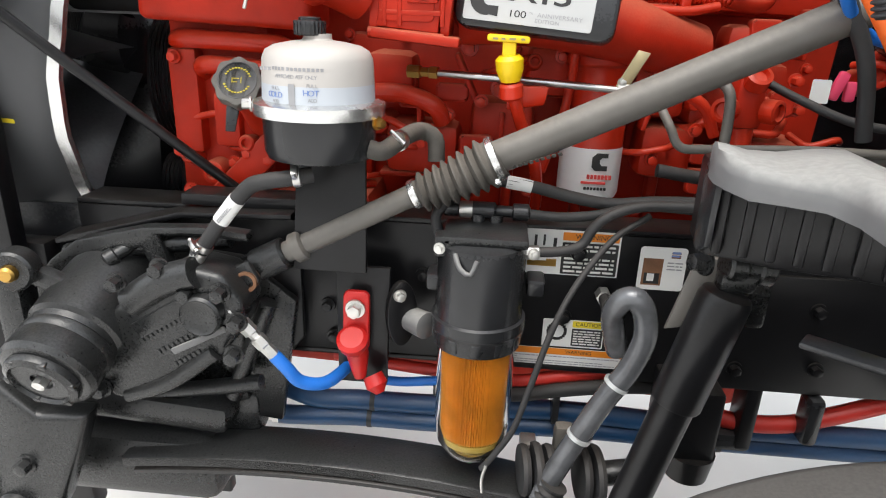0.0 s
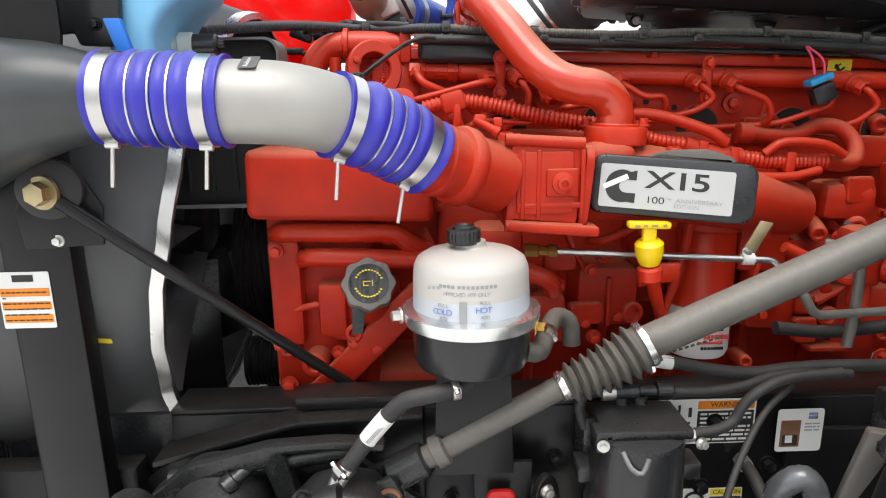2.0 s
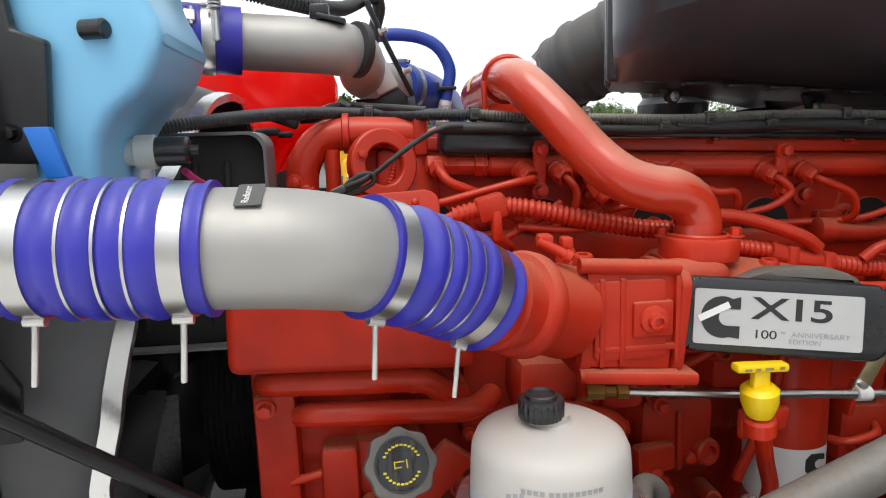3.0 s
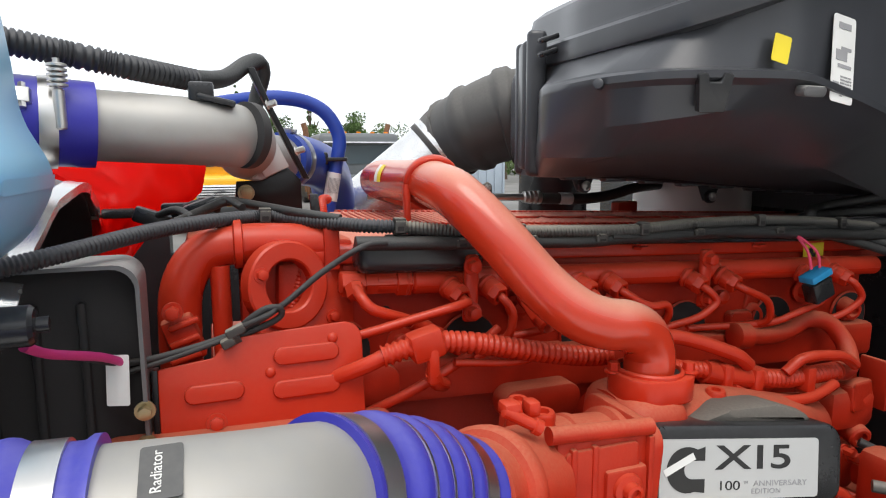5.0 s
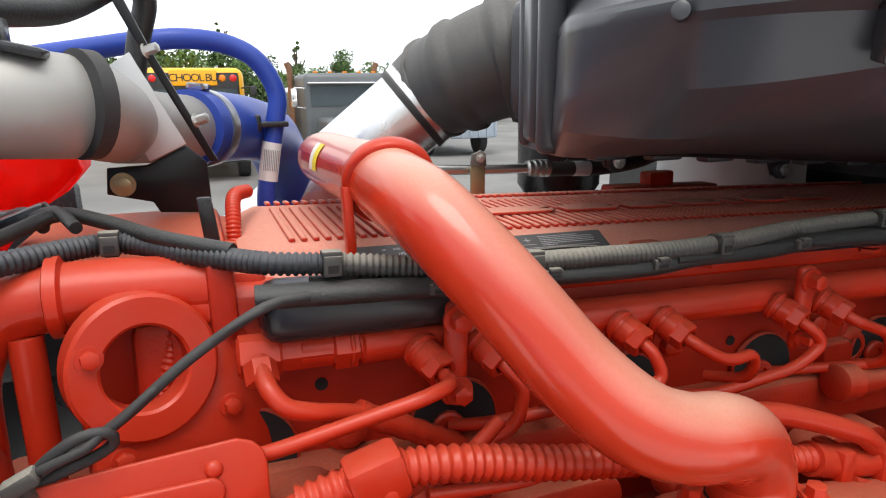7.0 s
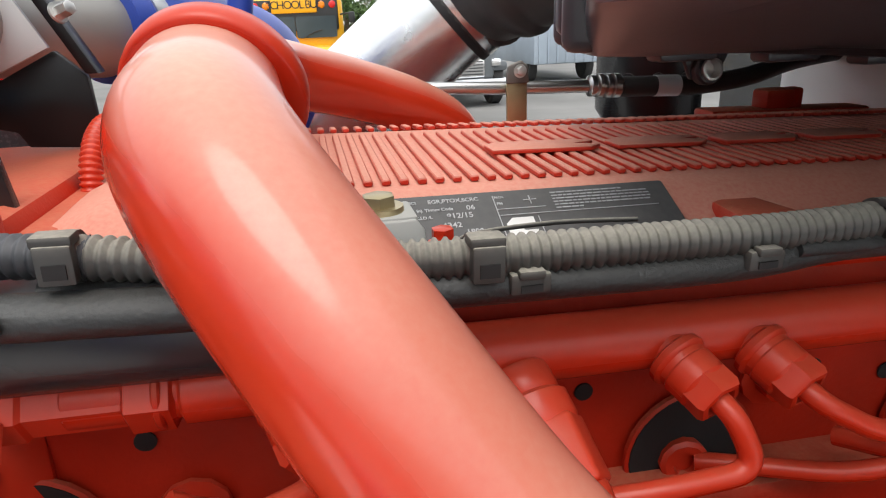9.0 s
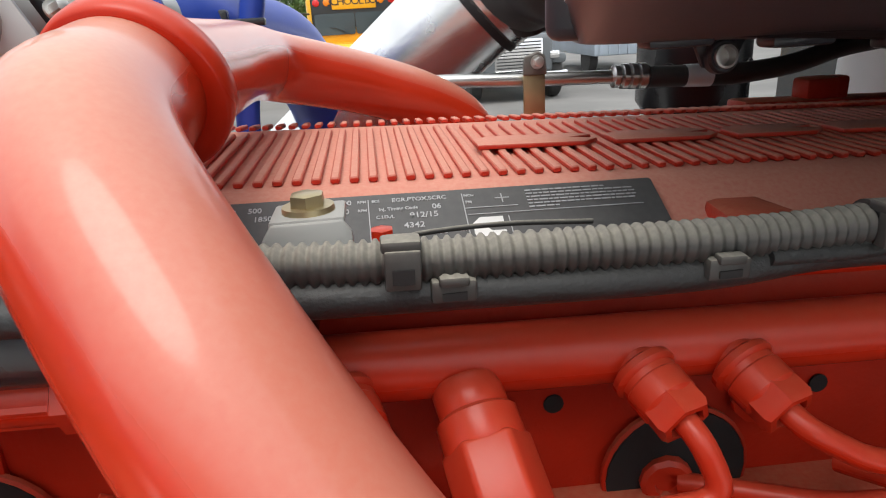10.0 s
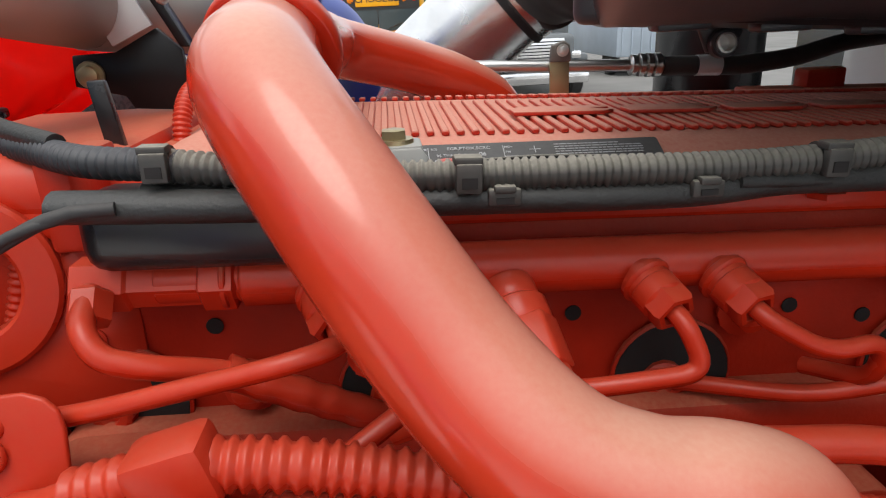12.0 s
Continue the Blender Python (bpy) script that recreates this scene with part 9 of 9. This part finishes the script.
def parked_truck(x, y, paint, label, width=2.1, top=2.2, stacks=False, name="parked_truck"):
    tr = thing(name, (x, y + 2, 0), label, "truck", "parked trucks")
    w = width
    bm = bmesh.new()
    block(bm, (x, y + 2.2, top / 2 + 0.42), (w * 0.92, 1.8, top - 0.55), 0.14, None, 4)
    part("cab", bm, paint, tr)
    bm = bmesh.new()
    block(bm, (x, y + 0.7, 0.98), (w * 0.70, 1.5, 0.82), 0.12, None, 4)
    part("hood", bm, paint, tr)
    prism("windshield", round_rect(w * 0.80, 0.46, 0.06), facing((x, y + 1.29, top - 0.38), S), 0.015, "dark_glass", tr, "dark windshield")
    box("sun_visor", (x, y + 1.22, top - 0.09), (w * 0.86, 0.20, 0.05), "chrome" if stacks else paint, tr, bevel=0.02)
    box("grille", (x, y - 0.07, 0.98), (w * 0.48, 0.05, 0.66), "chrome", tr, bevel=0.03)
    for k in range(9):
        box("grille_bar", (x, y - 0.10, 0.72 + 0.065 * k), (w * 0.44, 0.03, 0.022), "bus_black", tr, bevel=0.004)
    box("bumper", (x, y - 0.14, 0.50), (w * 0.95, 0.16, 0.26), "chrome", tr, bevel=0.04)
    for s in (-1, 1):
        box("fender", (x + s * w * 0.40, y + 0.6, 0.86), (w * 0.20, 1.1, 0.22), paint, tr, bevel=0.08)
        lathe("wheel", [(0.26, -0.14), (0.44, -0.14), (0.49, -0.10), (0.49, 0.10), (0.44, 0.14), (0.26, 0.14)], (x + s * w * 0.41, y + 0.6, 0.49), (1, 0, 0), "tyre_rubber", tr, seg=32)
        box("headlamp", (x + s * w * 0.36, y - 0.02, 0.95), (0.22, 0.10, 0.16), "chrome", tr, bevel=0.03)
        box("mirror", (x + s * w * 0.58, y + 1.2, top - 0.42), (0.14, 0.08, 0.42), "chrome", tr, bevel=0.03)
        tube("mirror_arm", [(x + s * w * 0.46, y + 1.3, top - 0.2), (x + s * w * 0.58, y + 1.2, top - 0.2), (x + s * w * 0.58, y + 1.2, top - 0.62), (x + s * w * 0.46, y + 1.3, top - 0.66)], 0.018, "chrome", tr, bend=0.05)
        if stacks:
            tube("exhaust_stack", [(x + s * w * 0.50, y + 2.9, 0.9), (x + s * w * 0.50, y + 2.9, top + 0.25), (x + s * w * 0.53, y + 2.9, top + 0.45)], 0.075, "rusty", tr, bend=0.1)
            box("ladder_rack", (x + s * w * 0.52, y + 2.4, top * 0.62), (0.05, 0.25, top * 0.6), "rusty", tr, bevel=0.01)
    for k in range(5):
        box("roof_lamp", (x - w * 0.32 + w * 0.16 * k, y + 1.5, top + 0.16), (0.10, 0.10, 0.05), "signal_amber", tr, bevel=0.015)
    box("body_rear", (x, y + 5.2, 1.35), (w, 3.8, 1.3), paint, tr, bevel=0.06)
    return tr


parked_truck(3.15, 14.9, "truck_grey", "dark grey dump truck with rusty exhaust stacks, parked", 2.2, 2.26, True)
parked_truck(4.05, 26.0, "truck_white", "white parked truck with a chrome grille", 1.9, 2.1)
parked_truck(2.0, 33.0, "truck_white", "white parked truck far back in the yard", 1.9, 1.95)
tl_ = thing("parked_trailer", (7.6, 21, 0), "pale blue-grey trailer parked in the yard", "trailer")
box("trailer_body", (7.4, 21.5, 1.25), (2.2, 5.0, 1.4), "trailer_blue", tl_, bevel=0.05)
for k in range(8):
    box("trailer_rib", (6.45 + 0.28 * k, 18.98, 1.25), (0.04, 0.04, 1.35), "trailer_blue", tl_, bevel=0.008)
for s in (-1, 1):
    lathe("wheel", [(0.25, -0.12), (0.42, -0.12), (0.45, 0.0), (0.42, 0.12), (0.25, 0.12)], (7.4 + s * 0.9, 20.0, 0.45), (1, 0, 0), "tyre_rubber", tl_, seg=28)


def tree(x, y, height, spread, seed, mat, conifer=False):
    """Tapered trunk with limbs, and a crown of many small leaf clumps."""
    rnd = random.Random(seed)
    t = thing("tree", (x, y, 0), "leafy green tree at the yard's edge" if not conifer else "dark green conifer standing above the tree line", "tree", "trees")
    line = glide([(x, y, 0), (x + rnd.uniform(-0.2, 0.2), y, height * 0.4), (x + rnd.uniform(-0.3, 0.3), y, height * 0.9)], 0.4)
    v, f = sweep(line, [0.22 * (1 - 0.85 * i / (len(line) - 1)) for i in range(len(line))], 8)
    tips = []
    for k in range(9):
        z = height * rnd.uniform(0.35, 0.8)
        a = rnd.uniform(0, 6.28)
        L = spread * rnd.uniform(0.4, 0.8)
        e = Vector((x + L * math.cos(a), y + L * math.sin(a), z + height * 0.14))
        v2, f2 = sweep(glide([(x, y, z), ((x + e.x) / 2, (y + e.y) / 2, z + 0.2), e], 0.4), 0.05, 6)
        f += [tuple(i + len(v) for i in q) for q in f2]
        v += v2
        tips.append(e)
    raw("trunk", v, f, "bark", t, "brown bark trunk and limbs")
    verts, faces = [], []
    centres = [Vector((x, y, height * 0.72))] + tips
    for c in range(26 if not conifer else 16):
        q = rnd.choice(centres)
        if conifer:
            zz = rnd.uniform(0.15, 1.0)
            c0 = Vector((x, y, height * zz)) + Vector((rnd.uniform(-1, 1), rnd.uniform(-1, 1), 0)) * spread * (1.05 - zz) * 0.9
            rr_ = spread * (1.1 - zz) * 0.5
        else:
            c0 = q + Vector((rnd.gauss(0, 1), rnd.gauss(0, 1), rnd.gauss(0, 0.7))) * spread * 0.28
            rr_ = spread * rnd.uniform(0.16, 0.34)
        for k in range(170):
            d = Vector((rnd.gauss(0, 1), rnd.gauss(0, 1), rnd.gauss(0, 0.8)))
            p = c0 + d.normalized() * rr_ * rnd.random() ** 0.4
            s = rnd.uniform(0.05, 0.11)
            u = Vector((rnd.gauss(0, 1), rnd.gauss(0, 1), rnd.gauss(0, 1))).normalized() * s
            w = Vector((rnd.gauss(0, 1), rnd.gauss(0, 1), rnd.gauss(0, 1))).normalized() * s
            i = len(verts)
            verts += [p - u, p + w * 0.7, p + u, p - w * 0.7]
            faces.append((i, i + 1, i + 2, i + 3))
    crown = raw("crown", verts, faces, mat, t, "leafy crown")
    crown["kind"] = "stuff"


rt_ = random.Random(77)
for k in range(20):
    x = -14 + 2.15 * k + rt_.uniform(-0.7, 0.7)
    y = 46 + rt_.uniform(-4, 6)
    h = rt_.uniform(3.0, 4.2) * (1.1 if x < 0 else 1.0)
    tree(x, y, h, rt_.uniform(1.6, 2.4), k, "foliage" if k % 3 else "foliage_pale")
tree(1.9, 52, 7.2, 1.2, 101, "foliage", True)
tree(7.9, 55, 6.6, 1.1, 102, "foliage", True)
tree(-1.3, 24.5, 3.6, 1.7, 103, "foliage")
tree(1.55, 29, 3.6, 1.6, 104, "foliage")
verts, faces = [], []
for k in range(9000):
    x = rt_.uniform(-60, 70)
    top = 2.6 + 1.0 * math.sin(x * 0.31) + 0.6 * math.sin(x * 0.83 + 1)
    p = Vector((x, 60 + rt_.uniform(-3, 3), rt_.random() ** 0.8 * top))
    u = Vector((rt_.gauss(0, 1), rt_.gauss(0, 1), rt_.gauss(0, 1))).normalized() * 0.35
    w = Vector((rt_.gauss(0, 1), rt_.gauss(0, 1), rt_.gauss(0, 1))).normalized() * 0.35
    i = len(verts)
    verts += [p - u, p + w, p + u, p - w]
    faces.append((i, i + 1, i + 2, i + 3))
hedge = raw("far_woods", verts, faces, "foliage")
tagged(hedge, "distant belt of green woods behind the yard", "woods", kind="stuff")

# unseen plain wall added behind the camera, closing the place and shaping reflections and fill
back_wall = box("unseen_wall", (0, -9.0, 2.6), (40, 0.4, 5.2), "concrete")
tagged(back_wall, "plain grey wall added unseen behind the viewer", "wall", kind="structure")
